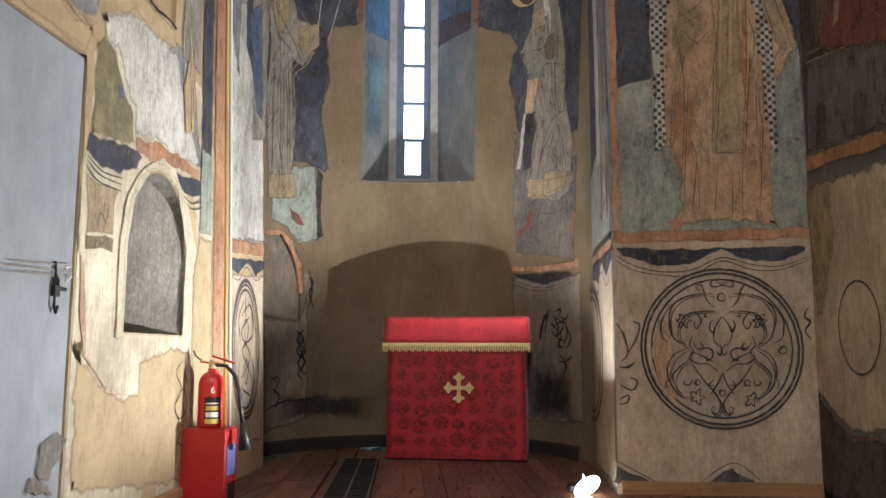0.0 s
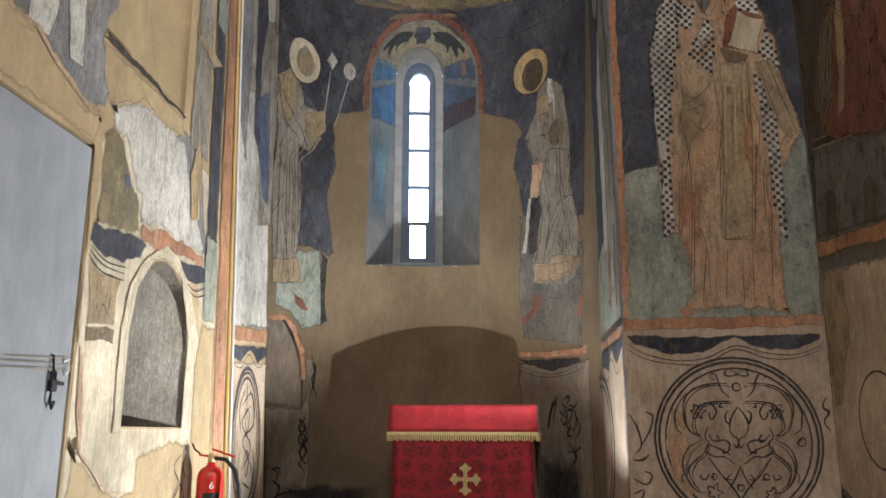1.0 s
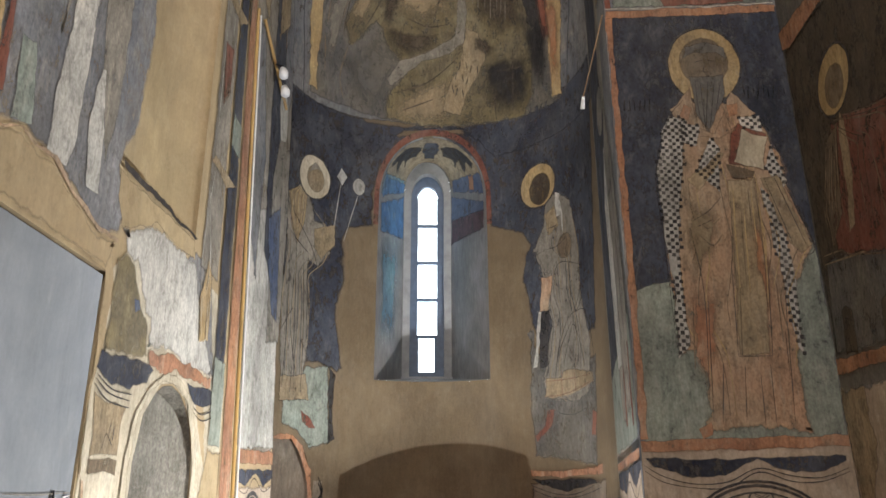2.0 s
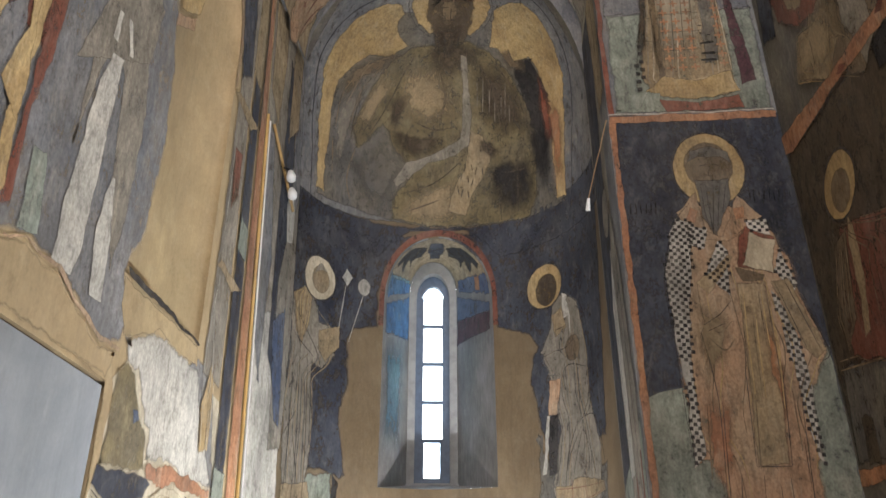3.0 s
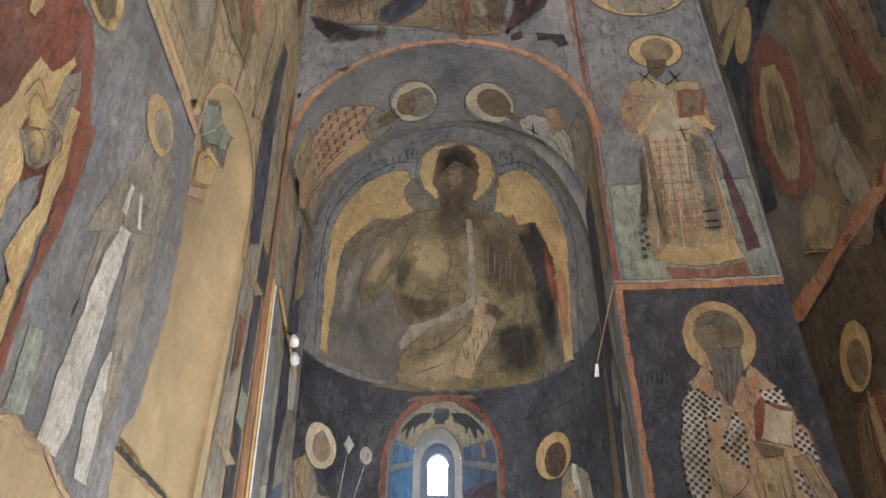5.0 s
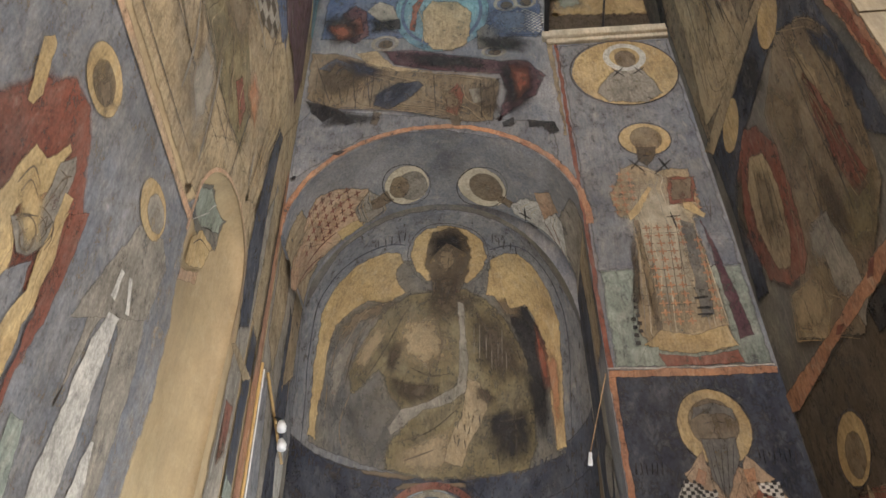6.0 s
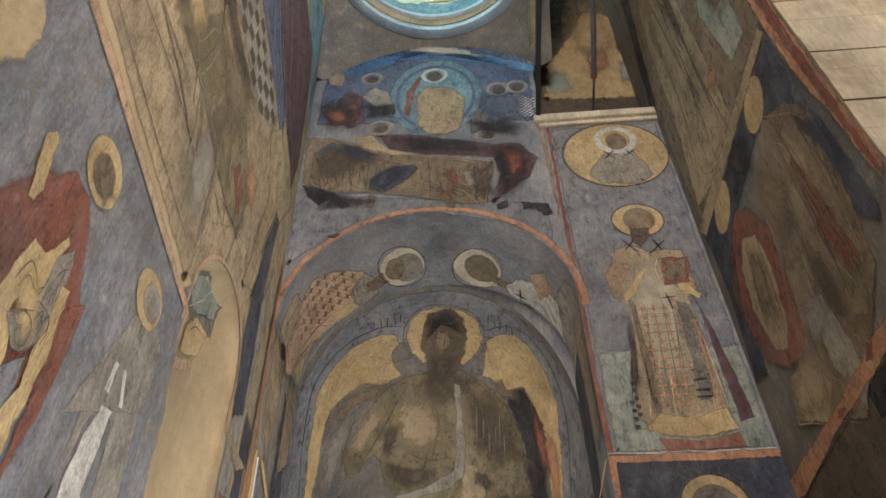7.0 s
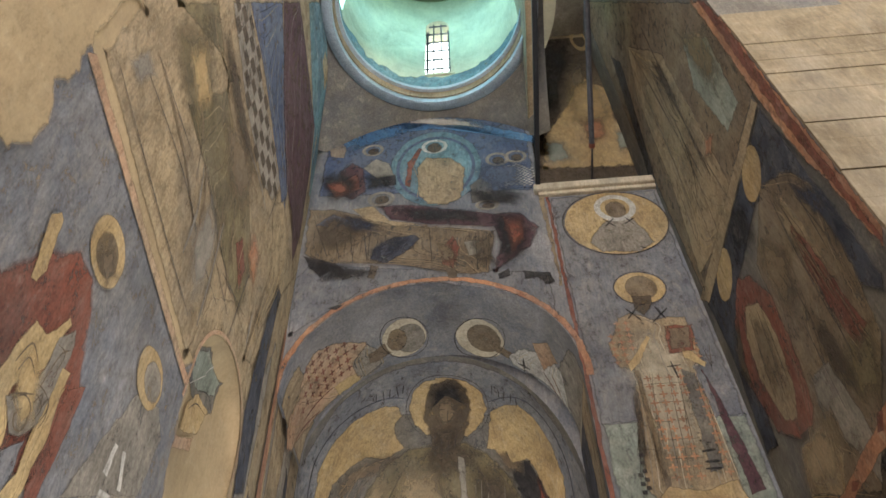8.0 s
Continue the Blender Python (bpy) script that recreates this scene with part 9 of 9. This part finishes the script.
oval(f, "halo", "ochre", "R", 4.33, 3.37, 0.221, 0.198, 3)
oval(f, "halo_rim", "line", "R", 4.33, 3.37, 0.229, 0.205, 4, ring=0.05)
oval(f, "head", "brown", "R", 4.32, 3.33, 0.134, 0.133, 5)
shape = [(4.47, 3.19), (4.25, 3.13), (4.02, 3.05), (3.50, 2.90), (3.60, 2.10), (4.53, 2.40), (4.67, 2.47), (4.71, 2.85)]
paint(f, "robe", "red", "R", shape, 3)
folds(f, "R", shape, 6, "umber", "brown", 4)
paint(f, "arm", "tan", "R", [(4.33, 3.19), (4.28, 3.09), (4.30, 2.81), (4.39, 2.53), (4.48, 2.51), (4.41, 2.79), (4.39, 3.05)], 4)
shape = [(4.54, 3.12), (4.37, 3.14), (4.51, 2.64), (4.69, 2.51), (4.75, 2.73)]
paint(f, "robe", "brown", "R", shape, 4)
folds(f, "R", shape, 6, "umber", "tan", 5)
paint(f, "band", "orange", "R", [(4.95, 1.94), (3.98, 1.83), (2.70, 1.75), (2.70, 1.62), (3.99, 1.74), (4.96, 1.84)], 2)
paint(f, "arcade", "smoke", "R", [(4.87, 2.51), (3.91, 2.31), (2.70, 2.60), (2.70, 1.80), (3.98, 1.83), (4.95, 1.94)], 1)
paint(f, "arch_mark", "umber", "R", [(4.76, 2.17), (4.69, 2.18), (4.61, 2.12), (4.64, 1.90), (4.80, 1.92)], 2)
paint(f, "arch_mark", "umber", "R", [(4.29, 2.08), (4.22, 2.09), (4.15, 2.04), (4.18, 1.86), (4.32, 1.87)], 2)
paint(f, "figure", "red", "R", [(4.72, 2.79), (3.88, 2.57), (3.91, 2.37), (4.31, 2.51), (4.66, 2.63)], 1)
strokes(f, "thin_band", "tan", "R", [[(4.86, 2.52), (3.91, 2.33)], [(4.87, 2.47), (3.92, 2.28)]], 0.014, 2)
paint(f, "plaster", "dado", "R", [(4.96, 1.76), (4.00, 1.69), (2.62, 1.60), (2.62, 0.42), (4.18, 0.41), (4.54, 0.38), (4.99, 0.59)], 1, rough=0.02)
paint(f, "plaster", "tan", "R", [(4.96, 1.76), (4.63, 1.73), (4.60, 1.41), (4.81, 1.00), (4.94, 1.00)], 2, rough=0.02)
oval(f, "ring", "line", "R", 4.38, 0.92, 0.242, 0.239, 3, ring=0.05)
paint(f, "foot", "umber", "R", [(4.99, 0.59), (4.54, 0.37), (4.18, 0.41), (2.62, 0.42), (2.62, 0.02), (5.04, -0.01)], 1, rough=0.015)
paint(f, "torn_edge", "red", "R", [(4.57, 0.38), (4.41, 0.38), (4.18, 0.39), (4.19, 0.38), (4.44, 0.36), (4.58, 0.36)], 3)

f = mural("fresco_upper_pier", "blackened tan fresco over the pier ledge", "U")
paint(f, "field", "umber", "U", [(0.95, 9.0), (2.5, 9.0), (2.5, 13.3), (0.95, 13.3)], 0)
paint(f, "field", "ochre", "U", [(1.19, 9.44), (1.29, 10.25), (1.65, 10.98), (2.02, 11.81), (2.43, 11.41), (2.42, 10.29), (2.32, 9.35)], 1, soft=0.1)
wash(f, "soot", "black", "U", [(1.55, 13.73), (2.09, 13.67), (2.04, 12.58), (1.73, 11.66), (1.56, 10.52), (1.24, 10.11)], 2)
wash(f, "soot", "black", "U", [(1.62, 14.47), (2.54, 14.34), (2.53, 13.38), (2.04, 13.33), (1.53, 13.50)], 2)
wash(f, "ground", "green", "U", [(1.26, 10.25), (1.59, 10.15), (1.66, 9.53), (1.25, 9.50)], 3)
wash(f, "ground", "green", "U", [(2.18, 10.31), (2.39, 10.37), (2.33, 9.67), (2.14, 9.62)], 3)
wash(f, "figure", "ochre", "U", [(1.79, 11.83), (2.16, 12.27), (2.34, 11.59), (2.31, 10.45), (1.92, 9.98), (1.65, 10.36), (1.62, 11.07)], 3)
wash(f, "figure", "orange", "U", [(1.80, 10.65), (2.17, 10.69), (2.13, 10.03), (1.80, 9.85)], 4)
wash(f, "figure", "brown", "U", [(1.87, 12.20), (2.14, 12.41), (2.06, 11.53), (1.85, 11.38)], 4)
wash(f, "soot", "black", "U", [(2.25, 11.00), (2.39, 10.91), (2.34, 10.45), (2.23, 10.38)], 4)
oval(f, "halo", "ochre", "U", 2.18, 13.16, 0.13, 0.42, 3, ring=0.35)

f = mural("fresco_window_head", "faded dark winged shape under the window arch", "W")
paint(f, "field", "tan", "W", [(12, 0.03), (168, 0.03), (168, 0.97), (12, 0.97)], 0)
paint(f, "wing", "black", "W", [(100, 0.35), (118, 0.15), (146, 0.10), (150, 0.2), (140, 0.25), (152, 0.42), (144, 0.45), (134, 0.40), (138, 0.62), (128, 0.52), (112, 0.62)], 1)
paint(f, "wing", "black", "W", [(80, 0.35), (62, 0.15), (34, 0.10), (30, 0.2), (40, 0.25), (28, 0.42), (36, 0.45), (46, 0.40), (42, 0.62), (52, 0.52), (68, 0.62)], 1)
paint(f, "body", "deep", "W", [(82, 0.2), (98, 0.2), (104, 0.45), (100, 0.8), (80, 0.8), (76, 0.45)], 2)
paint(f, "patch", "indigo", "W", [(4, 0.05), (26, 0.05), (26, 0.9), (4, 0.9)], 1)
paint(f, "patch", "turquoise", "W", [(154, 0.05), (176, 0.05), (176, 0.9), (154, 0.9)], 1)
paint(f, "stripe", "orange", "W", [(8, 0.3), (24, 0.25), (24, 0.36), (8, 0.42)], 2)
paint(f, "patch", "azure", "W", [(156, 0.10), (178, 0.10), (178, 0.95), (160, 0.95)], 2)
paint(f, "side_paint", "azure", "P", [(0.05, 3.62), (0.97, 3.50), (0.97, 3.94), (0.05, 3.94)], 1)
# Turquoise wash puts the blue sky light into the left cheek's colour.
wash(f, "side_paint", "turquoise", "P", [(0.02, 2.5), (0.75, 2.5), (0.8, 3.6), (0.02, 3.7)], 2)
paint(f, "side_paint", "plum", "Q", [(0.05, 3.66), (0.97, 3.46), (0.97, 3.70), (0.05, 3.86)], 2)
paint(f, "side_paint", "indigo", "Q", [(0.05, 3.84), (0.97, 3.68), (0.97, 3.94), (0.05, 3.94)], 1)
f = mural("fresco_drum", "turquoise paint band round the foot of the drum", "D")
paint(f, "band", "turquoise", "D", [(-178 + 8 * k, 10.66) for k in range(45)] + [(174 - 4 * k, 11.06 + 0.22 * noise.noise(Vector((k * 0.21, 3.0, 0.0))) + 0.08 * noise.noise(Vector((k * 0.9, 7.0, 0.0)))) for k in range(89)], 1)


# ---- floorboards ----
PLANK = 0.125
boards = bpy.data.objects["floor"]
plank_mesh = {}
rnd = random.Random(5)
for i in range(-16, 40):
    y = -8.6 + rnd.uniform(0, 1.2)
    while y < 3.4:
        length = rnd.choice((1.6, 2.1, 2.6))
        x = i * PLANK
        centre = FLOOR_TURN @ Vector((x + PLANK / 2, y + length / 2, 0))
        if -1.25 < centre.x < 5.5 and -3.7 < centre.y < 7.4 and not (-0.2 < x + PLANK / 2 < 0.08 and -1.1 < y + length / 2 < 1.7):
            if length not in plank_mesh:
                b = box(0.0015, PLANK - 0.0015, 0.001, length - 0.001, -0.03, 0.0, 0.0)
                me = bpy.data.meshes.new("plank")
                b.to_mesh(me)
                b.free()
                me.materials.append(M["floorwood"])
                plank_mesh[length] = me
            ob = new("plank", plank_mesh[length])
            ob.parent = boards
            ob.matrix_basis = FLOOR_TURN @ Matrix.Translation((x, y, rnd.uniform(-0.0015, 0.0015)))
        y += length
# courses of the whitewashed wall end
end = bpy.data.objects["wall_end"]
course = {}
z = 0.0
k = 0
while z < 6.95:
    h = rnd.choice((0.20, 0.26, 0.31))
    b = box(RIGHT + 0.002, RIGHT + 2.2, 2.58 + rnd.uniform(0, 0.01), 2.70, z, z + h - 0.003, 0.004)
    link("block", b, M["wash"], end)
    z += h
    k += 1
